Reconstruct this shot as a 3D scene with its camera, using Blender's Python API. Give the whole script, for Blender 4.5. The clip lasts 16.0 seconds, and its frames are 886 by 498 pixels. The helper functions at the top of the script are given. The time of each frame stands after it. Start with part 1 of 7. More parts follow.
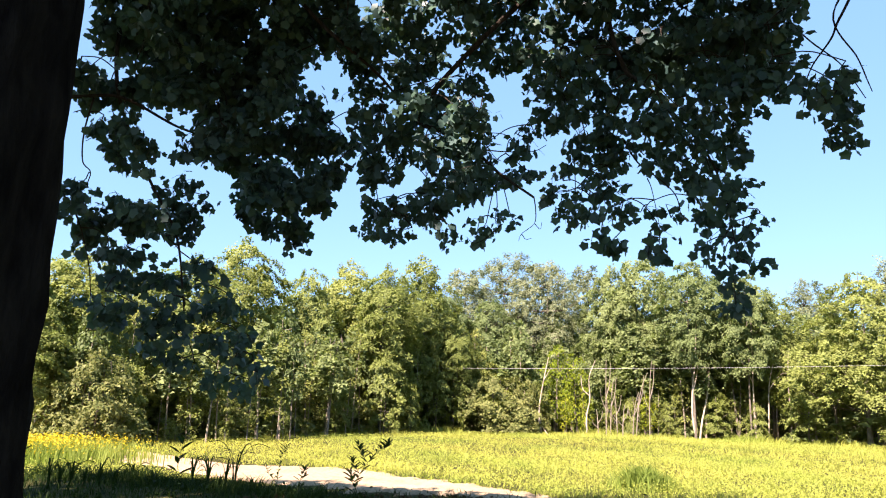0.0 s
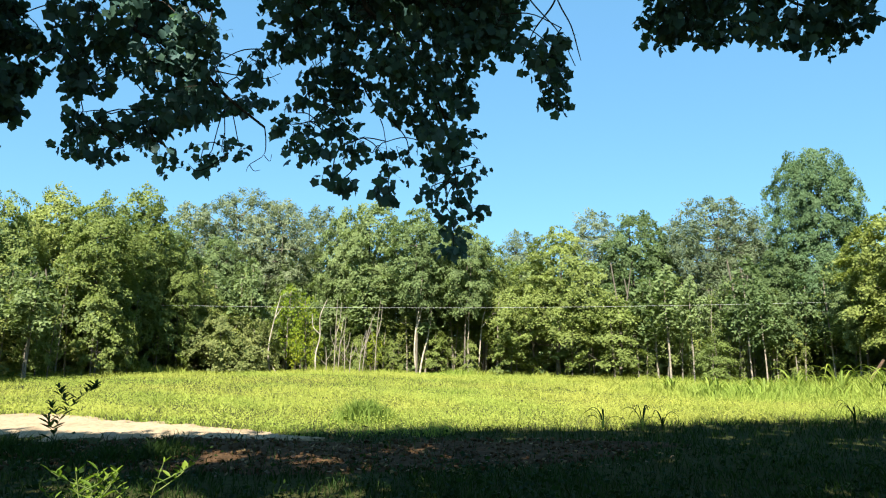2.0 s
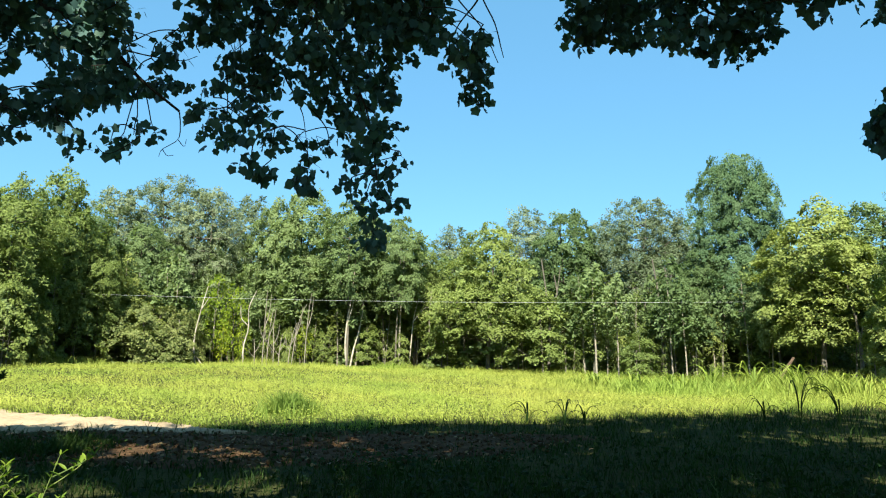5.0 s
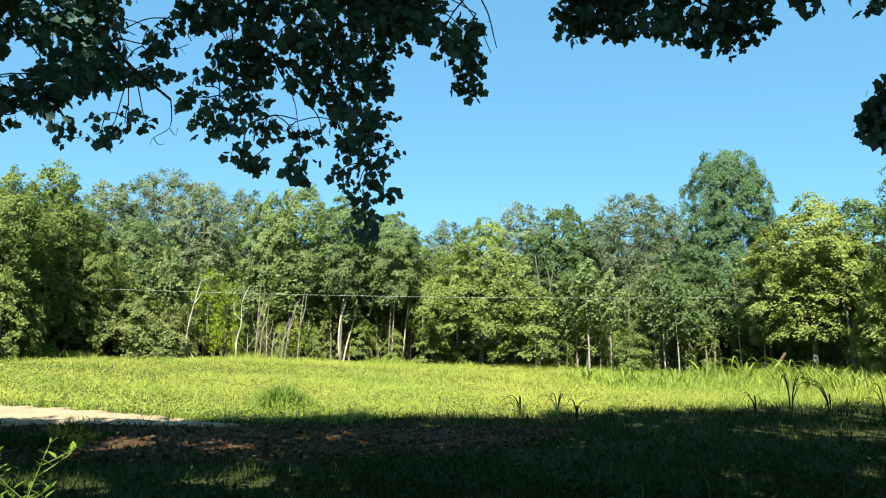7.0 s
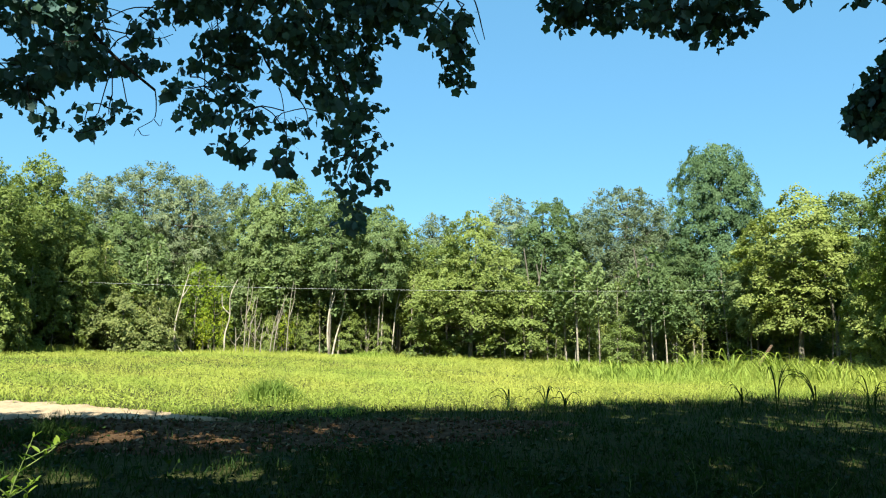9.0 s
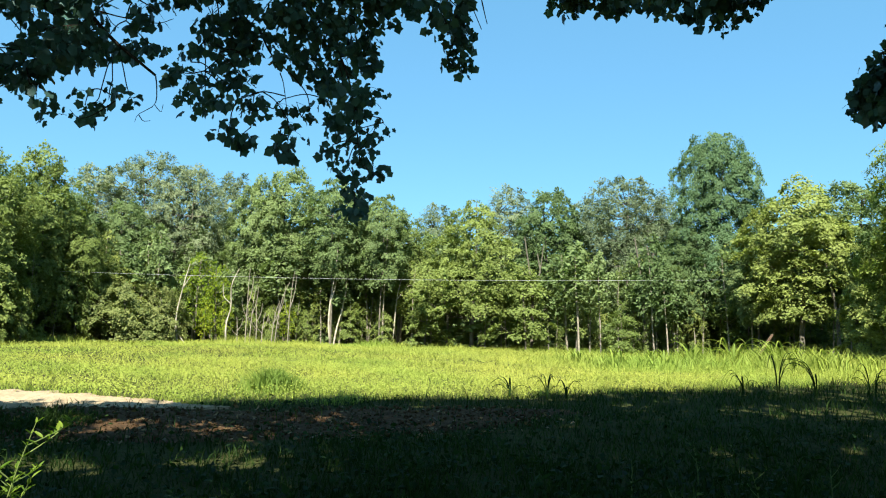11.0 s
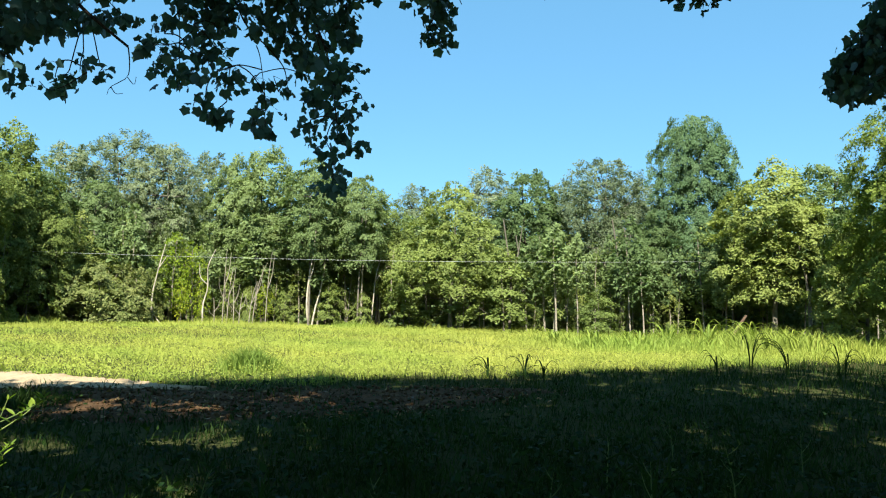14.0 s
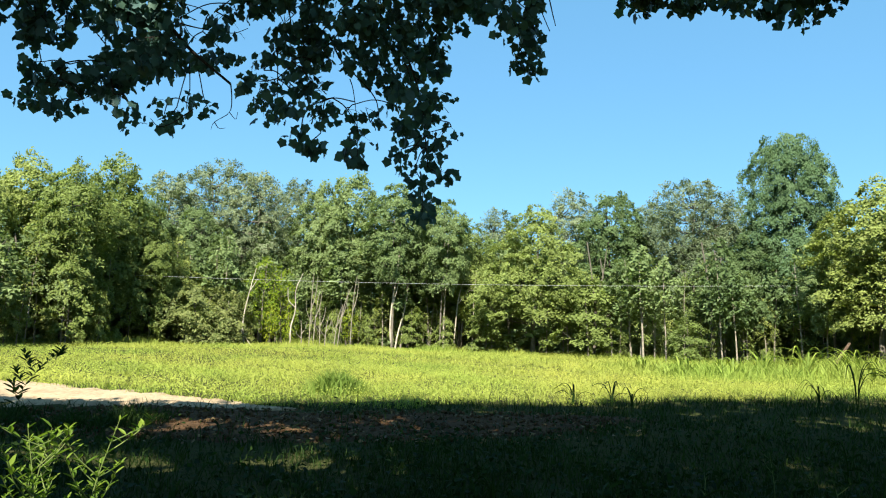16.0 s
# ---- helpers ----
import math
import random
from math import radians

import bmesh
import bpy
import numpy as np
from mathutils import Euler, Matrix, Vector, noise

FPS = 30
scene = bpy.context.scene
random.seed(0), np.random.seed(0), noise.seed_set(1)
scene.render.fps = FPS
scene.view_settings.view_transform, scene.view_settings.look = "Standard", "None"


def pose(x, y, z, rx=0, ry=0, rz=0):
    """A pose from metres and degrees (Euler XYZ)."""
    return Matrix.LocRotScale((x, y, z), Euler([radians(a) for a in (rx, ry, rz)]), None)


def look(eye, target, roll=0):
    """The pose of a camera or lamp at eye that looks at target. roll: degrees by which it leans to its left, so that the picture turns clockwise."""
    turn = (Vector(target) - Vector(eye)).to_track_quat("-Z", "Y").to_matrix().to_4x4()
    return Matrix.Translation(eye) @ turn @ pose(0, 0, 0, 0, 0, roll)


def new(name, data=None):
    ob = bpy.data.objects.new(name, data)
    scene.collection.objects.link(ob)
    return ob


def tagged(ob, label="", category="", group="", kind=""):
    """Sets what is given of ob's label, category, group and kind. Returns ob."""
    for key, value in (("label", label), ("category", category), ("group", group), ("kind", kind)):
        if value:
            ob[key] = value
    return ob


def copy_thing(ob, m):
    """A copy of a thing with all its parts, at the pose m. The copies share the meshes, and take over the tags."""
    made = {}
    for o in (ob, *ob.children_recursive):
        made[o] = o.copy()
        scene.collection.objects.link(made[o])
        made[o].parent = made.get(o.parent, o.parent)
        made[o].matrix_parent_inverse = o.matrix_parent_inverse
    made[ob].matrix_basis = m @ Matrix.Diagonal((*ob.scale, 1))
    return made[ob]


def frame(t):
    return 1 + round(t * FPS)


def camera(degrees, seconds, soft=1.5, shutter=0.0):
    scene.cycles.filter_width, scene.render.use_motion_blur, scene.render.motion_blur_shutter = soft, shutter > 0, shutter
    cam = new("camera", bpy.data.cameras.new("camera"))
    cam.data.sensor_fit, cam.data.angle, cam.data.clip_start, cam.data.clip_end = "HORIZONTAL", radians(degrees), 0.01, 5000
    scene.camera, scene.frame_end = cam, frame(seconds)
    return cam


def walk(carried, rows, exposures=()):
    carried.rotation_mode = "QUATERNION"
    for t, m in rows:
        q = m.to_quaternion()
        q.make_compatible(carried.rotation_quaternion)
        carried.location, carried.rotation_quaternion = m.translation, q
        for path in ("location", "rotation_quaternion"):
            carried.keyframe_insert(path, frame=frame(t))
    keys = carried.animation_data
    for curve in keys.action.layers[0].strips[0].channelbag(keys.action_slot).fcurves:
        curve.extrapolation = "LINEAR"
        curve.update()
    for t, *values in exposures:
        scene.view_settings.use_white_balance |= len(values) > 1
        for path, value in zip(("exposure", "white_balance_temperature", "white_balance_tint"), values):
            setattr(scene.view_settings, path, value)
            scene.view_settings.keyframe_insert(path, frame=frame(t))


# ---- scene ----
cam = camera(63.3, 16.0, soft=1.1)
# seconds, eye x y z in metres, yaw, pitch, roll in degrees
PATH = [
    (0.0, -0.143, -0.095, 1.656, 9.63, 12.63, -1.56),
    (0.5, -0.128, -0.058, 1.654, 0.20, 11.52, -0.96),
    (1.0, -0.118, -0.025, 1.650, -5.61, 10.82, -0.88),
    (1.5, -0.108, -0.009, 1.646, -8.17, 9.16, -1.03),
    (2.0, -0.078, -0.008, 1.650, -11.26, 8.28, -0.86),
    (2.5, -0.043, -0.018, 1.660, -12.86, 8.00, -0.92),
    (3.0, -0.023, -0.028, 1.662, -14.12, 8.19, -1.15),
    (3.5, 0.002, -0.034, 1.659, -14.99, 8.23, -1.43),
    (4.0, 0.017, -0.033, 1.656, -15.60, 8.24, -1.58),
    (4.5, 0.024, -0.036, 1.652, -16.20, 8.06, -1.47),
    (7.0, 0.042, -0.032, 1.608, -17.09, 7.58, -1.57),
    (7.5, 0.042, -0.027, 1.610, -17.16, 7.36, -1.50),
    (8.0, 0.050, -0.025, 1.616, -17.60, 7.20, -1.48),
    (8.5, 0.056, -0.022, 1.610, -17.88, 7.17, -1.49),
    (11.0, 0.052, 0.005, 1.580, -17.88, 6.28, -1.39),
    (11.5, 0.042, 0.008, 1.568, -16.86, 6.14, -1.42),
    (12.0, 0.046, 0.022, 1.562, -17.24, 6.01, -1.70),
    (12.5, 0.060, 0.012, 1.560, -18.73, 5.42, -2.20),
    (13.0, 0.076, 0.012, 1.556, -20.92, 4.97, -1.97),
    (13.5, 0.100, 0.016, 1.546, -22.54, 4.32, -1.52),
    (14.0, 0.058, 0.026, 1.552, -19.59, 4.86, -1.42),
    (14.5, 0.028, 0.041, 1.560, -16.86, 5.85, -1.61),
    (15.0, 0.012, 0.041, 1.570, -14.90, 6.23, -1.78),
    (15.5, 0.006, 0.039, 1.576, -13.51, 6.52, -2.00),
    (16.0, 0.006, 0.034, 1.574, -13.12, 6.53, -1.92),
]
EXPOSURES = [(0.0, 2.30, 7250, 33), (0.5, 2.1, 6850, 24), (1.0, 1.96, 6700, 15), (1.5, 1.9, 6650, 10), (2.5, 1.82, 6520, 5), (4.0, 1.79, 6500, 1), (12.0, 1.77, 6500, 1), (16.0, 1.77, 6550, 4)]
walk(cam, [(t, pose(x, y, z, 90 + pitch, roll, yaw)) for t, x, y, z, yaw, pitch, roll in PATH], EXPOSURES)

# ---- light ----
SUN_FROM = Vector((-0.42, -0.90, 1.0)).normalized()
world = bpy.data.worlds.new("world")
scene.world = world
world.use_nodes = True
wn = world.node_tree
sky = wn.nodes.new("ShaderNodeTexSky")
sky.sky_type, sky.sun_disc = "NISHITA", False
sky.sun_elevation = math.asin(SUN_FROM.z)
sky.sun_rotation = math.atan2(SUN_FROM.x, SUN_FROM.y)
sky.air_density, sky.dust_density, sky.ozone_density = 1.0, 0.7, 1.2
tint = wn.nodes.new("ShaderNodeMix")
tint.data_type, tint.blend_type = "RGBA", "MULTIPLY"
tint.inputs[0].default_value, tint.inputs[7].default_value = 1.0, (0.665, 0.945, 1.04, 1)
wn.links.new(sky.outputs[0], tint.inputs[6])
even = wn.nodes.new("ShaderNodeMix")
even.data_type = "RGBA"
even.inputs[0].default_value, even.inputs[7].default_value = 0.55, (1.0, 2.56, 4.40, 1)
wn.links.new(tint.outputs[2], even.inputs[6])
wn.links.new(even.outputs[2], wn.nodes["Background"].inputs[0])
wn.nodes["Background"].inputs[1].default_value = 0.066
sun = new("sun", bpy.data.lights.new("sun", "SUN"))
sun.data.energy, sun.data.angle, sun.data.color = 5.0, radians(0.53), (1.0, 0.95, 0.85)
sun.matrix_world = look(SUN_FROM * 60, (0, 0, 0))


# ---- materials ----
def material(name):
    m = bpy.data.materials.new(name)
    m.use_nodes = True
    return m, m.node_tree, m.node_tree.nodes["Principled BSDF"]


def ramp(tree, fac, stops):
    n = tree.nodes.new("ShaderNodeValToRGB")
    while len(n.color_ramp.elements) < len(stops):
        n.color_ramp.elements.new(0.5)
    for e, (at, c) in zip(n.color_ramp.elements, stops):
        e.position, e.color = at, (*c, 1)
    tree.links.new(fac, n.inputs[0])
    return n.outputs[0]


def noise_tex(tree, scale, detail=4, rough=0.55, coords=None):
    n = tree.nodes.new("ShaderNodeTexNoise")
    n.inputs["Scale"].default_value, n.inputs["Detail"].default_value, n.inputs["Roughness"].default_value = scale, detail, rough
    if coords:
        tree.links.new(coords, n.inputs["Vector"])
    return n.outputs["Fac"]


def mixed(tree, fac, a, b, mode="MIX"):
    n = tree.nodes.new("ShaderNodeMix")
    n.data_type, n.blend_type = "RGBA", mode
    for sock, v in ((n.inputs[0], fac), (n.inputs[6], a), (n.inputs[7], b)):
        if isinstance(v, (int, float)):
            sock.default_value = v
        elif isinstance(v, tuple):
            sock.default_value = (*v, 1)
        else:
            tree.links.new(v, sock)
    return n.outputs[2]


def bumped(tree, bsdf, height, strength, distance=0.02):
    n = tree.nodes.new("ShaderNodeBump")
    n.inputs["Strength"].default_value, n.inputs["Distance"].default_value = strength, distance
    tree.links.new(height, n.inputs["Height"])
    tree.links.new(n.outputs[0], bsdf.inputs["Normal"])


def leaf_material(name, dark, mid, light, through_part=0.38, rough=0.55, vary=0.22, gloss=0.14, patches=False):
    """A leaf: light passes through it in part; each leaf and each plant has its own tone."""
    m, tree, bsdf = material(name)
    geo = tree.nodes.new("ShaderNodeNewGeometry")
    info = tree.nodes.new("ShaderNodeObjectInfo")
    colour = ramp(tree, geo.outputs["Random Per Island"], [(0.0, dark), (0.55, mid), (1.0, light)])
    hsv = tree.nodes.new("ShaderNodeHueSaturation")
    spread = tree.nodes.new("ShaderNodeMapRange")
    spread.inputs[3].default_value, spread.inputs[4].default_value = 1 - vary, 1 + vary
    tree.links.new(info.outputs["Random"], spread.inputs[0])
    tree.links.new(spread.outputs[0], hsv.inputs["Value"])
    hue = tree.nodes.new("ShaderNodeMapRange")
    hue.inputs[3].default_value, hue.inputs[4].default_value = 0.520, 0.490
    tree.links.new(info.outputs["Random"], hue.inputs[0])
    tree.links.new(hue.outputs[0], hsv.inputs["Hue"])
    tree.links.new(colour, hsv.inputs["Color"])
    coords = tree.nodes.new("ShaderNodeTexCoord").outputs["Object"]
    blotch = ramp(tree, noise_tex(tree, 0.55, 3, coords=coords), [(0.3, (0.78, 0.8, 0.74)), (0.7, (1.12, 1.1, 1.0))])
    tone = mixed(tree, 1.0, hsv.outputs[0], blotch, "MULTIPLY")
    if patches:
        spread_out = ramp(tree, noise_tex(tree, 0.13, 4, 0.6, coords), [(0.36, (0.80, 0.93, 0.85)), (0.5, (1.0, 1.0, 1.0)), (0.66, (1.22, 1.10, 1.15))])
        tone = mixed(tree, 1.0, tone, spread_out, "MULTIPLY")
    tree.links.new(tone, bsdf.inputs["Base Color"])
    bsdf.inputs["Roughness"].default_value = rough
    bsdf.inputs["Specular IOR Level"].default_value = gloss
    glow = tree.nodes.new("ShaderNodeBsdfTranslucent")
    warm = mixed(tree, 1.0, tone, (1.15, 1.25, 0.62), "MULTIPLY")
    tree.links.new(warm, glow.inputs["Color"])
    mix = tree.nodes.new("ShaderNodeMixShader")
    mix.inputs[0].default_value = through_part
    tree.links.new(bsdf.outputs[0], mix.inputs[1])
    tree.links.new(glow.outputs[0], mix.inputs[2])
    tree.links.new(mix.outputs[0], tree.nodes["Material Output"].inputs[0])
    return m


def bark_material(name, dark, light, scale=7.0, gloss=0.2):
    m, tree, bsdf = material(name)
    coords = tree.nodes.new("ShaderNodeTexCoord").outputs["Object"]
    stretch = tree.nodes.new("ShaderNodeMapping")
    stretch.inputs["Scale"].default_value = (1, 1, 0.22)
    tree.links.new(coords, stretch.inputs[0])
    fine = noise_tex(tree, scale * 3, 6, 0.65, stretch.outputs[0])
    broad = noise_tex(tree, scale * 0.4, 3, 0.5, coords)
    a = ramp(tree, fine, [(0.35, dark), (0.65, light)])
    b = ramp(tree, broad, [(0.3, (0.7, 0.7, 0.7)), (0.7, (1.1, 1.08, 1.05))])
    tree.links.new(mixed(tree, 1.0, a, b, "MULTIPLY"), bsdf.inputs["Base Color"])
    bsdf.inputs["Roughness"].default_value = 0.9
    bsdf.inputs["Specular IOR Level"].default_value = gloss
    bumped(tree, bsdf, fine, 0.7, 0.03)
    return m


def earth_material(name, stops, patch, scale=0.6):
    m, tree, bsdf = material(name)
    coords = tree.nodes.new("ShaderNodeTexCoord").outputs["Object"]
    fine = noise_tex(tree, 9, 8, 0.65, coords)
    broad = noise_tex(tree, scale, 4, 0.55, coords)
    a = ramp(tree, fine, stops)
    b = ramp(tree, broad, patch)
    tree.links.new(mixed(tree, 1.0, a, b, "MULTIPLY"), bsdf.inputs["Base Color"])
    bsdf.inputs["Roughness"].default_value = 1.0
    bsdf.inputs["Specular IOR Level"].default_value = 0.05
    bumped(tree, bsdf, fine, 0.6, 0.05)
    return m


GROUND = earth_material("meadow_soil", [(0.3, (0.024, 0.027, 0.010)), (0.7, (0.056, 0.055, 0.022))], [(0.3, (0.75, 0.85, 0.7)), (0.7, (1.15, 1.05, 0.95))], 0.25)
DIRT = earth_material("sandy_dirt", [(0.25, (0.25, 0.18, 0.115)), (0.75, (0.42, 0.325, 0.22))], [(0.3, (0.8, 0.78, 0.74)), (0.7, (1.05, 1.04, 1.0))], 0.5)
# brown soil, its colour lowered to stand for shade past the track's end
SOIL = earth_material("shade_dark_soil", [(0.3, (0.036, 0.021, 0.011)), (0.7, (0.110, 0.066, 0.036))], [(0.3, (0.7, 0.7, 0.7)), (0.7, (1.1, 1.05, 1.0))], 1.2)
LITTER = earth_material("leaf_litter", [(0.3, (0.08, 0.058, 0.035)), (0.7, (0.22, 0.16, 0.10))], [(0.3, (0.7, 0.7, 0.7)), (0.7, (1.1, 1.1, 1.0))])
GRASS = leaf_material("meadow_grass", (0.262, 0.281, 0.060), (0.312, 0.335, 0.072), (0.359, 0.385, 0.083), 0.4, 0.5, gloss=0.12, patches=True)
WEED_LEAF = leaf_material("weed_leaf", (0.084, 0.122, 0.018), (0.120, 0.175, 0.026), (0.156, 0.227, 0.034), 0.45, gloss=0.15)
# darker copy of the grass colour, standing for deep shade under the maples
SHADE_DARK_GRASS = leaf_material("lawn_grass", (0.012, 0.025, 0.006), (0.020, 0.040, 0.009), (0.038, 0.062, 0.016), 0.35, 0.6, gloss=0.08)
MEADOW_WEED = leaf_material("meadow_weed", (0.211, 0.243, 0.053), (0.245, 0.282, 0.062), (0.274, 0.316, 0.069), 0.4, gloss=0.10, patches=True)
YELLOW = leaf_material("yellow_flower", (0.45, 0.32, 0.02), (0.6, 0.42, 0.03), (0.7, 0.52, 0.06), 0.3)
# leaf colours lifted and pushed blue to stand for the sky's haze
MAPLE_LEAF = leaf_material("haze_blue_maple_leaf", (0.048, 0.102, 0.100), (0.064, 0.128, 0.114), (0.086, 0.160, 0.110), 0.36, 0.40, 0.14, gloss=0.34)
# blue raised in oak, beech and poplar colours to stand for distance haze
OAK = leaf_material("oak_foliage", (0.109, 0.144, 0.061), (0.140, 0.184, 0.078), (0.175, 0.230, 0.098))
BEECH = leaf_material("beech_foliage", (0.144, 0.170, 0.051), (0.184, 0.218, 0.066), (0.230, 0.273, 0.083))
ASPEN = leaf_material("aspen_foliage", (0.143, 0.169, 0.101), (0.166, 0.196, 0.118), (0.186, 0.220, 0.132), 0.3)
POPLAR = leaf_material("poplar_foliage", (0.075, 0.117, 0.059), (0.096, 0.150, 0.076), (0.120, 0.188, 0.095))
FIELD = leaf_material("field_foliage", (0.115, 0.143, 0.030), (0.160, 0.198, 0.042), (0.208, 0.257, 0.055))
LIME = leaf_material("lime_foliage", (0.14, 0.19, 0.015), (0.23, 0.28, 0.022), (0.34, 0.36, 0.05), 0.45)
SHRUB = leaf_material("shrub_foliage", (0.124, 0.147, 0.049), (0.212, 0.222, 0.077), (0.310, 0.308, 0.127))
DEAD_LEAF = leaf_material("dead_leaf", (0.06, 0.033, 0.016), (0.12, 0.068, 0.034), (0.26, 0.16, 0.085), 0.15)
DARK_BARK = bark_material("dark_bark", (0.035, 0.028, 0.022), (0.12, 0.10, 0.08))
GREY_BARK = bark_material("grey_bark", (0.072, 0.061, 0.047), (0.173, 0.151, 0.122))
PALE_BARK = bark_material("pale_bark", (0.22, 0.185, 0.14), (0.46, 0.41, 0.33), 5)
# bark held near black so its colour carries the trunk's deep shade
MAPLE_BARK = bark_material("shade_black_maple_bark", (0.007, 0.006, 0.006), (0.024, 0.021, 0.018), gloss=0.03)
LOG_BARK = bark_material("log_bark", (0.045, 0.028, 0.018), (0.115, 0.075, 0.05))
POLE_BARK = bark_material("pole_bark", (0.150, 0.128, 0.10), (0.330, 0.29, 0.23))
TWIG = bark_material("twig_bark", (0.02, 0.016, 0.012), (0.06, 0.045, 0.035), 20)
STEM = leaf_material("green_stem", (0.07, 0.10, 0.03), (0.10, 0.13, 0.04), (0.13, 0.15, 0.05), 0.1)
WIRE = bark_material("wire_sheath", (0.42, 0.42, 0.42), (0.55, 0.55, 0.55), 30)
WIRE.node_tree.nodes["Principled BSDF"].inputs["Roughness"].default_value = 0.35


# ---- mesh helpers ----
rng = np.random.default_rng(7)


def mesh_object(name, verts, faces, mat, parent=None, label="", smooth=False):
    """One object from arrays: verts (n, 3); faces, one array of rows or a list of such arrays."""
    me = bpy.data.meshes.new(name)
    if isinstance(faces, np.ndarray):
        faces = [faces]
    faces = [np.asarray(f, dtype=np.int32) for f in faces if len(f)]
    me.vertices.add(len(verts))
    me.vertices.foreach_set("co", np.asarray(verts, dtype=np.float32).ravel())
    loops = np.concatenate([f.ravel() for f in faces])
    sizes = np.concatenate([np.full(len(f), f.shape[1], dtype=np.int32) for f in faces])
    me.loops.add(len(loops))
    me.loops.foreach_set("vertex_index", loops)
    me.polygons.add(len(sizes))
    me.polygons.foreach_set("loop_start", np.concatenate([[0], np.cumsum(sizes)[:-1]]).astype(np.int32))
    me.polygons.foreach_set("loop_total", sizes)
    if smooth:
        me.polygons.foreach_set("use_smooth", np.ones(len(sizes), dtype=bool))
    me.update(calc_edges=True)
    me.validate()
    me.materials.append(mat)
    ob = new(name, me)
    ob.parent = parent
    if label:
        ob["label"] = label
    return ob


def thing(name, place, label, category, group="", kind=""):
    ob = new(name)
    ob.empty_display_size = 0.2
    ob.matrix_basis = place if isinstance(place, Matrix) else pose(*place)
    return tagged(ob, label, category, group, kind)


def smooth_line(points, n):
    """n points along a curve through the given ones (Catmull-Rom)."""
    p = np.array(points, dtype=float)
    q = np.vstack([2 * p[0] - p[1], p, 2 * p[-1] - p[-2]])
    out = []
    for s in np.linspace(0, len(p) - 1, n):
        i = min(int(s), len(p) - 2)
        u = s - i
        a, b, c, d = q[i:i + 4]
        out.append(0.5 * (2 * b + (c - a) * u + (2 * a - 5 * b + 4 * c - d) * u * u + (3 * b - a - 3 * c + d) * u ** 3))
    return np.array(out)


def tube(line, r0, r1, sides=6, power=1.0, wobble=0.0, seed=0):
    """Vertices and quads of a tapered tube along a line, closed at its end."""
    line = np.asarray(line, dtype=float)
    n = len(line)
    way = np.gradient(line, axis=0)
    way /= np.linalg.norm(way, axis=1)[:, None] + 1e-9
    ref = np.where(np.abs(way[:, 2:3]) > 0.9, np.array([[1.0, 0, 0]]), np.array([[0, 0, 1.0]]))
    a = np.cross(way, ref)
    a /= np.linalg.norm(a, axis=1)[:, None] + 1e-9
    b = np.cross(way, a)
    r = r0 + (r1 - r0) * np.linspace(0, 1, n) ** power
    ang = np.linspace(0, 2 * np.pi, sides, endpoint=False)
    rr = np.repeat(r[:, None], sides, axis=1)
    if wobble:
        g = np.random.default_rng(seed)
        rr = rr * (1 + wobble * g.normal(size=(1, sides)) + 0.4 * wobble * g.normal(size=(n, sides)))
    v = line[:, None] + rr[..., None] * (np.cos(ang)[None, :, None] * a[:, None] + np.sin(ang)[None, :, None] * b[:, None])
    i, j = np.meshgrid(np.arange(n - 1), np.arange(sides), indexing="ij")
    k = (j + 1) % sides
    f = np.stack([i * sides + j, i * sides + k, (i + 1) * sides + k, (i + 1) * sides + j], -1).reshape(-1, 4)
    return v.reshape(-1, 3), f


def joined(pieces):
    """Several (verts, faces) of equal face size as one."""
    vs, fs, at = [], [], 0
    for v, f in pieces:
        vs.append(v)
        fs.append(f + at)
        at += len(v)
    return np.vstack(vs), np.vstack(fs)


def unit(v):
    return v / (np.linalg.norm(v, axis=-1, keepdims=True) + 1e-9)


def stamped(template, faces, centre, side, length, normal, scale):
    """Copies of a small flat shape (x across, y along, z out) set at many places."""
    t = np.asarray(template, dtype=float)
    v = centre[:, None] + scale[:, None, None] * (t[None, :, 0:1] * side[:, None] + t[None, :, 1:2] * length[:, None] + t[None, :, 2:3] * normal[:, None])
    step = np.arange(len(centre)) * len(t)
    return v.reshape(-1, 3), [(np.asarray(f)[None] + step[:, None, None]).reshape(-1, np.asarray(f).shape[1]) for f in faces]


def frames_from(length, g, face=None, spread=1.0):
    """Sideways and outward unit vectors for leaves that point along length."""
    length = unit(length)
    r = g.normal(size=length.shape) * spread + (0 if face is None else face)
    side = unit(np.cross(length, r))
    return side, length, unit(np.cross(side, length))


# ---- setting: ground ----
TRACK = smooth_line([(-60, 31, 0), (-34, 26, 0), (-17, 21.6, 0), (-8, 17.6, 0), (-3.9, 15.7, 0), (-1.6, 14.9, 0), (0.5, 14.5, 0)], 420)


def track_half(x):
    """Half the width of the track at x."""
    return np.interp(x, [-20, -8, -3.8, -2.2, -1.2, -0.5, 0.5], [1.9, 2.1, 2.0, 1.5, 1.0, 0.55, 0.02])


def track_distance(x, y):
    d = np.full(np.shape(x), 1e9)
    for p in TRACK[::7]:
        d = np.minimum(d, np.hypot(x - p[0], y - p[1]))
    return d


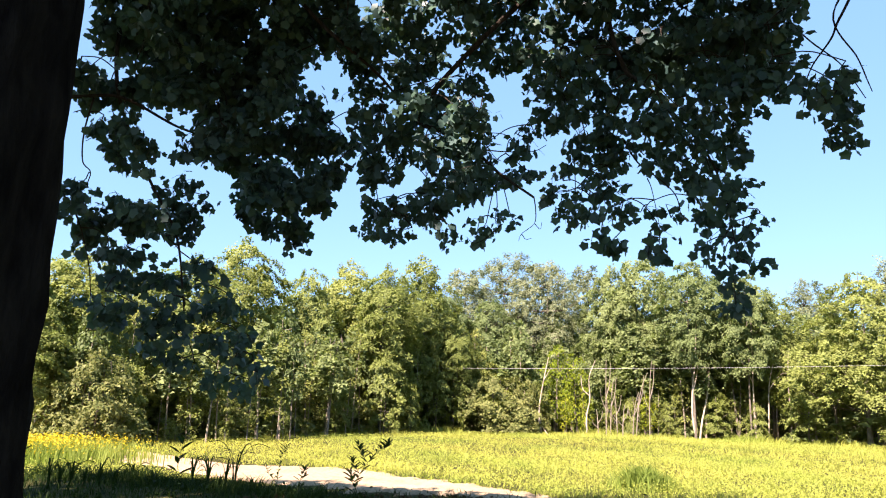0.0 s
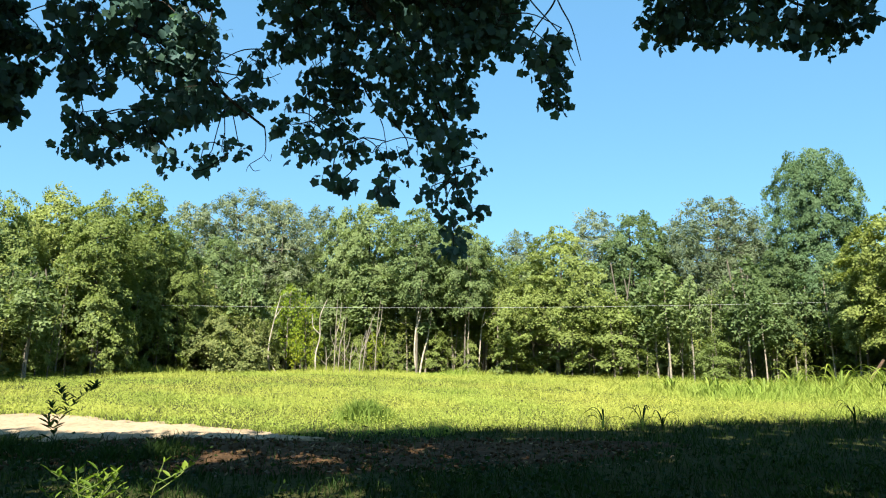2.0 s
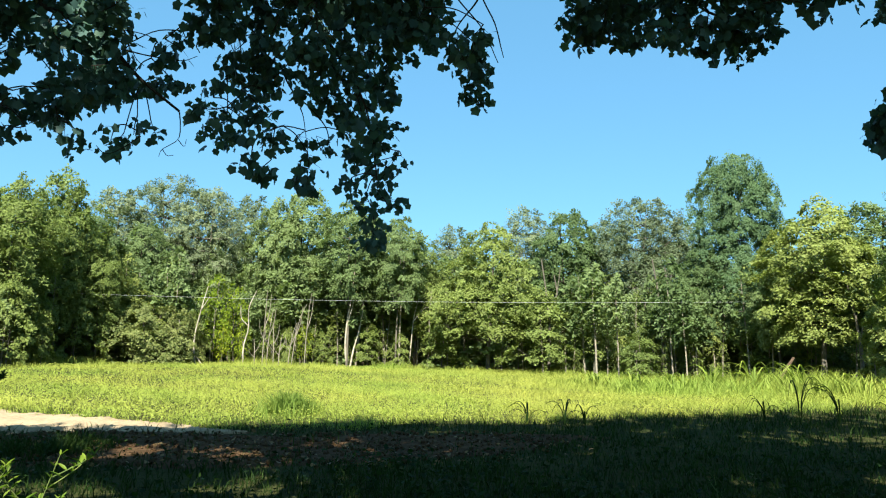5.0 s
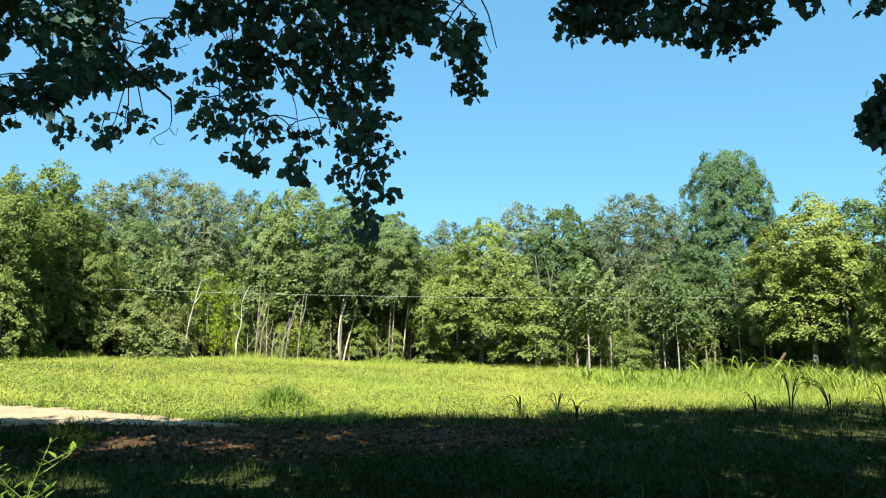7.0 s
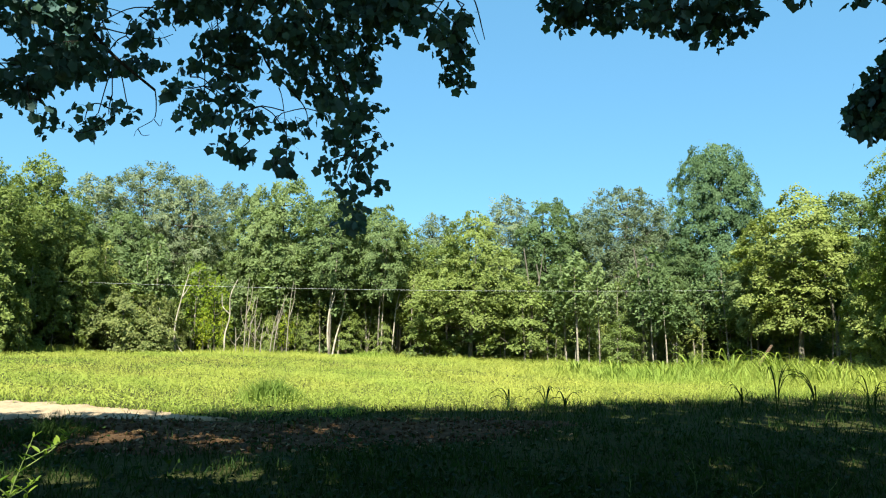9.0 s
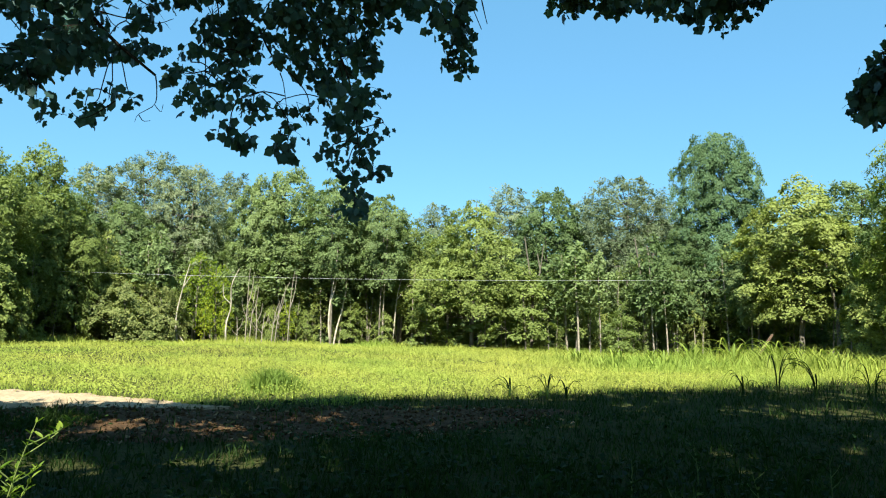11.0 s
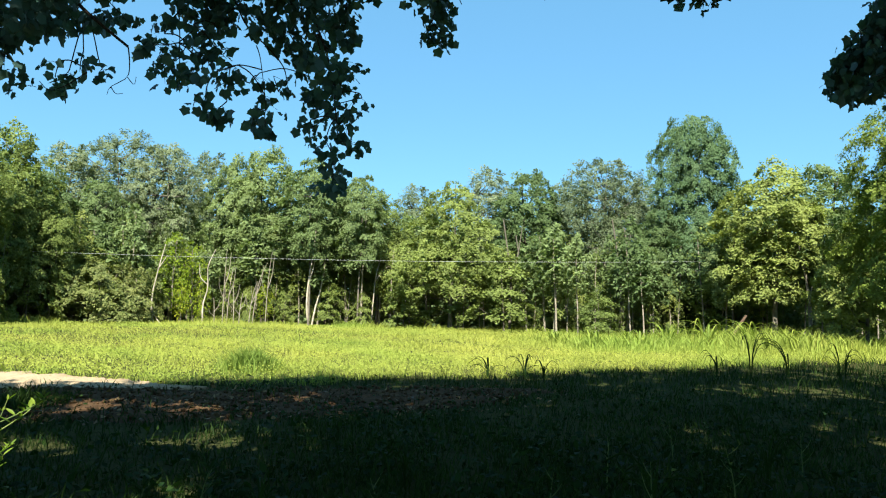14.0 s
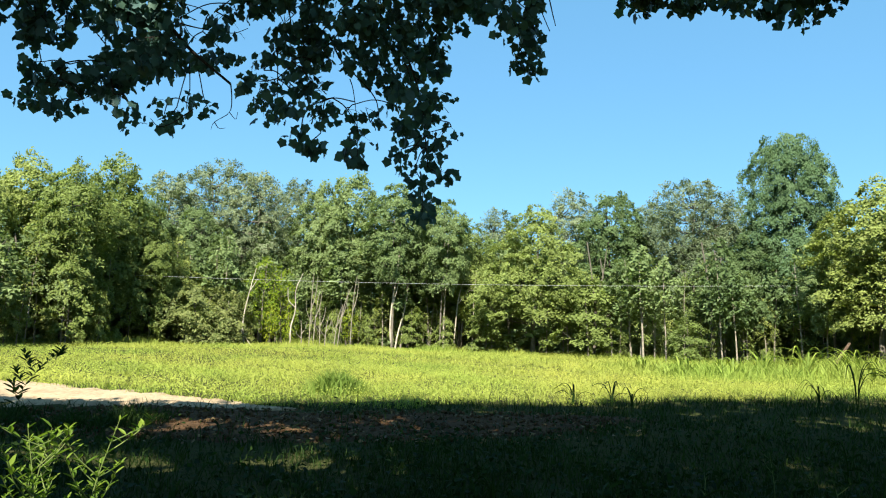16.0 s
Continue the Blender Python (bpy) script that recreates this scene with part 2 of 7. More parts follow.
def ground_height(x, y):
    x, y = np.asarray(x, dtype=float), np.asarray(y, dtype=float)
    h = 0.05 * np.sin(x * 0.31 + 1.0) * np.cos(y * 0.27) + 0.03 * np.sin(x * 0.9 + y * 0.7)
    h = h + 0.25 * np.exp(-((x - 0) / 14) ** 2 - ((y - 42) / 9) ** 2)
    h = h + 0.35 * np.exp(-((x + 5.0) / 2.6) ** 2 - ((y - 5.5) / 2.2) ** 2)
    return h * np.clip((150 - np.hypot(x, y)) / 100, 0, 1)


def build_ground():
    lines = np.concatenate([[-2500, -1200, -600, -300, -170, -110], np.arange(-80, 80.1, 1.0), [110, 170, 300, 600, 1200, 2500]])
    x, y = np.meshgrid(lines, lines, indexing="ij")
    v = np.stack([x, y, ground_height(x, y)], -1).reshape(-1, 3)
    n = len(lines)
    i, j = np.meshgrid(np.arange(n - 1), np.arange(n - 1), indexing="ij")
    f = np.stack([i * n + j, (i + 1) * n + j, (i + 1) * n + j + 1, i * n + j + 1], -1).reshape(-1, 4)
    tagged(mesh_object("ground", v, f, GROUND, smooth=True), "green meadow ground with short weeds and soil", "ground", kind="structure")


def build_track():
    way = unit(np.gradient(TRACK, axis=0))
    across = np.stack([way[:, 1], -way[:, 0], 0 * way[:, 0]], -1)
    g = np.random.default_rng(3)
    rows, m = [], 15
    n = len(TRACK)

    def wander(width):
        return np.convolve(g.normal(size=n + 80), np.ones(width) / math.sqrt(width), "same")[40:-40]

    edge = [0.7 * wander(27) + 0.35 * wander(5) for _ in range(2)]
    for k in range(m):
        u = 2 * k / (m - 1) - 1
        w = track_half(TRACK[:, 0]) * (1 + 0.2 * (edge[0] if u < 0 else edge[1]))
        # near side cut short at the shade line, where the dark soil sheet begins
        if u > 0:
            w = w * (0.58 + 0.12 * edge[0])
        p = TRACK + across * (u * w)[:, None]
        lift = 0.045 + 0.02 * np.cos(u * 9) * (1 - u * u) - 0.05 * (abs(u) > 0.99)
        p[:, 2] = ground_height(p[:, 0], p[:, 1]) + lift + 0.008 * g.normal(size=len(p))
        rows.append(p)
    v = np.array(rows)
    i, j = np.meshgrid(np.arange(m - 1), np.arange(n - 1), indexing="ij")
    f = np.stack([i * n + j, i * n + j + 1, (i + 1) * n + j + 1, (i + 1) * n + j], -1).reshape(-1, 4)
    tagged(mesh_object("road", v.reshape(-1, 3), f, DIRT, smooth=True), "pale sandy dirt track curving through the meadow", "dirt track", kind="structure")


def build_soil():
    """Bare soil where the track runs out under the maples, coloured dark to stand for their shade."""
    g = np.random.default_rng(8)
    v, f, m, n = [], [], 9, 48
    for k in range(m):
        for i in range(n):
            a = 2 * math.pi * i / n
            r = (k / (m - 1)) * (1 + 0.16 * math.sin(3 * a + 1) + 0.10 * math.sin(7 * a) + 0.05 * math.sin(13 * a))
            x, y = 0.9 + 5.4 * r * math.cos(a), 12.5 + 1.9 * r * math.sin(a)
            v.append((x, y, float(ground_height(x, y)) + 0.018 + 0.03 * (k < m - 1) * g.random() - 0.04 * (k == m - 1)))
    f = np.array([(k * n + i, k * n + (i + 1) % n, (k + 1) * n + (i + 1) % n, (k + 1) * n + i) for k in range(m - 1) for i in range(n)])[:, ::-1]
    tagged(mesh_object("shade_dark_soil", np.array(v), f, SOIL, smooth=True), "bare soil with litter beside the track, darkened for shade", "soil", kind="structure")


def build_forest_floor():
    xs, ys = np.linspace(-75, 85, 81), np.linspace(0, 1, 16)
    v = []
    for x in xs:
        near = wood_edge(x) - 1.0 + 0.7 * math.sin(x * 1.3) + 0.4 * math.sin(x * 3.1)
        for u in ys:
            y = near + u * (112 - near)
            v.append((x, y, float(ground_height(x, y)) + 0.02))
    n = len(ys)
    i, j = np.meshgrid(np.arange(len(xs) - 1), np.arange(n - 1), indexing="ij")
    f = np.stack([i * n + j, (i + 1) * n + j, (i + 1) * n + j + 1, i * n + j + 1], -1).reshape(-1, 4)
    tagged(mesh_object("forest_floor", np.array(v), f, LITTER, smooth=True), "brown leaf litter under the trees", "forest floor", kind="structure")


def wood_edge(x):
    """How far ahead the wood begins at x."""
    return float(np.interp(x, [-75, -40, -24, -16, -8, 0, 12, 24, 32, 40, 60, 85], [14, 22, 30, 41, 49, 53, 52.5, 47, 39, 33, 24, 16]))


build_ground()
build_track()
build_soil()
build_forest_floor()

# ---- grass ----
BLADE = [(-0.5, 0, 0), (0.5, 0, 0), (0.36, 0.55, 0), (-0.36, 0.55, 0), (0, 1, 0)]


def blades(x, y, height, width, g, bend=0.35):
    """Bent blades of grass rooted at x, y."""
    n = len(x)
    root = np.stack([x, y, ground_height(x, y) - 0.02], -1)
    lean = unit(np.stack([g.normal(size=n), g.normal(size=n), np.zeros(n)], -1)) * (bend * (0.3 + g.random(n)))[:, None]
    turn = g.random(n) * 2 * np.pi
    side = np.stack([np.cos(turn), np.sin(turn), np.zeros(n)], -1)
    up = np.array([0, 0, 1.0])
    mid = root + height[:, None] * (0.55 * up + 0.28 * lean)
    tip = root + height[:, None] * (0.92 * up + lean)
    w = width[:, None] * side
    v = np.stack([root - 0.5 * w, root + 0.5 * w, mid + 0.4 * w, mid - 0.4 * w, tip], 1).reshape(-1, 3)
    s = np.arange(n)[:, None] * 5
    return v, [np.array([[0, 1, 2, 3]]) + s, np.array([[3, 2, 4]]) + s]


def scatter(n, g, near, far, left, right, power=1.0):
    """Places ahead in a fan: more of them near the eye."""
    d = near * (far / near) ** (g.random(n) ** power)
    a = np.radians(left + (right - left) * g.random(n))
    return d * np.sin(a), d * np.cos(a)


def clumpy(x, y, g, amount=0.5, size=0.8):
    n = np.sin(x / size * 2.1 + 3 * np.sin(y / size * 0.7)) * np.sin(y / size * 1.7 + 2 * np.sin(x / size * 0.9))
    return g.random(len(x)) < 1 - amount * (0.5 - 0.5 * n)


def in_field(x, y):
    return np.array([b < wood_edge(a) + 0.5 for a, b in zip(x, y)])


def grass_object(name, v, f, mat, label, category="grass"):
    tagged(mesh_object(name, v, f, mat), label, category, kind="stuff")


def shade_tone_edge(x):
    """Where the shade-darkened grass ends and the bright meadow begins, along the shade edge."""
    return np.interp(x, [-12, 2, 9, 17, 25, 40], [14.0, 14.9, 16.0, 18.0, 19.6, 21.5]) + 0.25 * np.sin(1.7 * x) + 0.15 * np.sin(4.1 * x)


def build_grass():
    g = np.random.default_rng(11)
    # the sunlit field
    x, y = scatter(190000, g, 13.5, 62, -47, 60, 0.85)
    keep = in_field(x, y) & (y > shade_tone_edge(x)) & clumpy(x, y, g, 0.6, 1.3) & (track_distance(x, y) > track_half(x) * (0.6 + 0.7 * g.random(len(x))))
    x, y = x[keep], y[keep]
    tall = np.interp(x, [-30, -5, 10, 22, 34], [0.17, 0.18, 0.25, 0.42, 0.60]) * np.interp(y, [14, 24, 60], [0.75, 1.0, 1.0])
    d = np.hypot(x, y)
    v, f = blades(x, y, tall * (0.45 + 0.8 * g.random(len(x))), (0.007 + 0.0004 * d) * (0.7 + 0.75 * g.random(len(x))), g, 1.5)
    grass_object("meadow_grass", v, f, GRASS, "sunlit yellow-green meadow grass, knee high and uneven")
    # broad-leaved weeds among it
    x, y = scatter(270000, g, 14, 56, -45, 58, 0.85)
    keep = in_field(x, y) & (y > shade_tone_edge(x)) & clumpy(x, y, g, 0.65, 2.2) & (track_distance(x, y) > track_half(x) + 0.2)
    x, y = x[keep], y[keep]
    n = len(x)
    z = ground_height(x, y) + np.interp(x, [-30, 10, 34], [0.15, 0.2, 0.36]) * (0.3 + 1.1 * g.random(n))
    c = np.stack([x, y, z], -1)
    side, length, normal = frames_from(g.normal(size=(n, 3)) * [1, 1, 0.5], g, np.array([-0.3, -0.8, 0.8]), 0.5)
    v, f = stamped([(0, 0, 0), (0.32, 0.45, 0.05), (0, 1, -0.12), (-0.32, 0.45, 0.05)], [[(0, 1, 2, 3)]], c, side, length, normal, (0.026 + 0.034 * g.random(n) ** 1.5) * np.interp(y, [14, 50], [0.9, 1.25]))
    grass_object("meadow_weeds", v, f, MEADOW_WEED, "low broad-leaved weeds crowding the sunny meadow", "weeds")
    # rough lawn, its colour darkened to stand for the maples' shade
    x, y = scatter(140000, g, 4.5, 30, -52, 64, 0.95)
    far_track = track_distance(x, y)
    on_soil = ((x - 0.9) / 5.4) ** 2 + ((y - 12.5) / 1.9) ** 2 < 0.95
    keep = (y < shade_tone_edge(x) + 0.3) & clumpy(x, y, g, 0.75, 0.9) & (((far_track > track_half(x)) & ~on_soil) | (g.random(len(x)) < 0.24))
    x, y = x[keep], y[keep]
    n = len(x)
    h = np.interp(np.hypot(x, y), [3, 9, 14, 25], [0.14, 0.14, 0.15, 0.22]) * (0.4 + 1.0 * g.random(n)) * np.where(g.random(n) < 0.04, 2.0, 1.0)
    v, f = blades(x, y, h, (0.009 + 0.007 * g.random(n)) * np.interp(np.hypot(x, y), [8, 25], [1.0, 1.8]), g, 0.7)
    grass_object("lawn_grass", v, f, SHADE_DARK_GRASS, "rough uneven grass, colour darkened for deep shade")
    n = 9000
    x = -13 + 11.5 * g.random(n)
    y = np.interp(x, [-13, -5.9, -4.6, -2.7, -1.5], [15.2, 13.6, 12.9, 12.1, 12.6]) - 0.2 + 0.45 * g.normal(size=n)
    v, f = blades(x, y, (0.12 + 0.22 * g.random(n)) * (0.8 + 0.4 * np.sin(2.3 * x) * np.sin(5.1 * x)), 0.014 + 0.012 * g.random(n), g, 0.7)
    grass_object("bank_grass", v, f, SHADE_DARK_GRASS, "uncut grass before the track, colour darkened for shade")
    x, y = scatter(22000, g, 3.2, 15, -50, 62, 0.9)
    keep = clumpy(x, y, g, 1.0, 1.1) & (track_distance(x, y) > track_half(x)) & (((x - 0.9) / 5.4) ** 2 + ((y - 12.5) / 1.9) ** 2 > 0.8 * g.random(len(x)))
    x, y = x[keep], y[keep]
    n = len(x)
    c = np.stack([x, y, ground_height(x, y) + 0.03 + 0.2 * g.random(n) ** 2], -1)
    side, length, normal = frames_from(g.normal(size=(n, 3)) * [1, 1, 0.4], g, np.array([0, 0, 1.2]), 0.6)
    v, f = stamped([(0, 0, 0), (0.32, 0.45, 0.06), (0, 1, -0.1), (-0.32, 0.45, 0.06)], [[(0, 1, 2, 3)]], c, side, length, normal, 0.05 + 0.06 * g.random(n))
    grass_object("lawn_weeds", v, f, SHADE_DARK_GRASS, "small broad-leaved weeds, colour darkened for the lawn's shade", "weeds")


build_grass()


def build_litter():
    """Dry leaves and crumbs of earth on the bare soil and the track's end."""
    g = np.random.default_rng(23)
    n = 800
    a, r = g.random(n) * 6.283, np.sqrt(g.random(n))
    x, y = 0.7 + 6.2 * r * np.cos(a), 12.2 + 2.3 * r * np.sin(a)
    c = np.stack([x, y, ground_height(x, y) + 0.05 + 0.02 * g.random(n)], -1)
    side, length, normal = frames_from(g.normal(size=(n, 3)) * [1, 1, 0.4], g, np.array([0, 0, 1.0]), 0.7)
    v, f = stamped([(0, 0, 0.1), (0.34, 0.4, -0.05), (0.1, 1, 0.15), (-0.3, 0.5, 0.0)], [[(0, 1, 2, 3)]], c, side, length, normal, 0.04 + 0.08 * g.random(n))
    grass_object("leaf_litter", v, f, DEAD_LEAF, "scattered dry brown leaves on bare soil", "leaf litter")
    n = 1500
    a, r = g.random(n) * 6.283, np.sqrt(g.random(n))
    x, y = 0.2 + 6.0 * r * np.cos(a), 12.4 + 2.0 * r * np.sin(a)
    c = np.stack([x, y, ground_height(x, y) + 0.045], -1)
    side, length, normal = frames_from(g.normal(size=(n, 3)), g)
    lump = [(0.5, 0, 0), (-0.5, 0.1, 0), (0, 0.5, 0.1), (0.05, -0.5, 0), (0, 0, 0.4), (0, 0.1, -0.4)]
    v, f = stamped(lump, [[(0, 2, 4), (2, 1, 4), (1, 3, 4), (3, 0, 4), (2, 0, 5), (1, 2, 5), (3, 1, 5), (0, 3, 5)]], c, side, length, normal, 0.03 + 0.09 * g.random(n) ** 2)
    grass_object("soil_clods", v, f, SOIL, "crumbled clods of brown earth", "soil")


build_litter()


# ---- trees ----
LEAF = [(-0.42, -0.4, 0.05), (0.42, -0.3, 0.05), (0.03, 0.62, -0.08)]


def crown_leaves(g, centres, radii, per, leaf, flat, sprays=8, axis=(0.0, 0.0)):
    """Each centre carries one bough: sprays that fan out in a sloping plane, away from the axis; flat: how loosely the leaves lie."""
    q = len(centres)
    out = centres - np.array([axis[0], axis[1], 0.0])
    out[:, 2] = 0
    out = unit(out)
    z = centres[:, 2]
    rise = np.clip((z - z.min()) / (np.ptp(z) + 0.01), 0, 1)[:, None] ** 2
    up_way = np.array([0, 0, 1.0])
    lift = unit((0.55 + 0.3 * rise) * out + (1 - 0.4 * rise) * up_way + (0.15 + 0.3 * flat) * g.normal(size=(q, 3)))
    ahead = unit(np.cross(np.cross(lift, unit(out + 0.7 * rise * up_way + 0.5 * g.normal(size=(q, 3)))), lift))
    across = np.cross(lift, ahead)
    k = q * sprays
    turn = np.clip(g.normal(size=k) * 1.1, -2.6, 2.6)
    up = np.repeat(lift, sprays, axis=0)
    way = unit(np.cos(turn)[:, None] * np.repeat(ahead, sprays, axis=0) + np.sin(turn)[:, None] * np.repeat(across, sprays, axis=0) + (0.12 + 0.55 * flat * flat) * g.normal(size=(k, 1)) * up)
    cross = unit(np.cross(way, up))
    c = np.repeat(centres, sprays, axis=0)
    r = np.repeat(radii, sprays) * (0.7 + 0.5 * g.random(k))
    n = max(3, per // sprays)
    u = g.random((k, n)) ** 0.7
    width = 0.22 * np.sin(np.pi * (0.12 + 0.8 * u)) * g.normal(size=(k, n))
    high = (0.04 + 0.10 * flat) * g.normal(size=(k, n)) - 0.28 * u * u
    p = c[:, None] + r[:, None, None] * (1.08 * u[..., None] * way[:, None] + width[..., None] * cross[:, None] + high[..., None] * up[:, None])
    p = p.reshape(-1, 3)
    m = len(p)
    along = unit(np.repeat(way, n, axis=0) + 0.7 * g.normal(size=(m, 3)) + [0, 0, -0.3])
    side, length, normal = frames_from(along, g, 1.6 * np.repeat(up, n, axis=0), 0.4)
    return stamped(LEAF, [[(0, 1, 2)]], p, side, length, normal, leaf * (0.6 + 0.8 * g.random(m)))


def crown_centres(g, n, height, base, width, profile, apart=0.0):
    """Clump centres, most of them near the crown's outside and some way apart. profile: radius at even steps from the crown's base to its top."""
    phase = g.random() * 6
    kept = []
    for _ in range(n * 12):
        u, a = g.random(), g.random() * 2 * math.pi
        r = np.interp(u, np.linspace(0, 1, len(profile)), profile) * width
        lump = 1 + 0.2 * math.sin(3 * a + 5 * u + phase) + 0.13 * math.sin(5 * a - 9 * u)
        rad = r * lump * (0.3 + 0.7 * g.random() ** 0.45)
        q = np.array([rad * math.cos(a), rad * math.sin(a), base + (height - base) * u ** 0.95])
        if not kept or np.min(np.sum(((np.array(kept) - q) * [1, 1, 1.4]) ** 2, axis=1)) > apart * apart:
            kept.append(q)
        if len(kept) == n:
            break
    return np.array(kept)


def build_tree(name, label, category, seed, height, base, width, profile, clumps, per, leaf, flat, clump_size, leaves, bark, trunk=0.16, stems=1, lean=0.05, limbs=9, group="trees of the wood"):
    """A tree at the origin: stem with limbs reaching into a crown of leaf clumps."""
    g = np.random.default_rng(seed)
    tree = thing(name, (0, 0, 0), label, category, group)
    wood = []
    tops = []
    for s in range(stems):
        a = g.random() * 6.28
        spread = lean * height * (1 + 0.8 * s)
        foot = np.array([0.22 * s * math.cos(a + 2), 0.22 * s * math.sin(a + 2), -0.15])
        line = smooth_line([foot, foot + [0.25 * spread * math.cos(a), 0.25 * spread * math.sin(a), height * 0.3],
                            foot + [0.6 * spread * math.cos(a + 0.4), 0.6 * spread * math.sin(a + 0.4), height * 0.62],
                            foot + [spread * math.cos(a), spread * math.sin(a), height * 0.93]], 14)
        wood.append(tube(line, trunk * (1 - 0.2 * s), 0.02, 7, 0.8, 0.05, seed))
        tops.append(line)
    centres = crown_centres(g, clumps, height - 0.35 * clump_size, base, width - 0.45 * clump_size, profile, 1.02 * clump_size)
    for k in range(limbs):
        line = tops[k % stems]
        c = centres[g.integers(len(centres))]
        i = int(np.clip(np.searchsorted(line[:, 2], c[2] - 0.35 * np.hypot(c[0], c[1]) - 0.3), 2, 12))
        p = line[i]
        mid = 0.5 * (p + c) + [0, 0, -0.12 * np.linalg.norm(c - p)]
        wood.append(tube(smooth_line([p, mid, c], 6), trunk * 0.32, 0.012, 5))
    v, f = joined(wood)
    mesh_object("trunk", v, f, bark, tree, smooth=True)
    v, f = crown_leaves(g, centres, clump_size * (0.65 + 0.6 * g.random(len(centres))), per, leaf, flat)
    ob = mesh_object("crown", v, f, leaves, tree)
    ob["kind"] = "stuff"
    return tree


ROUND = [0.6, 0.9, 1.0, 0.95, 0.75, 0.35]
CONE = [0.85, 1.0, 0.85, 0.62, 0.38, 0.08]
TALL = [0.6, 0.85, 0.9, 1.0, 0.85, 0.35]
WIDE = [0.8, 1.0, 0.95, 0.8, 0.55, 0.2]
KINDS = {}


def kind_of_tree(key, **spec):
    KINDS[key] = (build_tree(**spec), spec["height"], False)


kind_of_tree("oak", name="oak_tree", label="leafy green oak in the wood's edge", category="tree", seed=21, height=12.0, base=3.7, width=3.1, profile=ROUND, clumps=140, per=256, leaf=0.132, flat=0.50, clump_size=0.85, leaves=OAK, bark=DARK_BARK)
kind_of_tree("oak_wide", name="oak_tree", label="broad green oak with a full crown", category="tree", seed=22, height=12.0, base=3.4, width=3.4, profile=WIDE, clumps=150, per=256, leaf=0.132, flat=0.46, clump_size=0.9, leaves=OAK, bark=DARK_BARK)
kind_of_tree("oak_high", name="oak_tree", label="high-crowned green tree over bare trunks", category="tree", seed=33, height=12.0, base=5.0, width=2.7, profile=ROUND, clumps=110, per=256, leaf=0.132, flat=0.48, clump_size=0.85, leaves=OAK, bark=GREY_BARK, trunk=0.11)
kind_of_tree("beech", name="beech_tree", label="bright green tree with tiered foliage", category="tree", seed=23, height=11.0, base=2.7, width=3.7, profile=CONE, clumps=170, per=248, leaf=0.13, flat=0.32, clump_size=0.9, leaves=BEECH, bark=GREY_BARK)
kind_of_tree("beech_slim", name="beech_tree", label="slim yellow-green tree with tiered foliage", category="tree", seed=24, height=11.0, base=3.2, width=2.6, profile=TALL, clumps=130, per=248, leaf=0.13, flat=0.38, clump_size=0.82, leaves=BEECH, bark=GREY_BARK)
kind_of_tree("aspen", name="aspen_tree", label="grey-green thinly leaved aspen with bare twig tips", category="tree", seed=25, height=13.0, base=3.6, width=3.2, profile=TALL, clumps=240, per=170, leaf=0.102, flat=0.85, clump_size=0.68, leaves=ASPEN, bark=GREY_BARK, limbs=40)
kind_of_tree("aspen_slim", name="aspen_tree", label="slim grey-green aspen behind the wood's edge", category="tree", seed=26, height=13.0, base=3.2, width=2.3, profile=TALL, clumps=180, per=170, leaf=0.102, flat=0.85, clump_size=0.62, leaves=ASPEN, bark=GREY_BARK, limbs=30)
kind_of_tree("poplar", name="poplar_tree", label="tall dense dark green tree above the others", category="tree", seed=27, height=15.0, base=3.4, width=3.8, profile=[0.8, 0.95, 1.0, 1.0, 0.95, 0.66], clumps=340, per=340, leaf=0.125, flat=0.52, clump_size=0.9, leaves=POPLAR, bark=DARK_BARK, limbs=12)
kind_of_tree("field_oak", name="oak_tree", label="broad yellow-green tree at the field's end", category="tree", seed=37, height=11.5, base=2.5, width=4.3, profile=[0.8, 1.0, 1.0, 0.92, 0.72, 0.3], clumps=270, per=420, leaf=0.098, flat=0.44, clump_size=0.85, leaves=FIELD, bark=DARK_BARK, limbs=12)
kind_of_tree("lime", name="young_lime_tree", label="young lime-yellow tree at the field's edge", category="tree", seed=28, height=5.2, base=1.1, width=1.3, profile=[0.75, 0.9, 1.0, 0.85, 0.7, 0.45], clumps=34, per=48, leaf=0.124, flat=0.32, clump_size=0.6, leaves=LIME, bark=GREY_BARK, trunk=0.05)
kind_of_tree("shrub", name="shrub", label="rounded pale green shrub at the wood's edge", category="shrub", seed=29, height=3.2, base=0.5, width=2.2, profile=[0.9, 1.0, 0.9, 0.7, 0.3], clumps=90, per=170, leaf=0.105, flat=0.36, clump_size=0.6, leaves=SHRUB, bark=GREY_BARK, trunk=0.07, stems=3, lean=0.12)
kind_of_tree("sapling_tree", name="young_tree", label="young understory tree with tiered leaves", category="tree", seed=30, height=5.0, base=0.9, width=1.6, profile=WIDE, clumps=45, per=180, leaf=0.131, flat=0.30, clump_size=0.8, leaves=BEECH, bark=GREY_BARK, trunk=0.06)
kind_of_tree("pole", name="thin_forest_tree", label="thin straight tree inside the dark wood", category="tree", seed=31, height=10.5, base=4.6, width=1.7, profile=ROUND, clumps=45, per=56, leaf=0.29, flat=0.48, clump_size=1.0, leaves=OAK, bark=POLE_BARK, trunk=0.10, limbs=5)
kind_of_tree("edge_pole", name="slender_edge_tree", label="slender grey pole tree with a few leafy side sprays", category="tree", seed=38, height=9.0, base=2.0, width=1.1, profile=[0.6, 0.8, 1.0, 1.0, 0.9, 0.5], clumps=22, per=70, leaf=0.135, flat=0.4, clump_size=0.75, leaves=BEECH, bark=POLE_BARK, trunk=0.075, limbs=12)
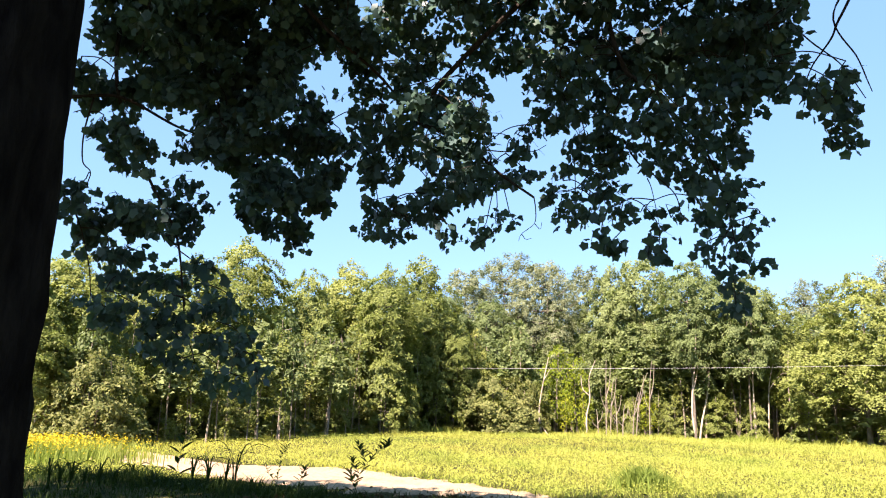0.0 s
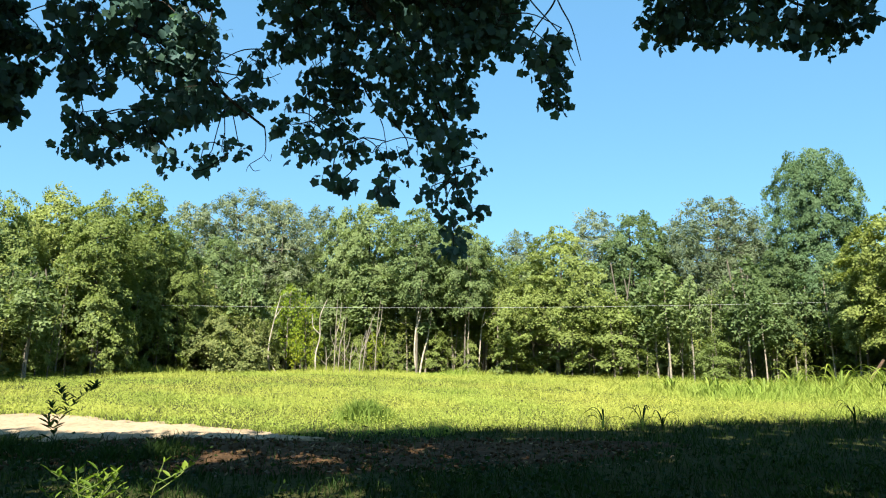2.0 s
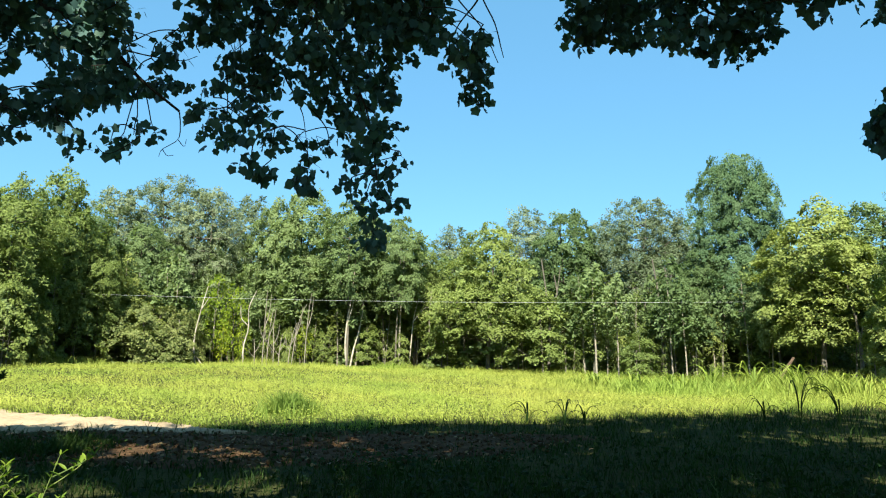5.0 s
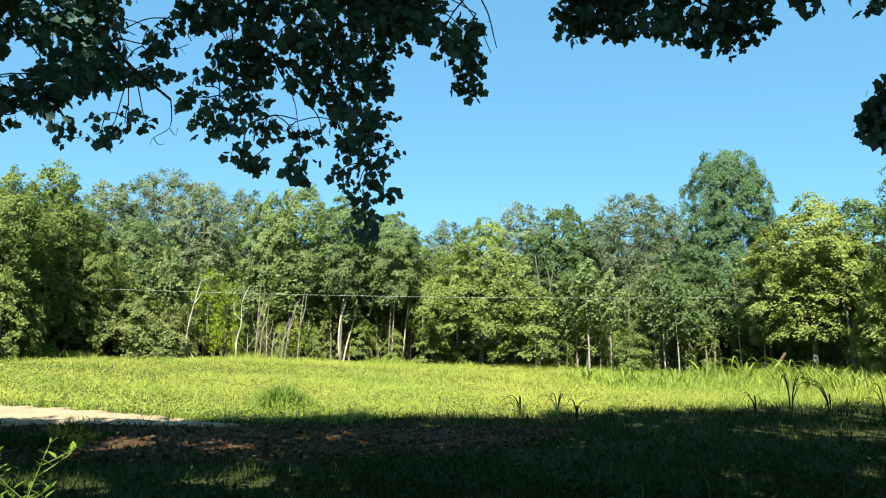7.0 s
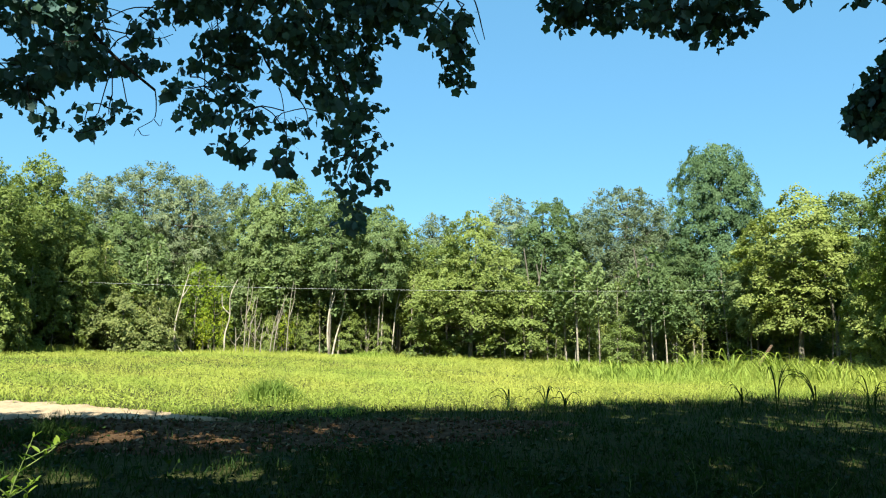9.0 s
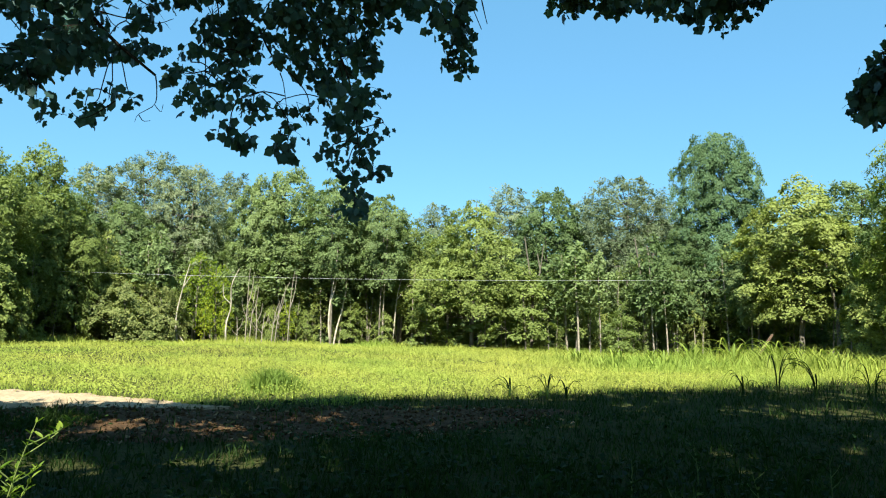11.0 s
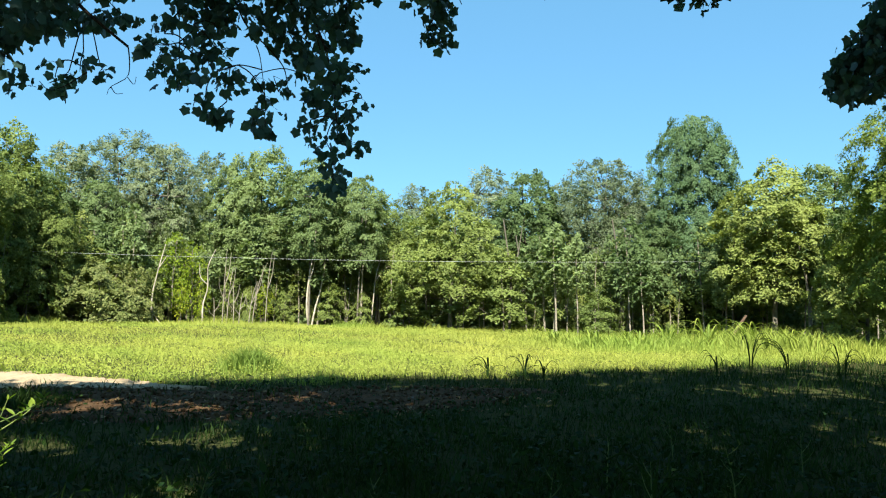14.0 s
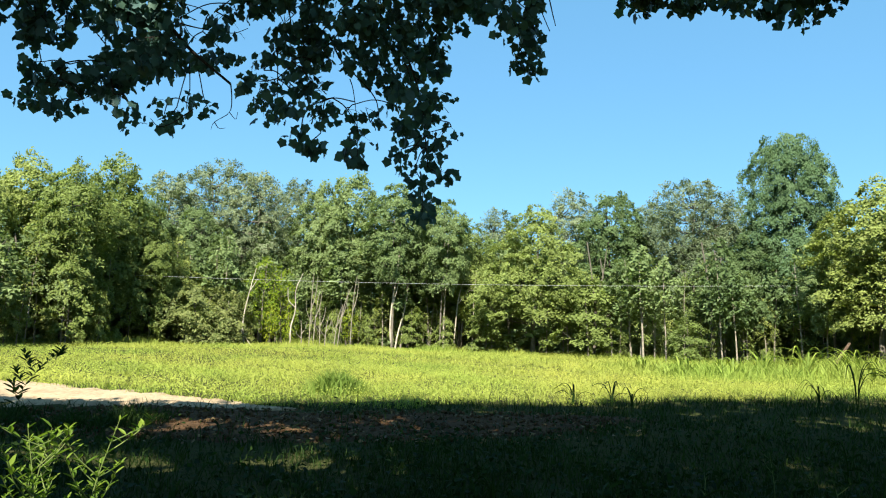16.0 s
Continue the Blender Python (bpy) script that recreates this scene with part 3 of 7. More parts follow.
kind_of_tree("sprig", name="forest_sapling", label="thin sapling with sparse bright leaves under the trees", category="tree", seed=39, height=4.0, base=0.5, width=0.95, profile=[0.6, 1.0, 0.9, 0.8, 0.5], clumps=20, per=50, leaf=0.125, flat=0.3, clump_size=0.55, leaves=BEECH, bark=POLE_BARK, trunk=0.03, limbs=8)
kind_of_tree("back_oak", name="oak_tree", label="green oak deep inside the wood", category="tree", seed=34, height=12.0, base=1.5, width=3.5, profile=ROUND, clumps=90, per=56, leaf=0.35, flat=0.48, clump_size=1.25, leaves=OAK, bark=DARK_BARK)
kind_of_tree("back_shrub", name="shrub", label="dark shrub in the shade of the wood", category="shrub", seed=35, height=3.2, base=0.3, width=2.2, profile=[0.9, 1.0, 0.9, 0.7, 0.3], clumps=45, per=56, leaf=0.2, flat=0.40, clump_size=0.8, leaves=OAK, bark=GREY_BARK, trunk=0.05, stems=3, lean=0.12)


def plant(key, x, y, height, broad=1.0, turn=None):
    """A tree of that kind at x, y, of that height."""
    first, tall, _ = KINDS[key]
    s = height / tall
    turn = (x * 57.0 + y * 31.0) % 360 if turn is None else turn
    place = pose(x, y, float(ground_height(x, y)), 0, 0, turn)
    if KINDS[key][2]:
        ob = copy_thing(first, place)
    else:
        KINDS[key] = (first, tall, True)
        ob = first
        ob.matrix_basis = place
    ob.scale = (s * broad, s * broad, s)
    return ob


def plant_at(key, azimuth, distance, rise, broad=1.0):
    """By bearing from the eye (degrees right of ahead), distance and the angle to which the top rises."""
    a = radians(azimuth)
    return plant(key, distance * math.sin(a), distance * math.cos(a), 1.6 + distance * math.tan(radians(rise)), broad)


# the wood's edge, from west to east
plant_at("beech", -41.0, 31, 10.8, 1.0)
plant_at("beech_slim", -37.5, 33, 10.2, 1.25)
plant_at("beech", -33.4, 36, 10.0, 0.9)
plant_at("beech_slim", -29.5, 38, 10.6, 1.3)
plant_at("beech_slim", -25.6, 42, 12.2, 1.0)
plant_at("beech", -20.8, 45, 11.2, 0.85)
plant_at("beech_slim", -17.6, 49, 10.8, 1.0)
plant_at("beech_slim", -14.7, 45.0, 10.6, 1.0)
plant_at("beech_slim", -11.8, 49.5, 11.5, 0.9)
plant_at("oak", -15.0, 53, 9.6, 0.8)
plant_at("aspen_slim", -8.4, 60, 10.9, 1.3)
plant_at("oak", -9.6, 55, 8.8, 1.0)
plant_at("beech_slim", -9.0, 49.4, 6.6, 0.95)
plant_at("beech", -7.2, 51.5, 5.4, 1.15)
plant_at("aspen", -4.6, 60, 12.2, 1.1)
plant_at("aspen", -2.0, 58, 11.7, 0.95)
plant_at("oak", -6.2, 56, 8.6, 0.95)
plant_at("aspen_slim", 1.3, 63, 11.3, 1.1)
plant_at("oak", 3.4, 57, 11.2, 0.8)
plant_at("oak", 5.6, 55.5, 12.0, 0.95)
plant_at("oak_high", 9.1, 52.8, 11.5, 0.9)
plant_at("oak", 10.6, 60, 10.2, 0.9)
plant_at("oak_high", 12.9, 52.6, 10.4, 0.85)
plant_at("beech_slim", 14.4, 56, 8.8, 1.0)
plant_at("aspen_slim", 17.2, 68, 9.7, 1.2)
plant_at("beech", 20.2, 52, 10.8, 1.12)
plant_at("aspen_slim", 22.8, 63, 11.3, 1.1)
plant_at("oak", 26.3, 59, 11.0, 1.0)
plant_at("aspen_slim", 29.4, 61, 10.3, 1.2)
plant_at("aspen", 32.2, 57, 12.0, 1.15)
plant_at("aspen", 34.2, 58, 10.4, 0.9)
plant_at("poplar", 38.9, 50, 14.4, 0.76)
plant_at("oak_wide", 36.4, 49, 8.6, 0.9)
plant_at("beech_slim", 44.2, 44, 10.9, 1.25)
plant_at("oak", 47.6, 46, 10.6, 1.2)
plant_at("oak", 41.6, 45.5, 7.4, 1.0)
plant_at("field_oak", 54.8, 38, 16.2, 0.95)
plant_at("oak", 60.5, 34, 13.0, 1.2)
plant_at("beech", 50.0, 40, 8.2, 1.0)
# bushes and young trees in front of them
plant_at("shrub", -5.6, 50.2, 2.8, 1.15)
plant_at("shrub", -3.4, 50.6, 2.2, 0.75)
plant_at("lime", -1.0, 52.0, 5.3, 0.8)
plant_at("lime", 0.5, 52.3, 4.6, 0.75)
plant_at("lime", 1.1, 52.0, 2.2, 0.7)
plant_at("lime", -0.3, 51.8, 1.9, 0.8)
plant_at("sapling_tree", -12.3, 44.5, 2.1, 0.6)
plant_at("sapling_tree", -14.4, 43.8, 4.8, 0.95)
plant_at("sapling_tree", -13.2, 45.5, 5.2, 0.8)
plant_at("sapling_tree", -10.4, 48.6, 4.6, 0.8)
plant_at("sapling_tree", -24.8, 39.5, 2.6, 1.1)
plant_at("sapling_tree", 4.5, 52.6, 1.5, 0.9)
plant_at("lime", 5.7, 53.0, 1.7, 0.9)
plant_at("sapling_tree", 7.2, 53.2, 1.2, 0.9)
plant_at("sapling_tree", 10.7, 53.4, 1.9, 1.1)
plant_at("sapling_tree", 13.3, 52.8, 1.3, 0.9)
plant_at("sapling_tree", 16.5, 52, 3.0, 1.2)
plant_at("sapling_tree", 24.5, 50, 4.6, 1.3)
plant_at("sapling_tree", 31.8, 47, 1.8, 1.35)
plant_at("sapling_tree", 48.6, 40, 3.0, 1.2)
plant_at("shrub", -35.5, 30, 3.4, 0.9)
plant_at("sapling_tree", -33.6, 31, 3.6, 1.0)
plant_at("shrub", -28.0, 37, 1.9, 1.2)
plant_at("shrub", -22.0, 42, 1.5, 1.2)
plant_at("shrub", -17.0, 46, 1.6, 1.2)


def build_deep_wood():
    """Thin trees and a second row that darken the wood behind its edge."""
    g = np.random.default_rng(5)
    for k in range(120):
        a = -43 + 104 * (k + g.random()) / 120
        edge = wood_edge(60 * math.sin(radians(a)))
        d = edge / max(math.cos(radians(a)), 0.5) + 0.3 + 13 * g.random() ** 1.6
        plant_at("pole", a, d, 4.0 + 3.4 * g.random(), 0.8 + 0.6 * g.random())
    for k in range(40):
        a = -42 + 100 * (k + 0.6 * g.random()) / 40
        edge = wood_edge(60 * math.sin(radians(a)))
        d = edge / max(math.cos(radians(a)), 0.5) + 7 + 14 * g.random()
        plant_at("back_oak", a, d, 6.6 + 2.0 * g.random(), 1.1)


build_deep_wood()


def build_edge_growth():
    """Thin lit poles and sparse young trees standing in the wood's first metres."""
    g = np.random.default_rng(44)
    for k in range(95):
        a = -40 + 98 * (k + g.random()) / 95
        d = wood_edge(58 * math.sin(radians(a))) / max(math.cos(radians(a)), 0.5) + 0.2 + 4.5 * g.random() ** 1.4
        plant_at("edge_pole", a, d, 3.0 + 4.0 * g.random(), 0.8 + 0.5 * g.random())
    for k in range(80):
        a = -36 + 92 * (k + g.random()) / 80
        d = wood_edge(58 * math.sin(radians(a))) / max(math.cos(radians(a)), 0.5) + 0.1 + 4.0 * g.random()
        plant_at("sprig" if g.random() < 0.7 else "sapling_tree", a, d, -0.9 + 3.6 * g.random() ** 1.5, 0.6 + 0.6 * g.random())


build_edge_growth()


def build_understory():
    """Young growth in the shade behind the edge, and the far side of the wood."""
    g = np.random.default_rng(6)
    for k in range(58):
        a = -44 + 106 * (k + g.random()) / 58
        edge = wood_edge(58 * math.sin(radians(a)))
        d = edge / max(math.cos(radians(a)), 0.5) + 5.0 + 15 * g.random()
        plant_at("back_shrub", a, d, 1.2 + 2.4 * g.random(), 1.3 + 0.6 * g.random())
    n = 3200
    x = -150 + 330 * g.random(n)
    y = 92 + 10 * g.random(n) - 0.0022 * (x - 10) ** 2
    z = 0.4 + 11.0 * g.random(n) ** 1.2
    v, f = crown_leaves(g, np.stack([x, y, z], -1), 1.5 * (0.6 + 0.8 * g.random(n)), 22, 0.62, 0.6)
    tagged(mesh_object("distant_wood", v, f, OAK), "dense green wood closing the view behind the trees", "wood", kind="stuff")


build_understory()


# ---- pale stems at the wood's edge ----
def bare_stem(x, y, lines, label, bark=PALE_BARK, group="pale bare stems"):
    """A leafless tree of one or more stems; lines: (points, thickness)."""
    tree = thing("bare_tree", (x, y, float(ground_height(x, y))), label, "bare tree", group)
    for points, thick in lines:
        v, f = tube(smooth_line(points, 12), thick, thick * 0.35, 7, 1.0, 0.06, int(x * 10) % 97)
        mesh_object("stem", v, f, bark, tree, smooth=True)
    return tree


bare_stem(8.45, 52.2, [([(0, 0, -0.2), (-0.25, 0, 1.6), (-0.15, 0, 3.6), (0.1, 0.1, 5.4), (0.3, 0.2, 8.0)], 0.10),
                      ([(0.12, 0, -0.2), (0.35, 0, 1.3), (0.75, 0.1, 2.9), (1.0, 0.3, 4.4), (1.0, 0.4, 6.2)], 0.085),
                      ([(-0.18, 0, 3.2), (0.1, 0, 4.2), (0.25, 0, 5.2)], 0.07)], "pale forked trunk leaning apart from one foot")
bare_stem(12.1, 51.6, [([(0, 0, -0.2), (-0.05, 0, 2.0), (0.0, 0, 4.5), (0.15, 0.1, 8.5)], 0.085),
                       ([(-0.02, 0, 4.0), (-0.7, 0.1, 5.6), (-1.0, 0.2, 7.0)], 0.05)], "straight pale trunk with one side branch")
bare_stem(12.75, 51.4, [([(0, 0, -0.2), (0.15, 0, 2.0), (0.3, 0, 3.9), (0.75, 0.1, 5.6)], 0.06),
                       ([(0.3, 0, 3.6), (0.9, 0, 4.4), (1.3, 0, 4.7)], 0.04)], "slender pale trunk beside a thicker one")
bare_stem(-1.95, 49.6, [([(0.1, 0, -0.2), (-0.1, 0, 1.6), (0.2, 0, 3.6), (0.55, 0.1, 5.2)], 0.065),
                       ([(0.6, -0.1, -0.1), (-0.1, 0, 0.9), (-0.9, 0, 2.2), (-1.1, 0, 2.9)], 0.045),
                       ([(0.25, 0, 3.7), (0.7, 0, 4.5)], 0.035)], "dead pale tree with crossing leaning stems")
bare_stem(0.6, 52.2, [([(0, 0, -0.2), (-0.3, 0, 1.8), (-0.9, 0, 3.2), (-1.5, 0.1, 5.0)], 0.06),
                      ([(-0.4, 0, 1.9), (-0.9, 0, 2.5)], 0.04)], "grey leaning trunk among lime-yellow leaves", GREY_BARK)
bare_stem(1.15, 51.0, [([(0, 0, -0.2), (-0.05, 0, 1.4), (0.2, 0, 2.6), (0.15, 0, 4.0), (0.6, 0, 5.2)], 0.06),
                      ([(0.15, 0, 2.8), (-0.3, 0, 3.3), (-0.4, 0, 4.2)], 0.04)], "crooked pale trunk with a broken fork")
for sx, sh, sl in ((1.85, 1.9, -0.1), (2.35, 5.2, 0.1), (2.65, 4.2, 0.35), (3.1, 3.0, -0.15), (4.1, 3.1, 0.5), (4.3, 4.4, 0.9), (5.2, 5.2, 0.3), (3.4, 2.2, 0.2)):
    bare_stem(sx, 50.6 + 0.4 * math.sin(sx * 5), [([(0, 0, -0.2), (0.2 * sl, 0, 0.4 * sh), (0.5 * sl, 0, 0.75 * sh), (sl, 0.05, sh)], 0.036),
                                                  ([(0.3 * sl, 0, 0.5 * sh), (0.3 * sl + 0.25, 0, 0.7 * sh), (0.3 * sl + 0.35, 0, 0.95 * sh)], 0.03),
                                                  ([(0.25 * sl, 0, 0.35 * sh), (0.25 * sl - 0.3, 0, 0.5 * sh), (0.25 * sl - 0.35, 0, 0.62 * sh)], 0.018)], "thin bare pale stem at the wood's edge", POLE_BARK)
for sa, sd, sh in ((24.9, 51, 8.0), (25.9, 52, 7.0), (33.4, 50, 8.0), (34.3, 50.5, 7.5), (35.4, 50, 6.0), (-17.5, 45, 6.0), (-15.0, 46, 6.5), (-24.0, 41, 5.5), (18.2, 52, 5.0), (46.5, 43, 6.0)):
    bare_stem(sd * math.sin(radians(sa)), sd * math.cos(radians(sa)), [([(0, 0, -0.2), (0.1, 0, 0.35 * sh), (-0.15, 0.1, 0.7 * sh), (-0.5, 0.2, sh)], 0.11),
              ([(0.05, 0, 0.45 * sh), (0.6, 0, 0.7 * sh), (0.9, 0, 0.95 * sh)], 0.06)], "grey trunk showing between the leaves", GREY_BARK, "grey trunks in the wood")
log = thing("fallen_log", (26.9, 30.2, 0.15), "brown broken log leaning at the wood's edge", "log")
v, f = tube(smooth_line([(-0.6, 0, -0.15), (0.1, 0.1, 0.7), (0.95, 0.3, 1.5)], 10), 0.11, 0.07, 8, 1.0, 0.08, 4)
mesh_object("stem", v, f, LOG_BARK, log, smooth=True)

# ---- overhead wire, tied to trees at both ends ----
wire_line = [(x, y, z - 0.25 * math.sin(math.pi * u)) for u, x, y, z in [(k / 40, -16 + 60 * k / 40, 47.8 - 20 * (k / 40) ** 2, 4.35 + 0.95 * k / 40) for k in range(41)]]
v, f = tube(wire_line, 0.006, 0.006, 6)
tagged(mesh_object("power_line", v, f, WIRE, smooth=True), "thin pale overhead wire strung along the wood", "wire")


# ---- the maples ----
MAPLE_OUTLINE = [(0, 0.0, 0), (0.30, -0.10, -0.05), (0.44, 0.10, -0.12), (0.40, 0.24, -0.08), (0.58, 0.46, -0.22), (0.32, 0.66, -0.12), (0, 0.95, -0.22)]
MAPLE_LEAF_SHAPE = MAPLE_OUTLINE + [(-x, y, z) for x, y, z in MAPLE_OUTLINE[1:-1]]
MAPLE_FACES = [[tuple(range(7))], [(0, 6, 11, 10, 9, 8, 7)]]


class Bough:
    """Collects twigs and leaves of one maple."""

    def __init__(self, seed):
        self.g = np.random.default_rng(seed)
        self.wood, self.place, self.along, self.face, self.size = [], [], [], [], []
        self.nodes = []

    def branch(self, points, r0, r1):
        """A bare length of branch that sprays may grow from."""
        line = smooth_line(points, 6 * len(points))
        self.wood.append(tube(line, r0, r1, 6, 1.0, 0.06, 5))
        self.nodes += list(line)

    def spray(self, points, reach, twigs, leaves, thick=0.0045):
        """A hanging branch along points with side twigs up to reach long, each with its leaves."""
        g = self.g
        line = smooth_line(points, 6 * len(points))
        if self.nodes:
            near = np.array(self.nodes)
            near = near[np.argmin(np.sum((near - line[0]) ** 2, axis=1) + 0.3 * (near[:, 2] < line[0][2]))]
            sag = 0.5 * (near + line[0]) + [0, 0, 0.12 * np.linalg.norm(near - line[0])]
            self.wood.append(tube(smooth_line([near, sag, line[0]], 8), thick, thick * 0.8, 5))
        self.nodes += list(line[::3])
        self.wood.append(tube(line, thick, 0.002, 4))
        n = len(line)
        for k in range(twigs):
            i = int(n * (0.10 + 0.90 * (k + g.random()) / twigs))
            i = min(i, n - 1)
            p = line[i]
            way = unit(g.normal(size=3) * [1, 1, 0.5] + [0, 0, -0.45])
            size = reach * (0.45 + 0.75 * g.random())
            end = p + way * size
            mid = 0.5 * (p + end) + [0, 0, 0.06 * size]
            side_line = smooth_line([p, mid, end + [0, 0, -0.15 * size]], 5)
            self.wood.append(tube(side_line[::2], 0.002, 0.001, 3))
            count = leaves + 2
            for j in range(count):
                u = 0.25 + 0.75 * (j + g.random()) / count
                q = side_line[min(int(u * 4), 3)] * (1 - (u * 4) % 1) + side_line[min(int(u * 4) + 1, 4)] * ((u * 4) % 1)
                out = unit(g.normal(size=3) * [1, 1, 0.5] + 0.5 * way + [0, 0, -0.5])
                stalk = q + out * (0.03 + 0.05 * g.random())
                self.place.append(stalk)
                self.along.append(unit(0.6 * out + [0, 0, -0.75] + 0.45 * g.normal(size=3)))
                self.face.append(unit(np.array([0, -0.4, 0.7]) + 0.9 * g.normal(size=3)))
                self.size.append(0.034 + 0.036 * g.random())

    def finish(self, tree, loose=0):
        v, f = joined([(v, np.vstack([f])) for v, f in self.wood])
        mesh_object("twig_mass", v, f, TWIG, tree, smooth=True)["kind"] = "stuff"
        c, a, n, s = (np.array(k) for k in (self.place, self.along, self.face, self.size))
        side, length, normal = unit(np.cross(a, n)), a, None
        normal = unit(np.cross(side, length))
        v, f = stamped(MAPLE_LEAF_SHAPE, MAPLE_FACES, c[loose:], side[loose:], length[loose:], normal[loose:], s[loose:])
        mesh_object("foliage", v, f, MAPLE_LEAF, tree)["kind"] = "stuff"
        shape = None
        for k in range(loose):
            m = Matrix(((*[float(t) for t in (side[k][0], length[k][0], normal[k][0])], 0), (*[float(t) for t in (side[k][1], length[k][1], normal[k][1])], 0),
                        (*[float(t) for t in (side[k][2], length[k][2], normal[k][2])], 0), (0, 0, 0, 1)))
            m = Matrix.Translation([float(t) for t in c[k]]) @ m @ Matrix.Diagonal((float(s[k]),) * 3 + (1,))
            if shape is None:
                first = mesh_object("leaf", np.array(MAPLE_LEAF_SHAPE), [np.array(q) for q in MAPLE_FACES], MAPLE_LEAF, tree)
                shape = first.data
            else:
                first = new("leaf", shape)
                first.parent = tree
            first.matrix_basis = m


def big_trunk(tree, x, y, radius, top, seed):
    """A ridged trunk with root flare, split into limbs above; the limbs' ends."""
    g = np.random.default_rng(seed)
    sides, rings = 40, 46
    z = np.linspace(-0.3, top, rings)
    ang = np.linspace(0, 2 * np.pi, sides, endpoint=False)
    v = []
    for k, h in enumerate(z):
        r = radius * (1.0 + 0.45 * math.exp(-max(h, 0) / 0.35) - 0.03 * h + 0.16 * max(0, (h - top + 1.0)) ** 2)
        ridge = 0.018 * np.sin(ang * 11 + 1.2 * np.sin(h * 1.7) + 0.5 * g.normal(size=sides)) + 0.007 * g.normal(size=sides)
        lump = 0.03 * np.sin(ang * 3 + h * 0.8) + 0.02 * np.sin(ang * 2 - h * 1.9)
        rr = r + ridge + lump * r * 3
        v += [(x + rr[i] * math.cos(ang[i]) + 0.02 * math.sin(h) - 0.024 * (h - 2.9), y + rr[i] * math.sin(ang[i]), h) for i in range(sides)]
    i, j = np.meshgrid(np.arange(rings - 1), np.arange(sides), indexing="ij")
    k = (j + 1) % sides
    f = np.stack([i * sides + j, i * sides + k, (i + 1) * sides + k, (i + 1) * sides + j], -1).reshape(-1, 4)
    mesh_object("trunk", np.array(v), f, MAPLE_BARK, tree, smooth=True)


def limb(tree, points, r0, r1, seed=0):
    v, f = tube(smooth_line(points, 16), r0, r1, 9, 0.8, 0.05, seed)
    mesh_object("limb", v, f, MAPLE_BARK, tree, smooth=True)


# ground spots meant to be sunlit; crown clumps that would shade them are removed
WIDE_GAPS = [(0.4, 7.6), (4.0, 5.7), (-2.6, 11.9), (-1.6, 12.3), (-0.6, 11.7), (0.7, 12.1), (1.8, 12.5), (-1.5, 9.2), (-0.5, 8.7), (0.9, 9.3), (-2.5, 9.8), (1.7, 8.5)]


def shade_crown(tree, centre, radii, clumps, per, seed, floor_rise=0.66, leaf=0.42):
    """The crown above, out of view: leaf clumps in an egg-shaped body that clears the view below it, clipped to shape
    its shade.
    """
    g = np.random.default_rng(seed)
    u = unit(g.normal(size=(clumps, 3))) * (g.random(clumps) ** 0.33)[:, None]
    c = np.array(centre) + u * np.array(radii)
    low = 2.0 + floor_rise * np.hypot(c[:, 0], c[:, 1])
    bearing = np.degrees(np.arctan2(c[:, 0], c[:, 1] + 1.5))
    c = c[(c[:, 2] - 0.9 > low) | (((bearing < -60) | (bearing > 66)) & (c[:, 2] > 3.2))]
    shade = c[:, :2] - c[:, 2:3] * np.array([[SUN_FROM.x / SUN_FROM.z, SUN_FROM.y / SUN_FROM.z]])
    # shade edge fitted to the camera's view; clumps shading beyond it are dropped
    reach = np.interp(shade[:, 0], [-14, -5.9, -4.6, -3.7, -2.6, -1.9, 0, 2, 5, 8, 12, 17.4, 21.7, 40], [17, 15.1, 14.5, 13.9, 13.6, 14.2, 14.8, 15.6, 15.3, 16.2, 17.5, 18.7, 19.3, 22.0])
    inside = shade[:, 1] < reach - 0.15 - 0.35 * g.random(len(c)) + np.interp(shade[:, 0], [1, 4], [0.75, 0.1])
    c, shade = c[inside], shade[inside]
    # gaps cut in the crown so that sun flecks land here
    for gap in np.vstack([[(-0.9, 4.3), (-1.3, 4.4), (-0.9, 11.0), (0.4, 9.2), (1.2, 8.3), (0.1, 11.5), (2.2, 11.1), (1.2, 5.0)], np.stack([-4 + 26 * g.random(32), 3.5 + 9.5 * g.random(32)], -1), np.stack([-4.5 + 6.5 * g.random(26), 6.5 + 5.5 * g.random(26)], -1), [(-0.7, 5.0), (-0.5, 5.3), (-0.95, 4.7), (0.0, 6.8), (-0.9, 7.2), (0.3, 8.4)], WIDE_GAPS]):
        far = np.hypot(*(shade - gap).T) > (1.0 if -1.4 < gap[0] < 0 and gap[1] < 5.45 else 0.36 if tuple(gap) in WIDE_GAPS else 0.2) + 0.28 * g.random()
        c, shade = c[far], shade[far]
    v, f = crown_leaves(g, c, 0.8 * (0.6 + 0.7 * g.random(len(c))), per, leaf, 0.5)
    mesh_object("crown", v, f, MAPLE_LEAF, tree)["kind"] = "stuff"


maple = thing("maple_tree", (0, 0, 0), "old maple with shade-darkened bark and hanging leafy boughs over the lawn", "tree", "maples along the lawn")
big_trunk(maple, -1.61, 1.17, 0.33, 4.3, 2)
for k, (ex, ey, ez) in enumerate([(0.4, 4.6, 5.0), (-3.4, 4.4, 5.4), (-5.0, 0.5, 6.5), (-1.6, -3.4, 7.0), (1.6, 1.0, 8.5), (2.8, 4.0, 5.6), (-1.4, 2.2, 10.0)]):
    limb(maple, [(-1.56, 1.17, 3.6), (-1.56 + 0.25 * (ex + 1.68), 1.17 + 0.25 * (ey - 1.1), 3.9 + 0.45 * (ez - 3.9)), (ex, ey, ez)], 0.16, 0.04, k)
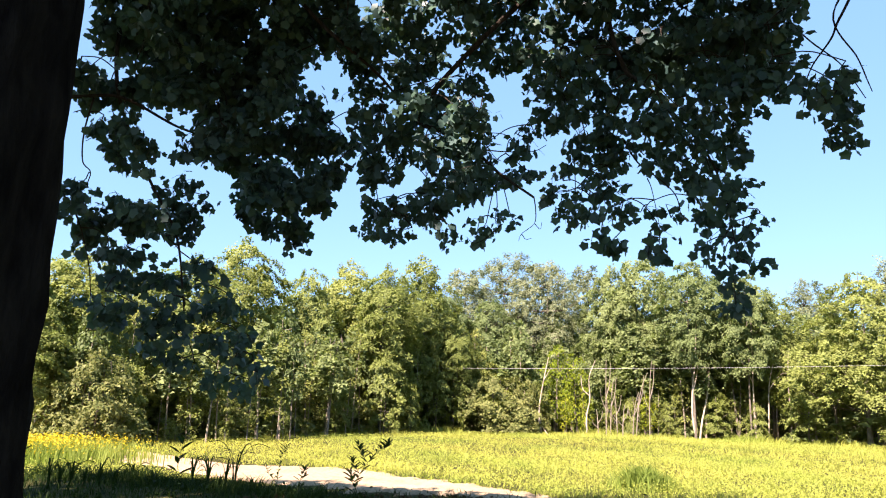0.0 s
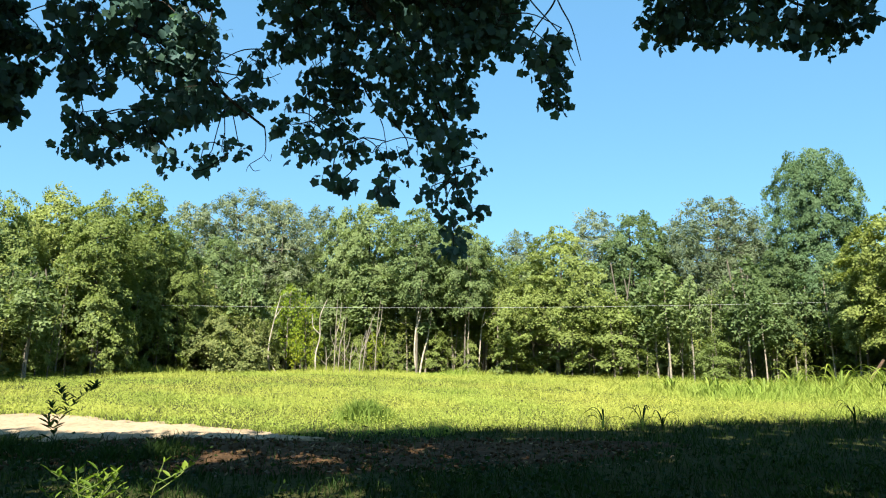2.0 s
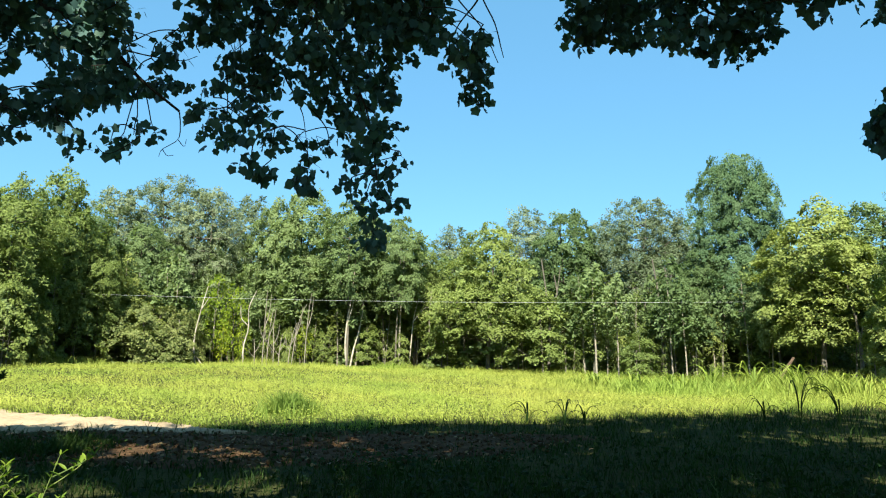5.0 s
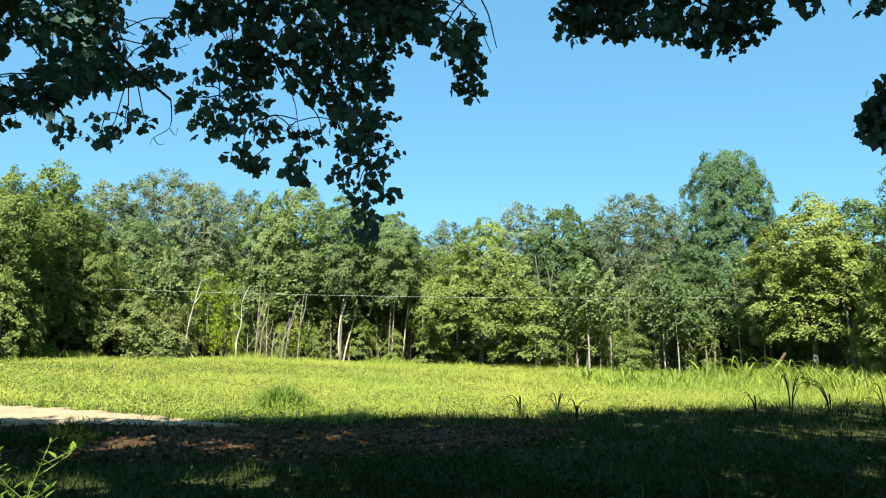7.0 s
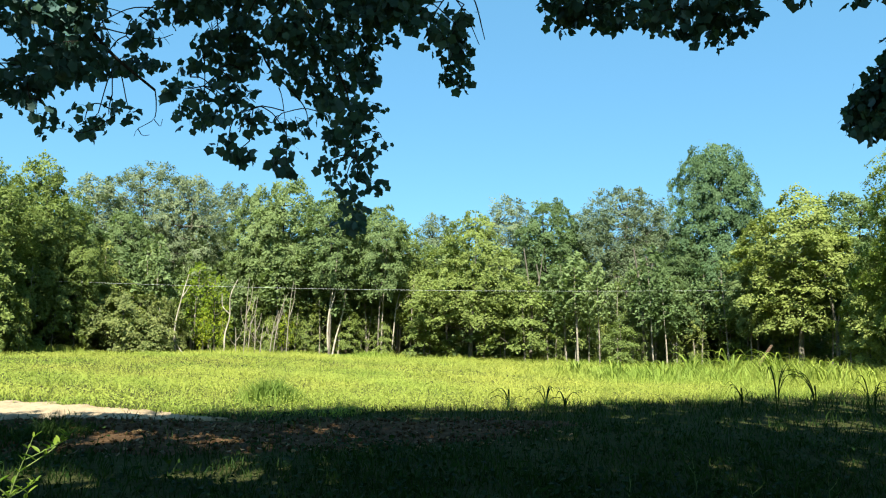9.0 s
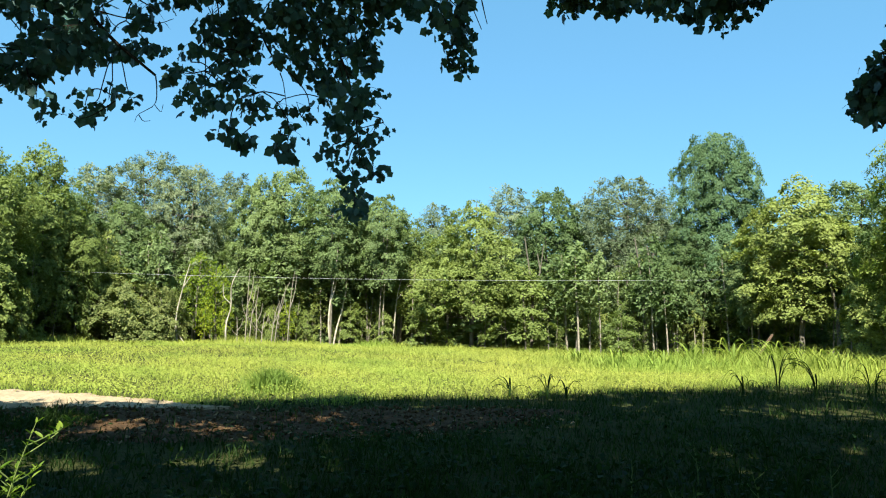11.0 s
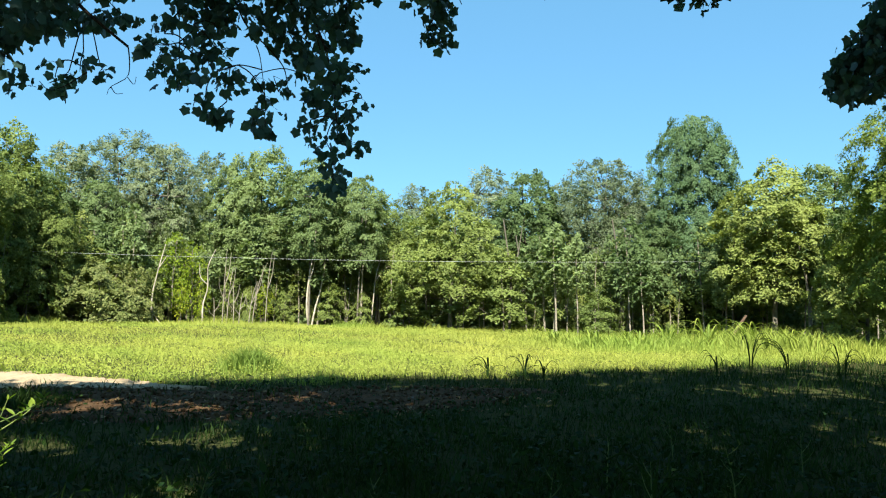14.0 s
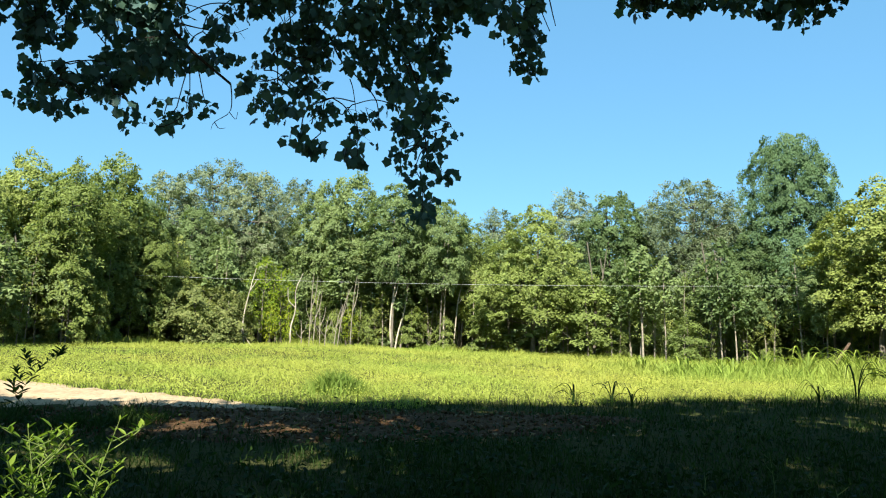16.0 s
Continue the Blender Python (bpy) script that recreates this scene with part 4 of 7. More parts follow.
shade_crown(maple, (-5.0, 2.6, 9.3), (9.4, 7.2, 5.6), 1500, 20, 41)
bough = Bough(17)
bough.branch([(0.40, 4.60, 5.00), (-0.30, 4.50, 4.60), (-1.10, 4.38, 3.68), (-0.97, 4.48, 3.52), (-0.76, 4.57, 3.41), (-0.60, 4.64, 3.27), (-0.36, 4.72, 3.11)], 0.022, 0.008)
bough.branch([(0.40, 4.60, 5.00), (0.16, 4.45, 4.40), (0.24, 4.41, 3.91), (0.40, 4.47, 3.78), (0.57, 4.53, 3.60), (0.73, 4.58, 3.42), (0.87, 4.66, 3.14), (0.97, 4.77, 2.66)], 0.022, 0.004)
bough.branch([(0.24, 4.52, 3.43), (0.33, 4.57, 3.29), (0.48, 4.60, 3.17), (0.57, 4.62, 3.07), (0.60, 4.65, 2.95)], 0.006, 0.003)
bough.branch([(0.39, 4.60, 3.19), (0.42, 4.62, 3.11), (0.47, 4.69, 2.87)], 0.004, 0.002)
bough.branch([(-3.40, 4.40, 5.40), (-3.70, 3.80, 4.30), (-3.36, 3.67, 3.59), (-3.04, 3.90, 3.62), (-2.74, 4.14, 3.49), (-2.45, 4.33, 3.44)], 0.018, 0.006)
bough.branch([(-3.40, 4.40, 5.40), (-3.15, 3.95, 4.20), (-3.10, 3.92, 3.75), (-3.07, 4.08, 3.45), (-2.98, 4.26, 3.14), (-2.85, 4.43, 2.81), (-2.81, 4.53, 2.42), (-2.79, 4.59, 2.11)], 0.016, 0.005)
bough.branch([(-3.20, 3.85, 3.60), (-3.25, 3.87, 3.37), (-3.27, 3.92, 3.19), (-3.24, 3.97, 3.13), (-3.26, 3.98, 3.04)], 0.006, 0.003)
bough.branch([(-3.40, 4.40, 5.40), (-2.20, 4.10, 4.60), (-1.73, 4.15, 4.16), (-1.42, 4.37, 3.92), (-1.27, 4.49, 3.75)], 0.020, 0.007)
bough.branch([(-1.38, 4.38, 3.92), (-1.41, 4.46, 3.74), (-1.39, 4.54, 3.56), (-1.36, 4.61, 3.42)], 0.004, 0.002)
bough.branch([(-3.50, 3.72, 3.50), (-3.46, 3.80, 3.12), (-3.37, 3.92, 2.96), (-3.31, 4.02, 2.80), (-3.27, 4.10, 2.58)], 0.006, 0.003)
bough.branch([(-0.69, 4.58, 3.42), (-0.57, 4.60, 3.41), (-0.37, 4.62, 3.41), (-0.27, 4.61, 3.45)], 0.005, 0.002)
bough.branch([(-0.85, 4.54, 3.45), (-0.73, 4.53, 3.52), (-0.57, 4.55, 3.52), (-0.50, 4.58, 3.49)], 0.004, 0.002)
bough.branch([(2.80, 4.00, 5.60), (1.90, 4.20, 4.70), (1.59, 4.35, 4.17), (1.54, 4.44, 4.04), (1.45, 4.54, 3.91), (1.40, 4.62, 3.77)], 0.012, 0.003)
bough.branch([(1.75, 4.25, 4.50), (1.54, 4.37, 4.17), (1.69, 4.46, 3.91), (1.75, 4.50, 3.77), (1.78, 4.52, 3.70)], 0.007, 0.003)
bough.branch([(1.30, 4.44, 4.17), (1.43, 4.47, 4.04), (1.61, 4.50, 3.88), (1.75, 4.55, 3.67)], 0.006, 0.003)
bough.branch([(-0.58, 4.75, 2.93), (-0.70, 4.76, 2.83), (-0.78, 4.76, 2.80), (-0.83, 4.74, 2.84)], 0.004, 0.002)
bough.branch([(2.80, 4.00, 5.60), (2.90, 4.10, 4.80), (3.05, 4.05, 4.10), (3.30, 3.70, 3.85)], 0.02, 0.006)
bough.branch([(2.80, 4.00, 5.60), (3.60, 3.60, 5.00), (4.30, 3.20, 4.50), (4.55, 3.15, 3.70)], 0.02, 0.006)
bough.spray([(-0.62, 4.32, 3.24), (-0.71, 4.27, 3.20), (-0.79, 4.21, 3.16), (-0.87, 4.16, 3.11)], 0.08, 22, 4)
bough.spray([(2.39, 3.47, 3.98), (2.36, 3.54, 3.94), (2.31, 3.62, 3.93), (2.25, 3.69, 3.91)], 0.08, 25, 4)
bough.spray([(2.72, 3.24, 3.89), (2.73, 3.28, 3.81), (2.78, 3.29, 3.72), (2.85, 3.27, 3.65)], 0.08, 24, 4)
bough.spray([(0.60, 4.26, 3.61), (0.66, 4.31, 3.53), (0.67, 4.36, 3.43), (0.67, 4.42, 3.33)], 0.08, 24, 4)
bough.spray([(3.01, 3.43, 4.08), (3.03, 3.42, 3.97), (3.05, 3.41, 3.86), (3.08, 3.39, 3.75)], 0.09, 22, 4)
bough.spray([(2.66, 3.50, 4.02), (2.64, 3.51, 3.90), (2.58, 3.54, 3.81), (2.52, 3.57, 3.71)], 0.09, 27, 4)
bough.spray([(0.35, 4.48, 4.04), (0.45, 4.53, 3.99), (0.54, 4.57, 3.93), (0.67, 4.59, 3.91)], 0.09, 23, 4)
bough.spray([(2.23, 4.02, 3.68), (2.12, 3.94, 3.73), (2.08, 3.82, 3.78), (2.01, 3.71, 3.83)], 0.09, 27, 4)
bough.spray([(1.10, 4.24, 4.15), (1.02, 4.35, 4.14), (0.92, 4.46, 4.14), (0.82, 4.56, 4.13)], 0.09, 24, 4)
bough.spray([(0.96, 4.59, 3.59), (0.95, 4.61, 3.51), (0.96, 4.64, 3.43), (0.94, 4.66, 3.36)], 0.09, 18, 4)
bough.spray([(1.09, 4.13, 3.78), (1.05, 4.18, 3.70), (0.96, 4.21, 3.65), (0.86, 4.23, 3.60)], 0.08, 23, 4)
bough.spray([(-1.00, 4.33, 3.49), (-0.93, 4.32, 3.41), (-0.84, 4.30, 3.37), (-0.75, 4.26, 3.36)], 0.08, 21, 4)
bough.spray([(0.19, 4.23, 3.56), (0.15, 4.38, 3.51), (0.11, 4.52, 3.46), (0.07, 4.67, 3.40)], 0.08, 21, 4)
bough.spray([(-0.17, 4.28, 3.84), (-0.17, 4.34, 3.75), (-0.13, 4.39, 3.67), (-0.09, 4.44, 3.60)], 0.08, 20, 4)
bough.spray([(-1.19, 4.79, 3.76), (-1.20, 4.73, 3.85), (-1.17, 4.67, 3.94)], 0.09, 16, 4)
bough.spray([(-0.86, 4.18, 3.59), (-0.81, 4.26, 3.58), (-0.77, 4.35, 3.54), (-0.70, 4.43, 3.52)], 0.08, 20, 4)
bough.spray([(2.42, 3.99, 3.86), (2.48, 4.01, 3.93), (2.55, 4.02, 4.00), (2.62, 4.03, 4.06)], 0.09, 18, 4)
bough.spray([(0.15, 4.65, 4.25), (0.21, 4.70, 4.18), (0.25, 4.76, 4.10), (0.34, 4.79, 4.04)], 0.09, 18, 4)
bough.spray([(1.90, 3.68, 3.94), (1.93, 3.59, 3.94), (1.96, 3.50, 3.94)], 0.08, 15, 4)
bough.spray([(1.40, 4.05, 3.56), (1.47, 4.16, 3.52), (1.55, 4.27, 3.48)], 0.08, 14, 4)
bough.spray([(0.09, 4.62, 3.65), (0.07, 4.57, 3.74), (0.07, 4.53, 3.83), (0.06, 4.49, 3.92)], 0.09, 18, 4)
bough.spray([(2.70, 3.47, 3.72), (2.70, 3.49, 3.62), (2.69, 3.52, 3.52)], 0.08, 18, 4)
bough.spray([(-0.96, 4.79, 3.11), (-1.04, 4.80, 3.15), (-1.13, 4.83, 3.12), (-1.20, 4.87, 3.06)], 0.09, 16, 4)
bough.spray([(0.98, 4.32, 3.88), (0.90, 4.33, 3.80), (0.79, 4.34, 3.73), (0.72, 4.35, 3.64)], 0.09, 19, 4)
bough.spray([(0.57, 4.32, 3.36), (0.50, 4.21, 3.40), (0.41, 4.11, 3.42), (0.31, 4.04, 3.37)], 0.08, 20, 4)
bough.spray([(0.51, 4.62, 3.44), (0.55, 4.61, 3.35), (0.61, 4.60, 3.27), (0.64, 4.60, 3.17)], 0.09, 17, 4)
bough.spray([(3.12, 3.07, 3.63), (3.10, 2.98, 3.68), (3.05, 2.92, 3.73), (2.98, 2.87, 3.79)], 0.08, 16, 4)
bough.spray([(2.92, 3.51, 3.72), (3.04, 3.54, 3.66)], 0.09, 11, 4)
bough.spray([(0.69, 4.24, 4.10), (0.66, 4.38, 4.10), (0.60, 4.51, 4.10), (0.54, 4.64, 4.10)], 0.09, 16, 4)
bough.spray([(-1.35, 4.35, 3.54), (-1.39, 4.44, 3.47), (-1.47, 4.51, 3.42), (-1.56, 4.58, 3.37)], 0.09, 15, 4)
bough.spray([(1.31, 4.40, 4.11), (1.20, 4.44, 4.06), (1.08, 4.45, 4.05), (0.96, 4.45, 4.06)], 0.09, 17, 4)
bough.spray([(-0.07, 4.51, 4.01), (-0.14, 4.45, 3.97), (-0.20, 4.37, 3.96), (-0.26, 4.31, 3.92)], 0.09, 13, 4)
bough.spray([(2.29, 3.83, 4.16), (2.21, 3.81, 4.09), (2.13, 3.78, 4.01), (2.03, 3.73, 3.97)], 0.09, 14, 4)
bough.spray([(-0.77, 4.48, 3.85), (-0.78, 4.48, 3.91), (-0.79, 4.48, 3.97)], 0.09, 9, 4)
bough.spray([(0.89, 4.62, 3.21), (0.87, 4.68, 3.12), (0.92, 4.72, 3.03)], 0.09, 14, 4)
bough.spray([(0.90, 4.94, 3.65), (0.89, 4.94, 3.57), (0.87, 4.94, 3.50), (0.82, 4.94, 3.44)], 0.09, 12, 4)
bough.spray([(-0.68, 4.35, 3.06), (-0.73, 4.28, 3.06), (-0.78, 4.22, 3.02), (-0.83, 4.15, 3.00)], 0.08, 13, 4)
bough.spray([(-1.19, 4.16, 3.58), (-1.23, 4.28, 3.54), (-1.27, 4.40, 3.49), (-1.32, 4.52, 3.43)], 0.08, 13, 4)
bough.spray([(0.16, 4.28, 3.72), (0.24, 4.39, 3.74), (0.33, 4.50, 3.78), (0.42, 4.61, 3.80)], 0.08, 15, 4)
bough.spray([(2.51, 3.76, 3.73), (2.44, 3.77, 3.70), (2.37, 3.77, 3.67), (2.30, 3.78, 3.63)], 0.09, 16, 4)
bough.spray([(2.57, 3.55, 4.06), (2.57, 3.59, 3.98), (2.58, 3.63, 3.90), (2.52, 3.68, 3.85)], 0.09, 16, 4)
bough.spray([(-1.45, 4.61, 3.88), (-1.52, 4.65, 3.82), (-1.57, 4.69, 3.75), (-1.62, 4.74, 3.68)], 0.09, 13, 4)
bough.spray([(0.26, 4.46, 4.14), (0.34, 4.42, 4.12), (0.42, 4.37, 4.13), (0.50, 4.31, 4.13)], 0.09, 11, 4)
bough.spray([(-1.03, 4.20, 3.39), (-1.00, 4.19, 3.32), (-0.95, 4.18, 3.25), (-0.93, 4.17, 3.17)], 0.08, 14, 4)
bough.spray([(-1.50, 4.80, 3.16), (-1.55, 4.83, 3.06), (-1.58, 4.86, 2.96)], 0.09, 9, 4)
bough.spray([(3.24, 3.01, 3.95), (3.34, 3.08, 3.94), (3.45, 3.15, 3.92), (3.52, 3.25, 3.91)], 0.09, 10, 4)
bough.spray([(0.30, 4.51, 3.46), (0.25, 4.51, 3.38), (0.17, 4.51, 3.31), (0.12, 4.51, 3.24)], 0.08, 15, 4)
bough.spray([(0.16, 4.76, 3.04), (0.24, 4.78, 3.08), (0.31, 4.79, 3.12)], 0.09, 7, 4)
bough.spray([(-0.02, 4.73, 3.65), (-0.01, 4.73, 3.55), (-0.06, 4.72, 3.45), (-0.09, 4.71, 3.35)], 0.09, 13, 4)
bough.spray([(3.22, 3.47, 4.21), (3.28, 3.54, 4.16), (3.34, 3.60, 4.11), (3.41, 3.65, 4.06)], 0.09, 14, 4)
bough.spray([(0.77, 5.05, 3.19), (0.84, 5.13, 3.15), (0.88, 5.22, 3.09), (0.86, 5.32, 3.04)], 0.09, 11, 4)
bough.spray([(-1.33, 4.86, 3.47), (-1.39, 4.79, 3.40), (-1.44, 4.73, 3.32), (-1.49, 4.65, 3.27)], 0.09, 12, 4)
bough.spray([(2.85, 3.48, 4.11), (2.77, 3.47, 4.02), (2.71, 3.45, 3.92), (2.66, 3.42, 3.81)], 0.09, 12, 4)
bough.spray([(0.74, 4.29, 3.89), (0.70, 4.40, 3.83), (0.62, 4.50, 3.79), (0.53, 4.60, 3.75)], 0.09, 12, 4)
bough.spray([(-0.99, 4.50, 3.91), (-1.03, 4.48, 3.81), (-1.02, 4.47, 3.72), (-1.03, 4.46, 3.62)], 0.09, 13, 4)
bough.spray([(-1.16, 4.93, 3.34), (-1.20, 4.91, 3.24), (-1.25, 4.90, 3.14), (-1.31, 4.87, 3.05)], 0.09, 12, 4)
bough.spray([(-0.27, 4.59, 3.76), (-0.24, 4.67, 3.70), (-0.18, 4.76, 3.65)], 0.09, 12, 4)
bough.spray([(1.03, 4.36, 3.63), (0.96, 4.50, 3.64), (0.88, 4.64, 3.66), (0.79, 4.76, 3.69)], 0.09, 10, 4)
bough.spray([(-1.31, 4.57, 3.02), (-1.36, 4.62, 2.94), (-1.44, 4.65, 2.87)], 0.09, 7, 4)
bough.spray([(-0.74, 4.66, 3.27), (-0.70, 4.76, 3.27), (-0.64, 4.85, 3.30), (-0.58, 4.92, 3.37)], 0.09, 11, 4)
bough.spray([(0.93, 5.07, 2.74), (0.97, 5.00, 2.62), (0.97, 4.94, 2.50), (0.96, 4.88, 2.37)], 0.09, 14, 4)
bough.spray([(2.37, 3.75, 4.19), (2.42, 3.68, 4.16)], 0.09, 6, 4)
bough.spray([(-0.07, 4.52, 3.11), (-0.16, 4.57, 3.10), (-0.26, 4.61, 3.12)], 0.08, 8, 4)
bough.spray([(3.37, 3.38, 4.12), (3.32, 3.37, 4.05), (3.27, 3.35, 3.96), (3.24, 3.31, 3.88)], 0.09, 9, 4)
bough.spray([(0.03, 4.56, 4.18), (0.05, 4.59, 4.11), (0.05, 4.61, 4.04), (0.03, 4.63, 3.97)], 0.09, 7, 4)
bough.spray([(0.05, 4.59, 3.03), (0.01, 4.56, 2.93)], 0.08, 5, 4)
bough.spray([(0.25, 5.19, 2.97), (0.16, 5.22, 2.88)], 0.09, 7, 4)
bough.spray([(2.16, 3.70, 3.83), (2.22, 3.72, 3.81), (2.29, 3.73, 3.82), (2.36, 3.74, 3.81)], 0.08, 8, 4)
bough.spray([(0.76, 4.40, 3.15), (0.72, 4.51, 3.12), (0.65, 4.62, 3.12)], 0.08, 6, 4)
bough.spray([(-0.96, 4.56, 3.89), (-0.90, 4.50, 3.80), (-0.84, 4.43, 3.72), (-0.75, 4.34, 3.69)], 0.09, 8, 4)
bough.spray([(0.70, 4.13, 4.01), (0.80, 4.02, 3.99), (0.88, 3.90, 3.98)], 0.08, 8, 4)
bough.spray([(0.48, 4.97, 3.00), (0.49, 4.89, 2.90), (0.48, 4.81, 2.80), (0.48, 4.72, 2.70)], 0.09, 8, 4)
bough.spray([(1.40, 4.14, 3.33), (1.52, 4.21, 3.28)], 0.08, 8, 4)
bough.spray([(-1.24, 4.55, 3.60), (-1.25, 4.69, 3.56)], 0.09, 6, 4)
bough.spray([(1.43, 3.97, 3.65), (1.42, 4.08, 3.64), (1.38, 4.18, 3.66), (1.36, 4.30, 3.65)], 0.08, 10, 4)
bough.spray([(-0.57, 4.85, 3.49), (-0.50, 4.78, 3.41), (-0.43, 4.70, 3.32), (-0.35, 4.62, 3.25)], 0.09, 7, 4)
bough.spray([(-0.26, 4.40, 4.03), (-0.29, 4.52, 4.02), (-0.33, 4.64, 4.02), (-0.33, 4.76, 4.01)], 0.09, 8, 4)
bough.spray([(1.14, 4.10, 3.75), (1.17, 4.22, 3.70)], 0.08, 7, 4)
bough.spray([(3.11, 3.45, 3.69), (3.13, 3.54, 3.62)], 0.09, 7, 4)
bough.spray([(2.09, 3.71, 3.90), (2.18, 3.78, 3.84), (2.19, 3.89, 3.78), (2.21, 4.00, 3.71)], 0.08, 9, 4)
bough.spray([(1.22, 3.99, 4.04), (1.21, 4.01, 4.11)], 0.08, 5, 4)
bough.spray([(-1.10, 4.07, 3.55), (-1.07, 3.97, 3.59)], 0.08, 6, 4)
bough.spray([(-0.47, 4.62, 3.54), (-0.37, 4.56, 3.47)], 0.09, 5, 4)
bough.spray([(-0.04, 4.57, 3.95), (-0.03, 4.53, 3.84), (-0.03, 4.48, 3.72), (-0.04, 4.43, 3.61)], 0.09, 7, 4)
bough.spray([(1.75, 3.83, 4.05), (1.78, 3.80, 3.93)], 0.08, 7, 4)
bough.spray([(-0.88, 4.31, 3.50), (-0.87, 4.45, 3.46), (-0.81, 4.57, 3.46), (-0.73, 4.68, 3.52)], 0.08, 9, 4)
bough.spray([(2.98, 3.70, 4.04), (2.98, 3.72, 3.96), (3.01, 3.70, 3.88), (3.00, 3.72, 3.80)], 0.09, 8, 4)
bough.spray([(0.42, 4.27, 3.35), (0.41, 4.28, 3.27), (0.41, 4.28, 3.19)], 0.08, 8, 4)
bough.spray([(1.24, 4.52, 4.16), (1.28, 4.53, 4.27), (1.26, 4.56, 4.39)], 0.09, 6, 4)
bough.spray([(2.46, 3.35, 3.99), (2.53, 3.27, 3.97)], 0.08, 3, 4)
bough.spray([(-1.06, 4.84, 3.00), (-1.08, 4.71, 3.07), (-1.09, 4.59, 3.14)], 0.09, 5, 4)
bough.spray([(0.01, 4.42, 3.20), (0.08, 4.45, 3.16), (0.14, 4.48, 3.10), (0.21, 4.51, 3.05)], 0.08, 7, 4)
bough.spray([(2.55, 3.49, 3.59), (2.45, 3.44, 3.54), (2.35, 3.38, 3.51), (2.25, 3.31, 3.48)], 0.08, 9, 4)
bough.spray([(0.47, 4.26, 4.01), (0.51, 4.17, 4.01), (0.56, 4.08, 4.00)], 0.09, 5, 4)
bough.spray([(-0.97, 4.83, 2.95), (-0.96, 4.90, 2.90)], 0.09, 4, 4)
bough.spray([(1.05, 4.58, 2.96), (1.02, 4.65, 2.87), (0.97, 4.72, 2.79), (0.91, 4.79, 2.70)], 0.08, 9, 4)
bough.spray([(3.41, 2.70, 3.50), (3.39, 2.73, 3.58), (3.36, 2.77, 3.65)], 0.08, 7, 4)
bough.spray([(-0.74, 5.16, 3.05), (-0.80, 5.21, 2.98)], 0.09, 4, 4)
bough.spray([(-0.91, 4.33, 3.31), (-0.87, 4.31, 3.25), (-0.84, 4.29, 3.18), (-0.79, 4.27, 3.13)], 0.08, 4, 4)
bough.spray([(-1.56, 4.63, 3.25), (-1.48, 4.59, 3.29), (-1.43, 4.53, 3.35), (-1.37, 4.47, 3.40)], 0.09, 6, 4)
bough.spray([(0.57, 4.74, 3.79), (0.48, 4.77, 3.77), (0.38, 4.78, 3.76), (0.29, 4.80, 3.72)], 0.09, 5, 4)
bough.spray([(-1.32, 4.56, 3.85), (-1.32, 4.46, 3.84)], 0.09, 2, 4)
bough.spray([(-0.07, 5.09, 3.17), (-0.08, 5.09, 3.05)], 0.09, 3, 4)
bough.spray([(0.77, 4.26, 3.82), (0.71, 4.35, 3.92), (0.66, 4.44, 4.02), (0.60, 4.54, 4.11)], 0.08, 6, 4)
bough.spray([(-1.45, 4.17, 3.64), (-1.48, 4.22, 3.60)], 0.08, 4, 4)
bough.spray([(2.23, 3.78, 3.76), (2.19, 3.74, 3.66), (2.13, 3.70, 3.57)], 0.08, 4, 4)
bough.spray([(2.48, 3.52, 3.97), (2.51, 3.63, 3.97), (2.54, 3.75, 3.97), (2.56, 3.87, 3.97)], 0.08, 4, 4)
bough.spray([(-0.88, 4.56, 3.90), (-0.86, 4.53, 3.95)], 0.09, 3, 4)
bough.spray([(3.32, 3.29, 3.95), (3.24, 3.28, 3.98), (3.18, 3.25, 4.02)], 0.09, 4, 4)
bough.spray([(-1.27, 4.57, 3.08), (-1.38, 4.65, 3.12), (-1.49, 4.74, 3.13), (-1.61, 4.82, 3.16)], 0.09, 6, 4)
bough.spray([(0.43, 4.27, 3.77), (0.43, 4.23, 3.63), (0.46, 4.17, 3.50), (0.53, 4.10, 3.39)], 0.08, 4, 4)
bough.spray([(0.11, 4.91, 2.98), (0.10, 5.05, 2.89)], 0.09, 4, 4)
bough.spray([(2.27, 3.79, 4.01), (2.22, 3.75, 3.89), (2.16, 3.71, 3.77), (2.08, 3.67, 3.67)], 0.09, 3, 4)
bough.spray([(0.04, 4.16, 3.93), (-0.06, 4.08, 3.87)], 0.08, 4, 4)
bough.spray([(0.24, 4.68, 3.61), (0.19, 4.64, 3.49), (0.11, 4.59, 3.39), (0.02, 4.53, 3.32)], 0.09, 3, 4)
bough.spray([(-0.56, 5.03, 3.12), (-0.54, 5.06, 3.06)], 0.09, 3, 4)
bough.spray([(0.68, 4.70, 3.33), (0.72, 4.62, 3.26), (0.75, 4.55, 3.18), (0.78, 4.47, 3.10)], 0.09, 2, 4)
bough.spray([(3.00, 3.73, 3.74), (3.06, 3.71, 3.69), (3.12, 3.70, 3.64)], 0.09, 7, 4)
bough.spray([(-0.72, 4.28, 3.59), (-0.65, 4.19, 3.55)], 0.08, 5, 4)
bough.spray([(-1.10, 4.70, 3.82), (-1.11, 4.76, 3.95), (-1.17, 4.81, 4.06)], 0.09, 2, 4)
bough.spray([(2.81, 3.76, 3.87), (2.75, 3.74, 3.74)], 0.09, 4, 4)
bough.spray([(-1.13, 4.88, 3.45), (-1.10, 4.86, 3.39), (-1.08, 4.84, 3.32), (-1.07, 4.82, 3.25)], 0.09, 4, 4)
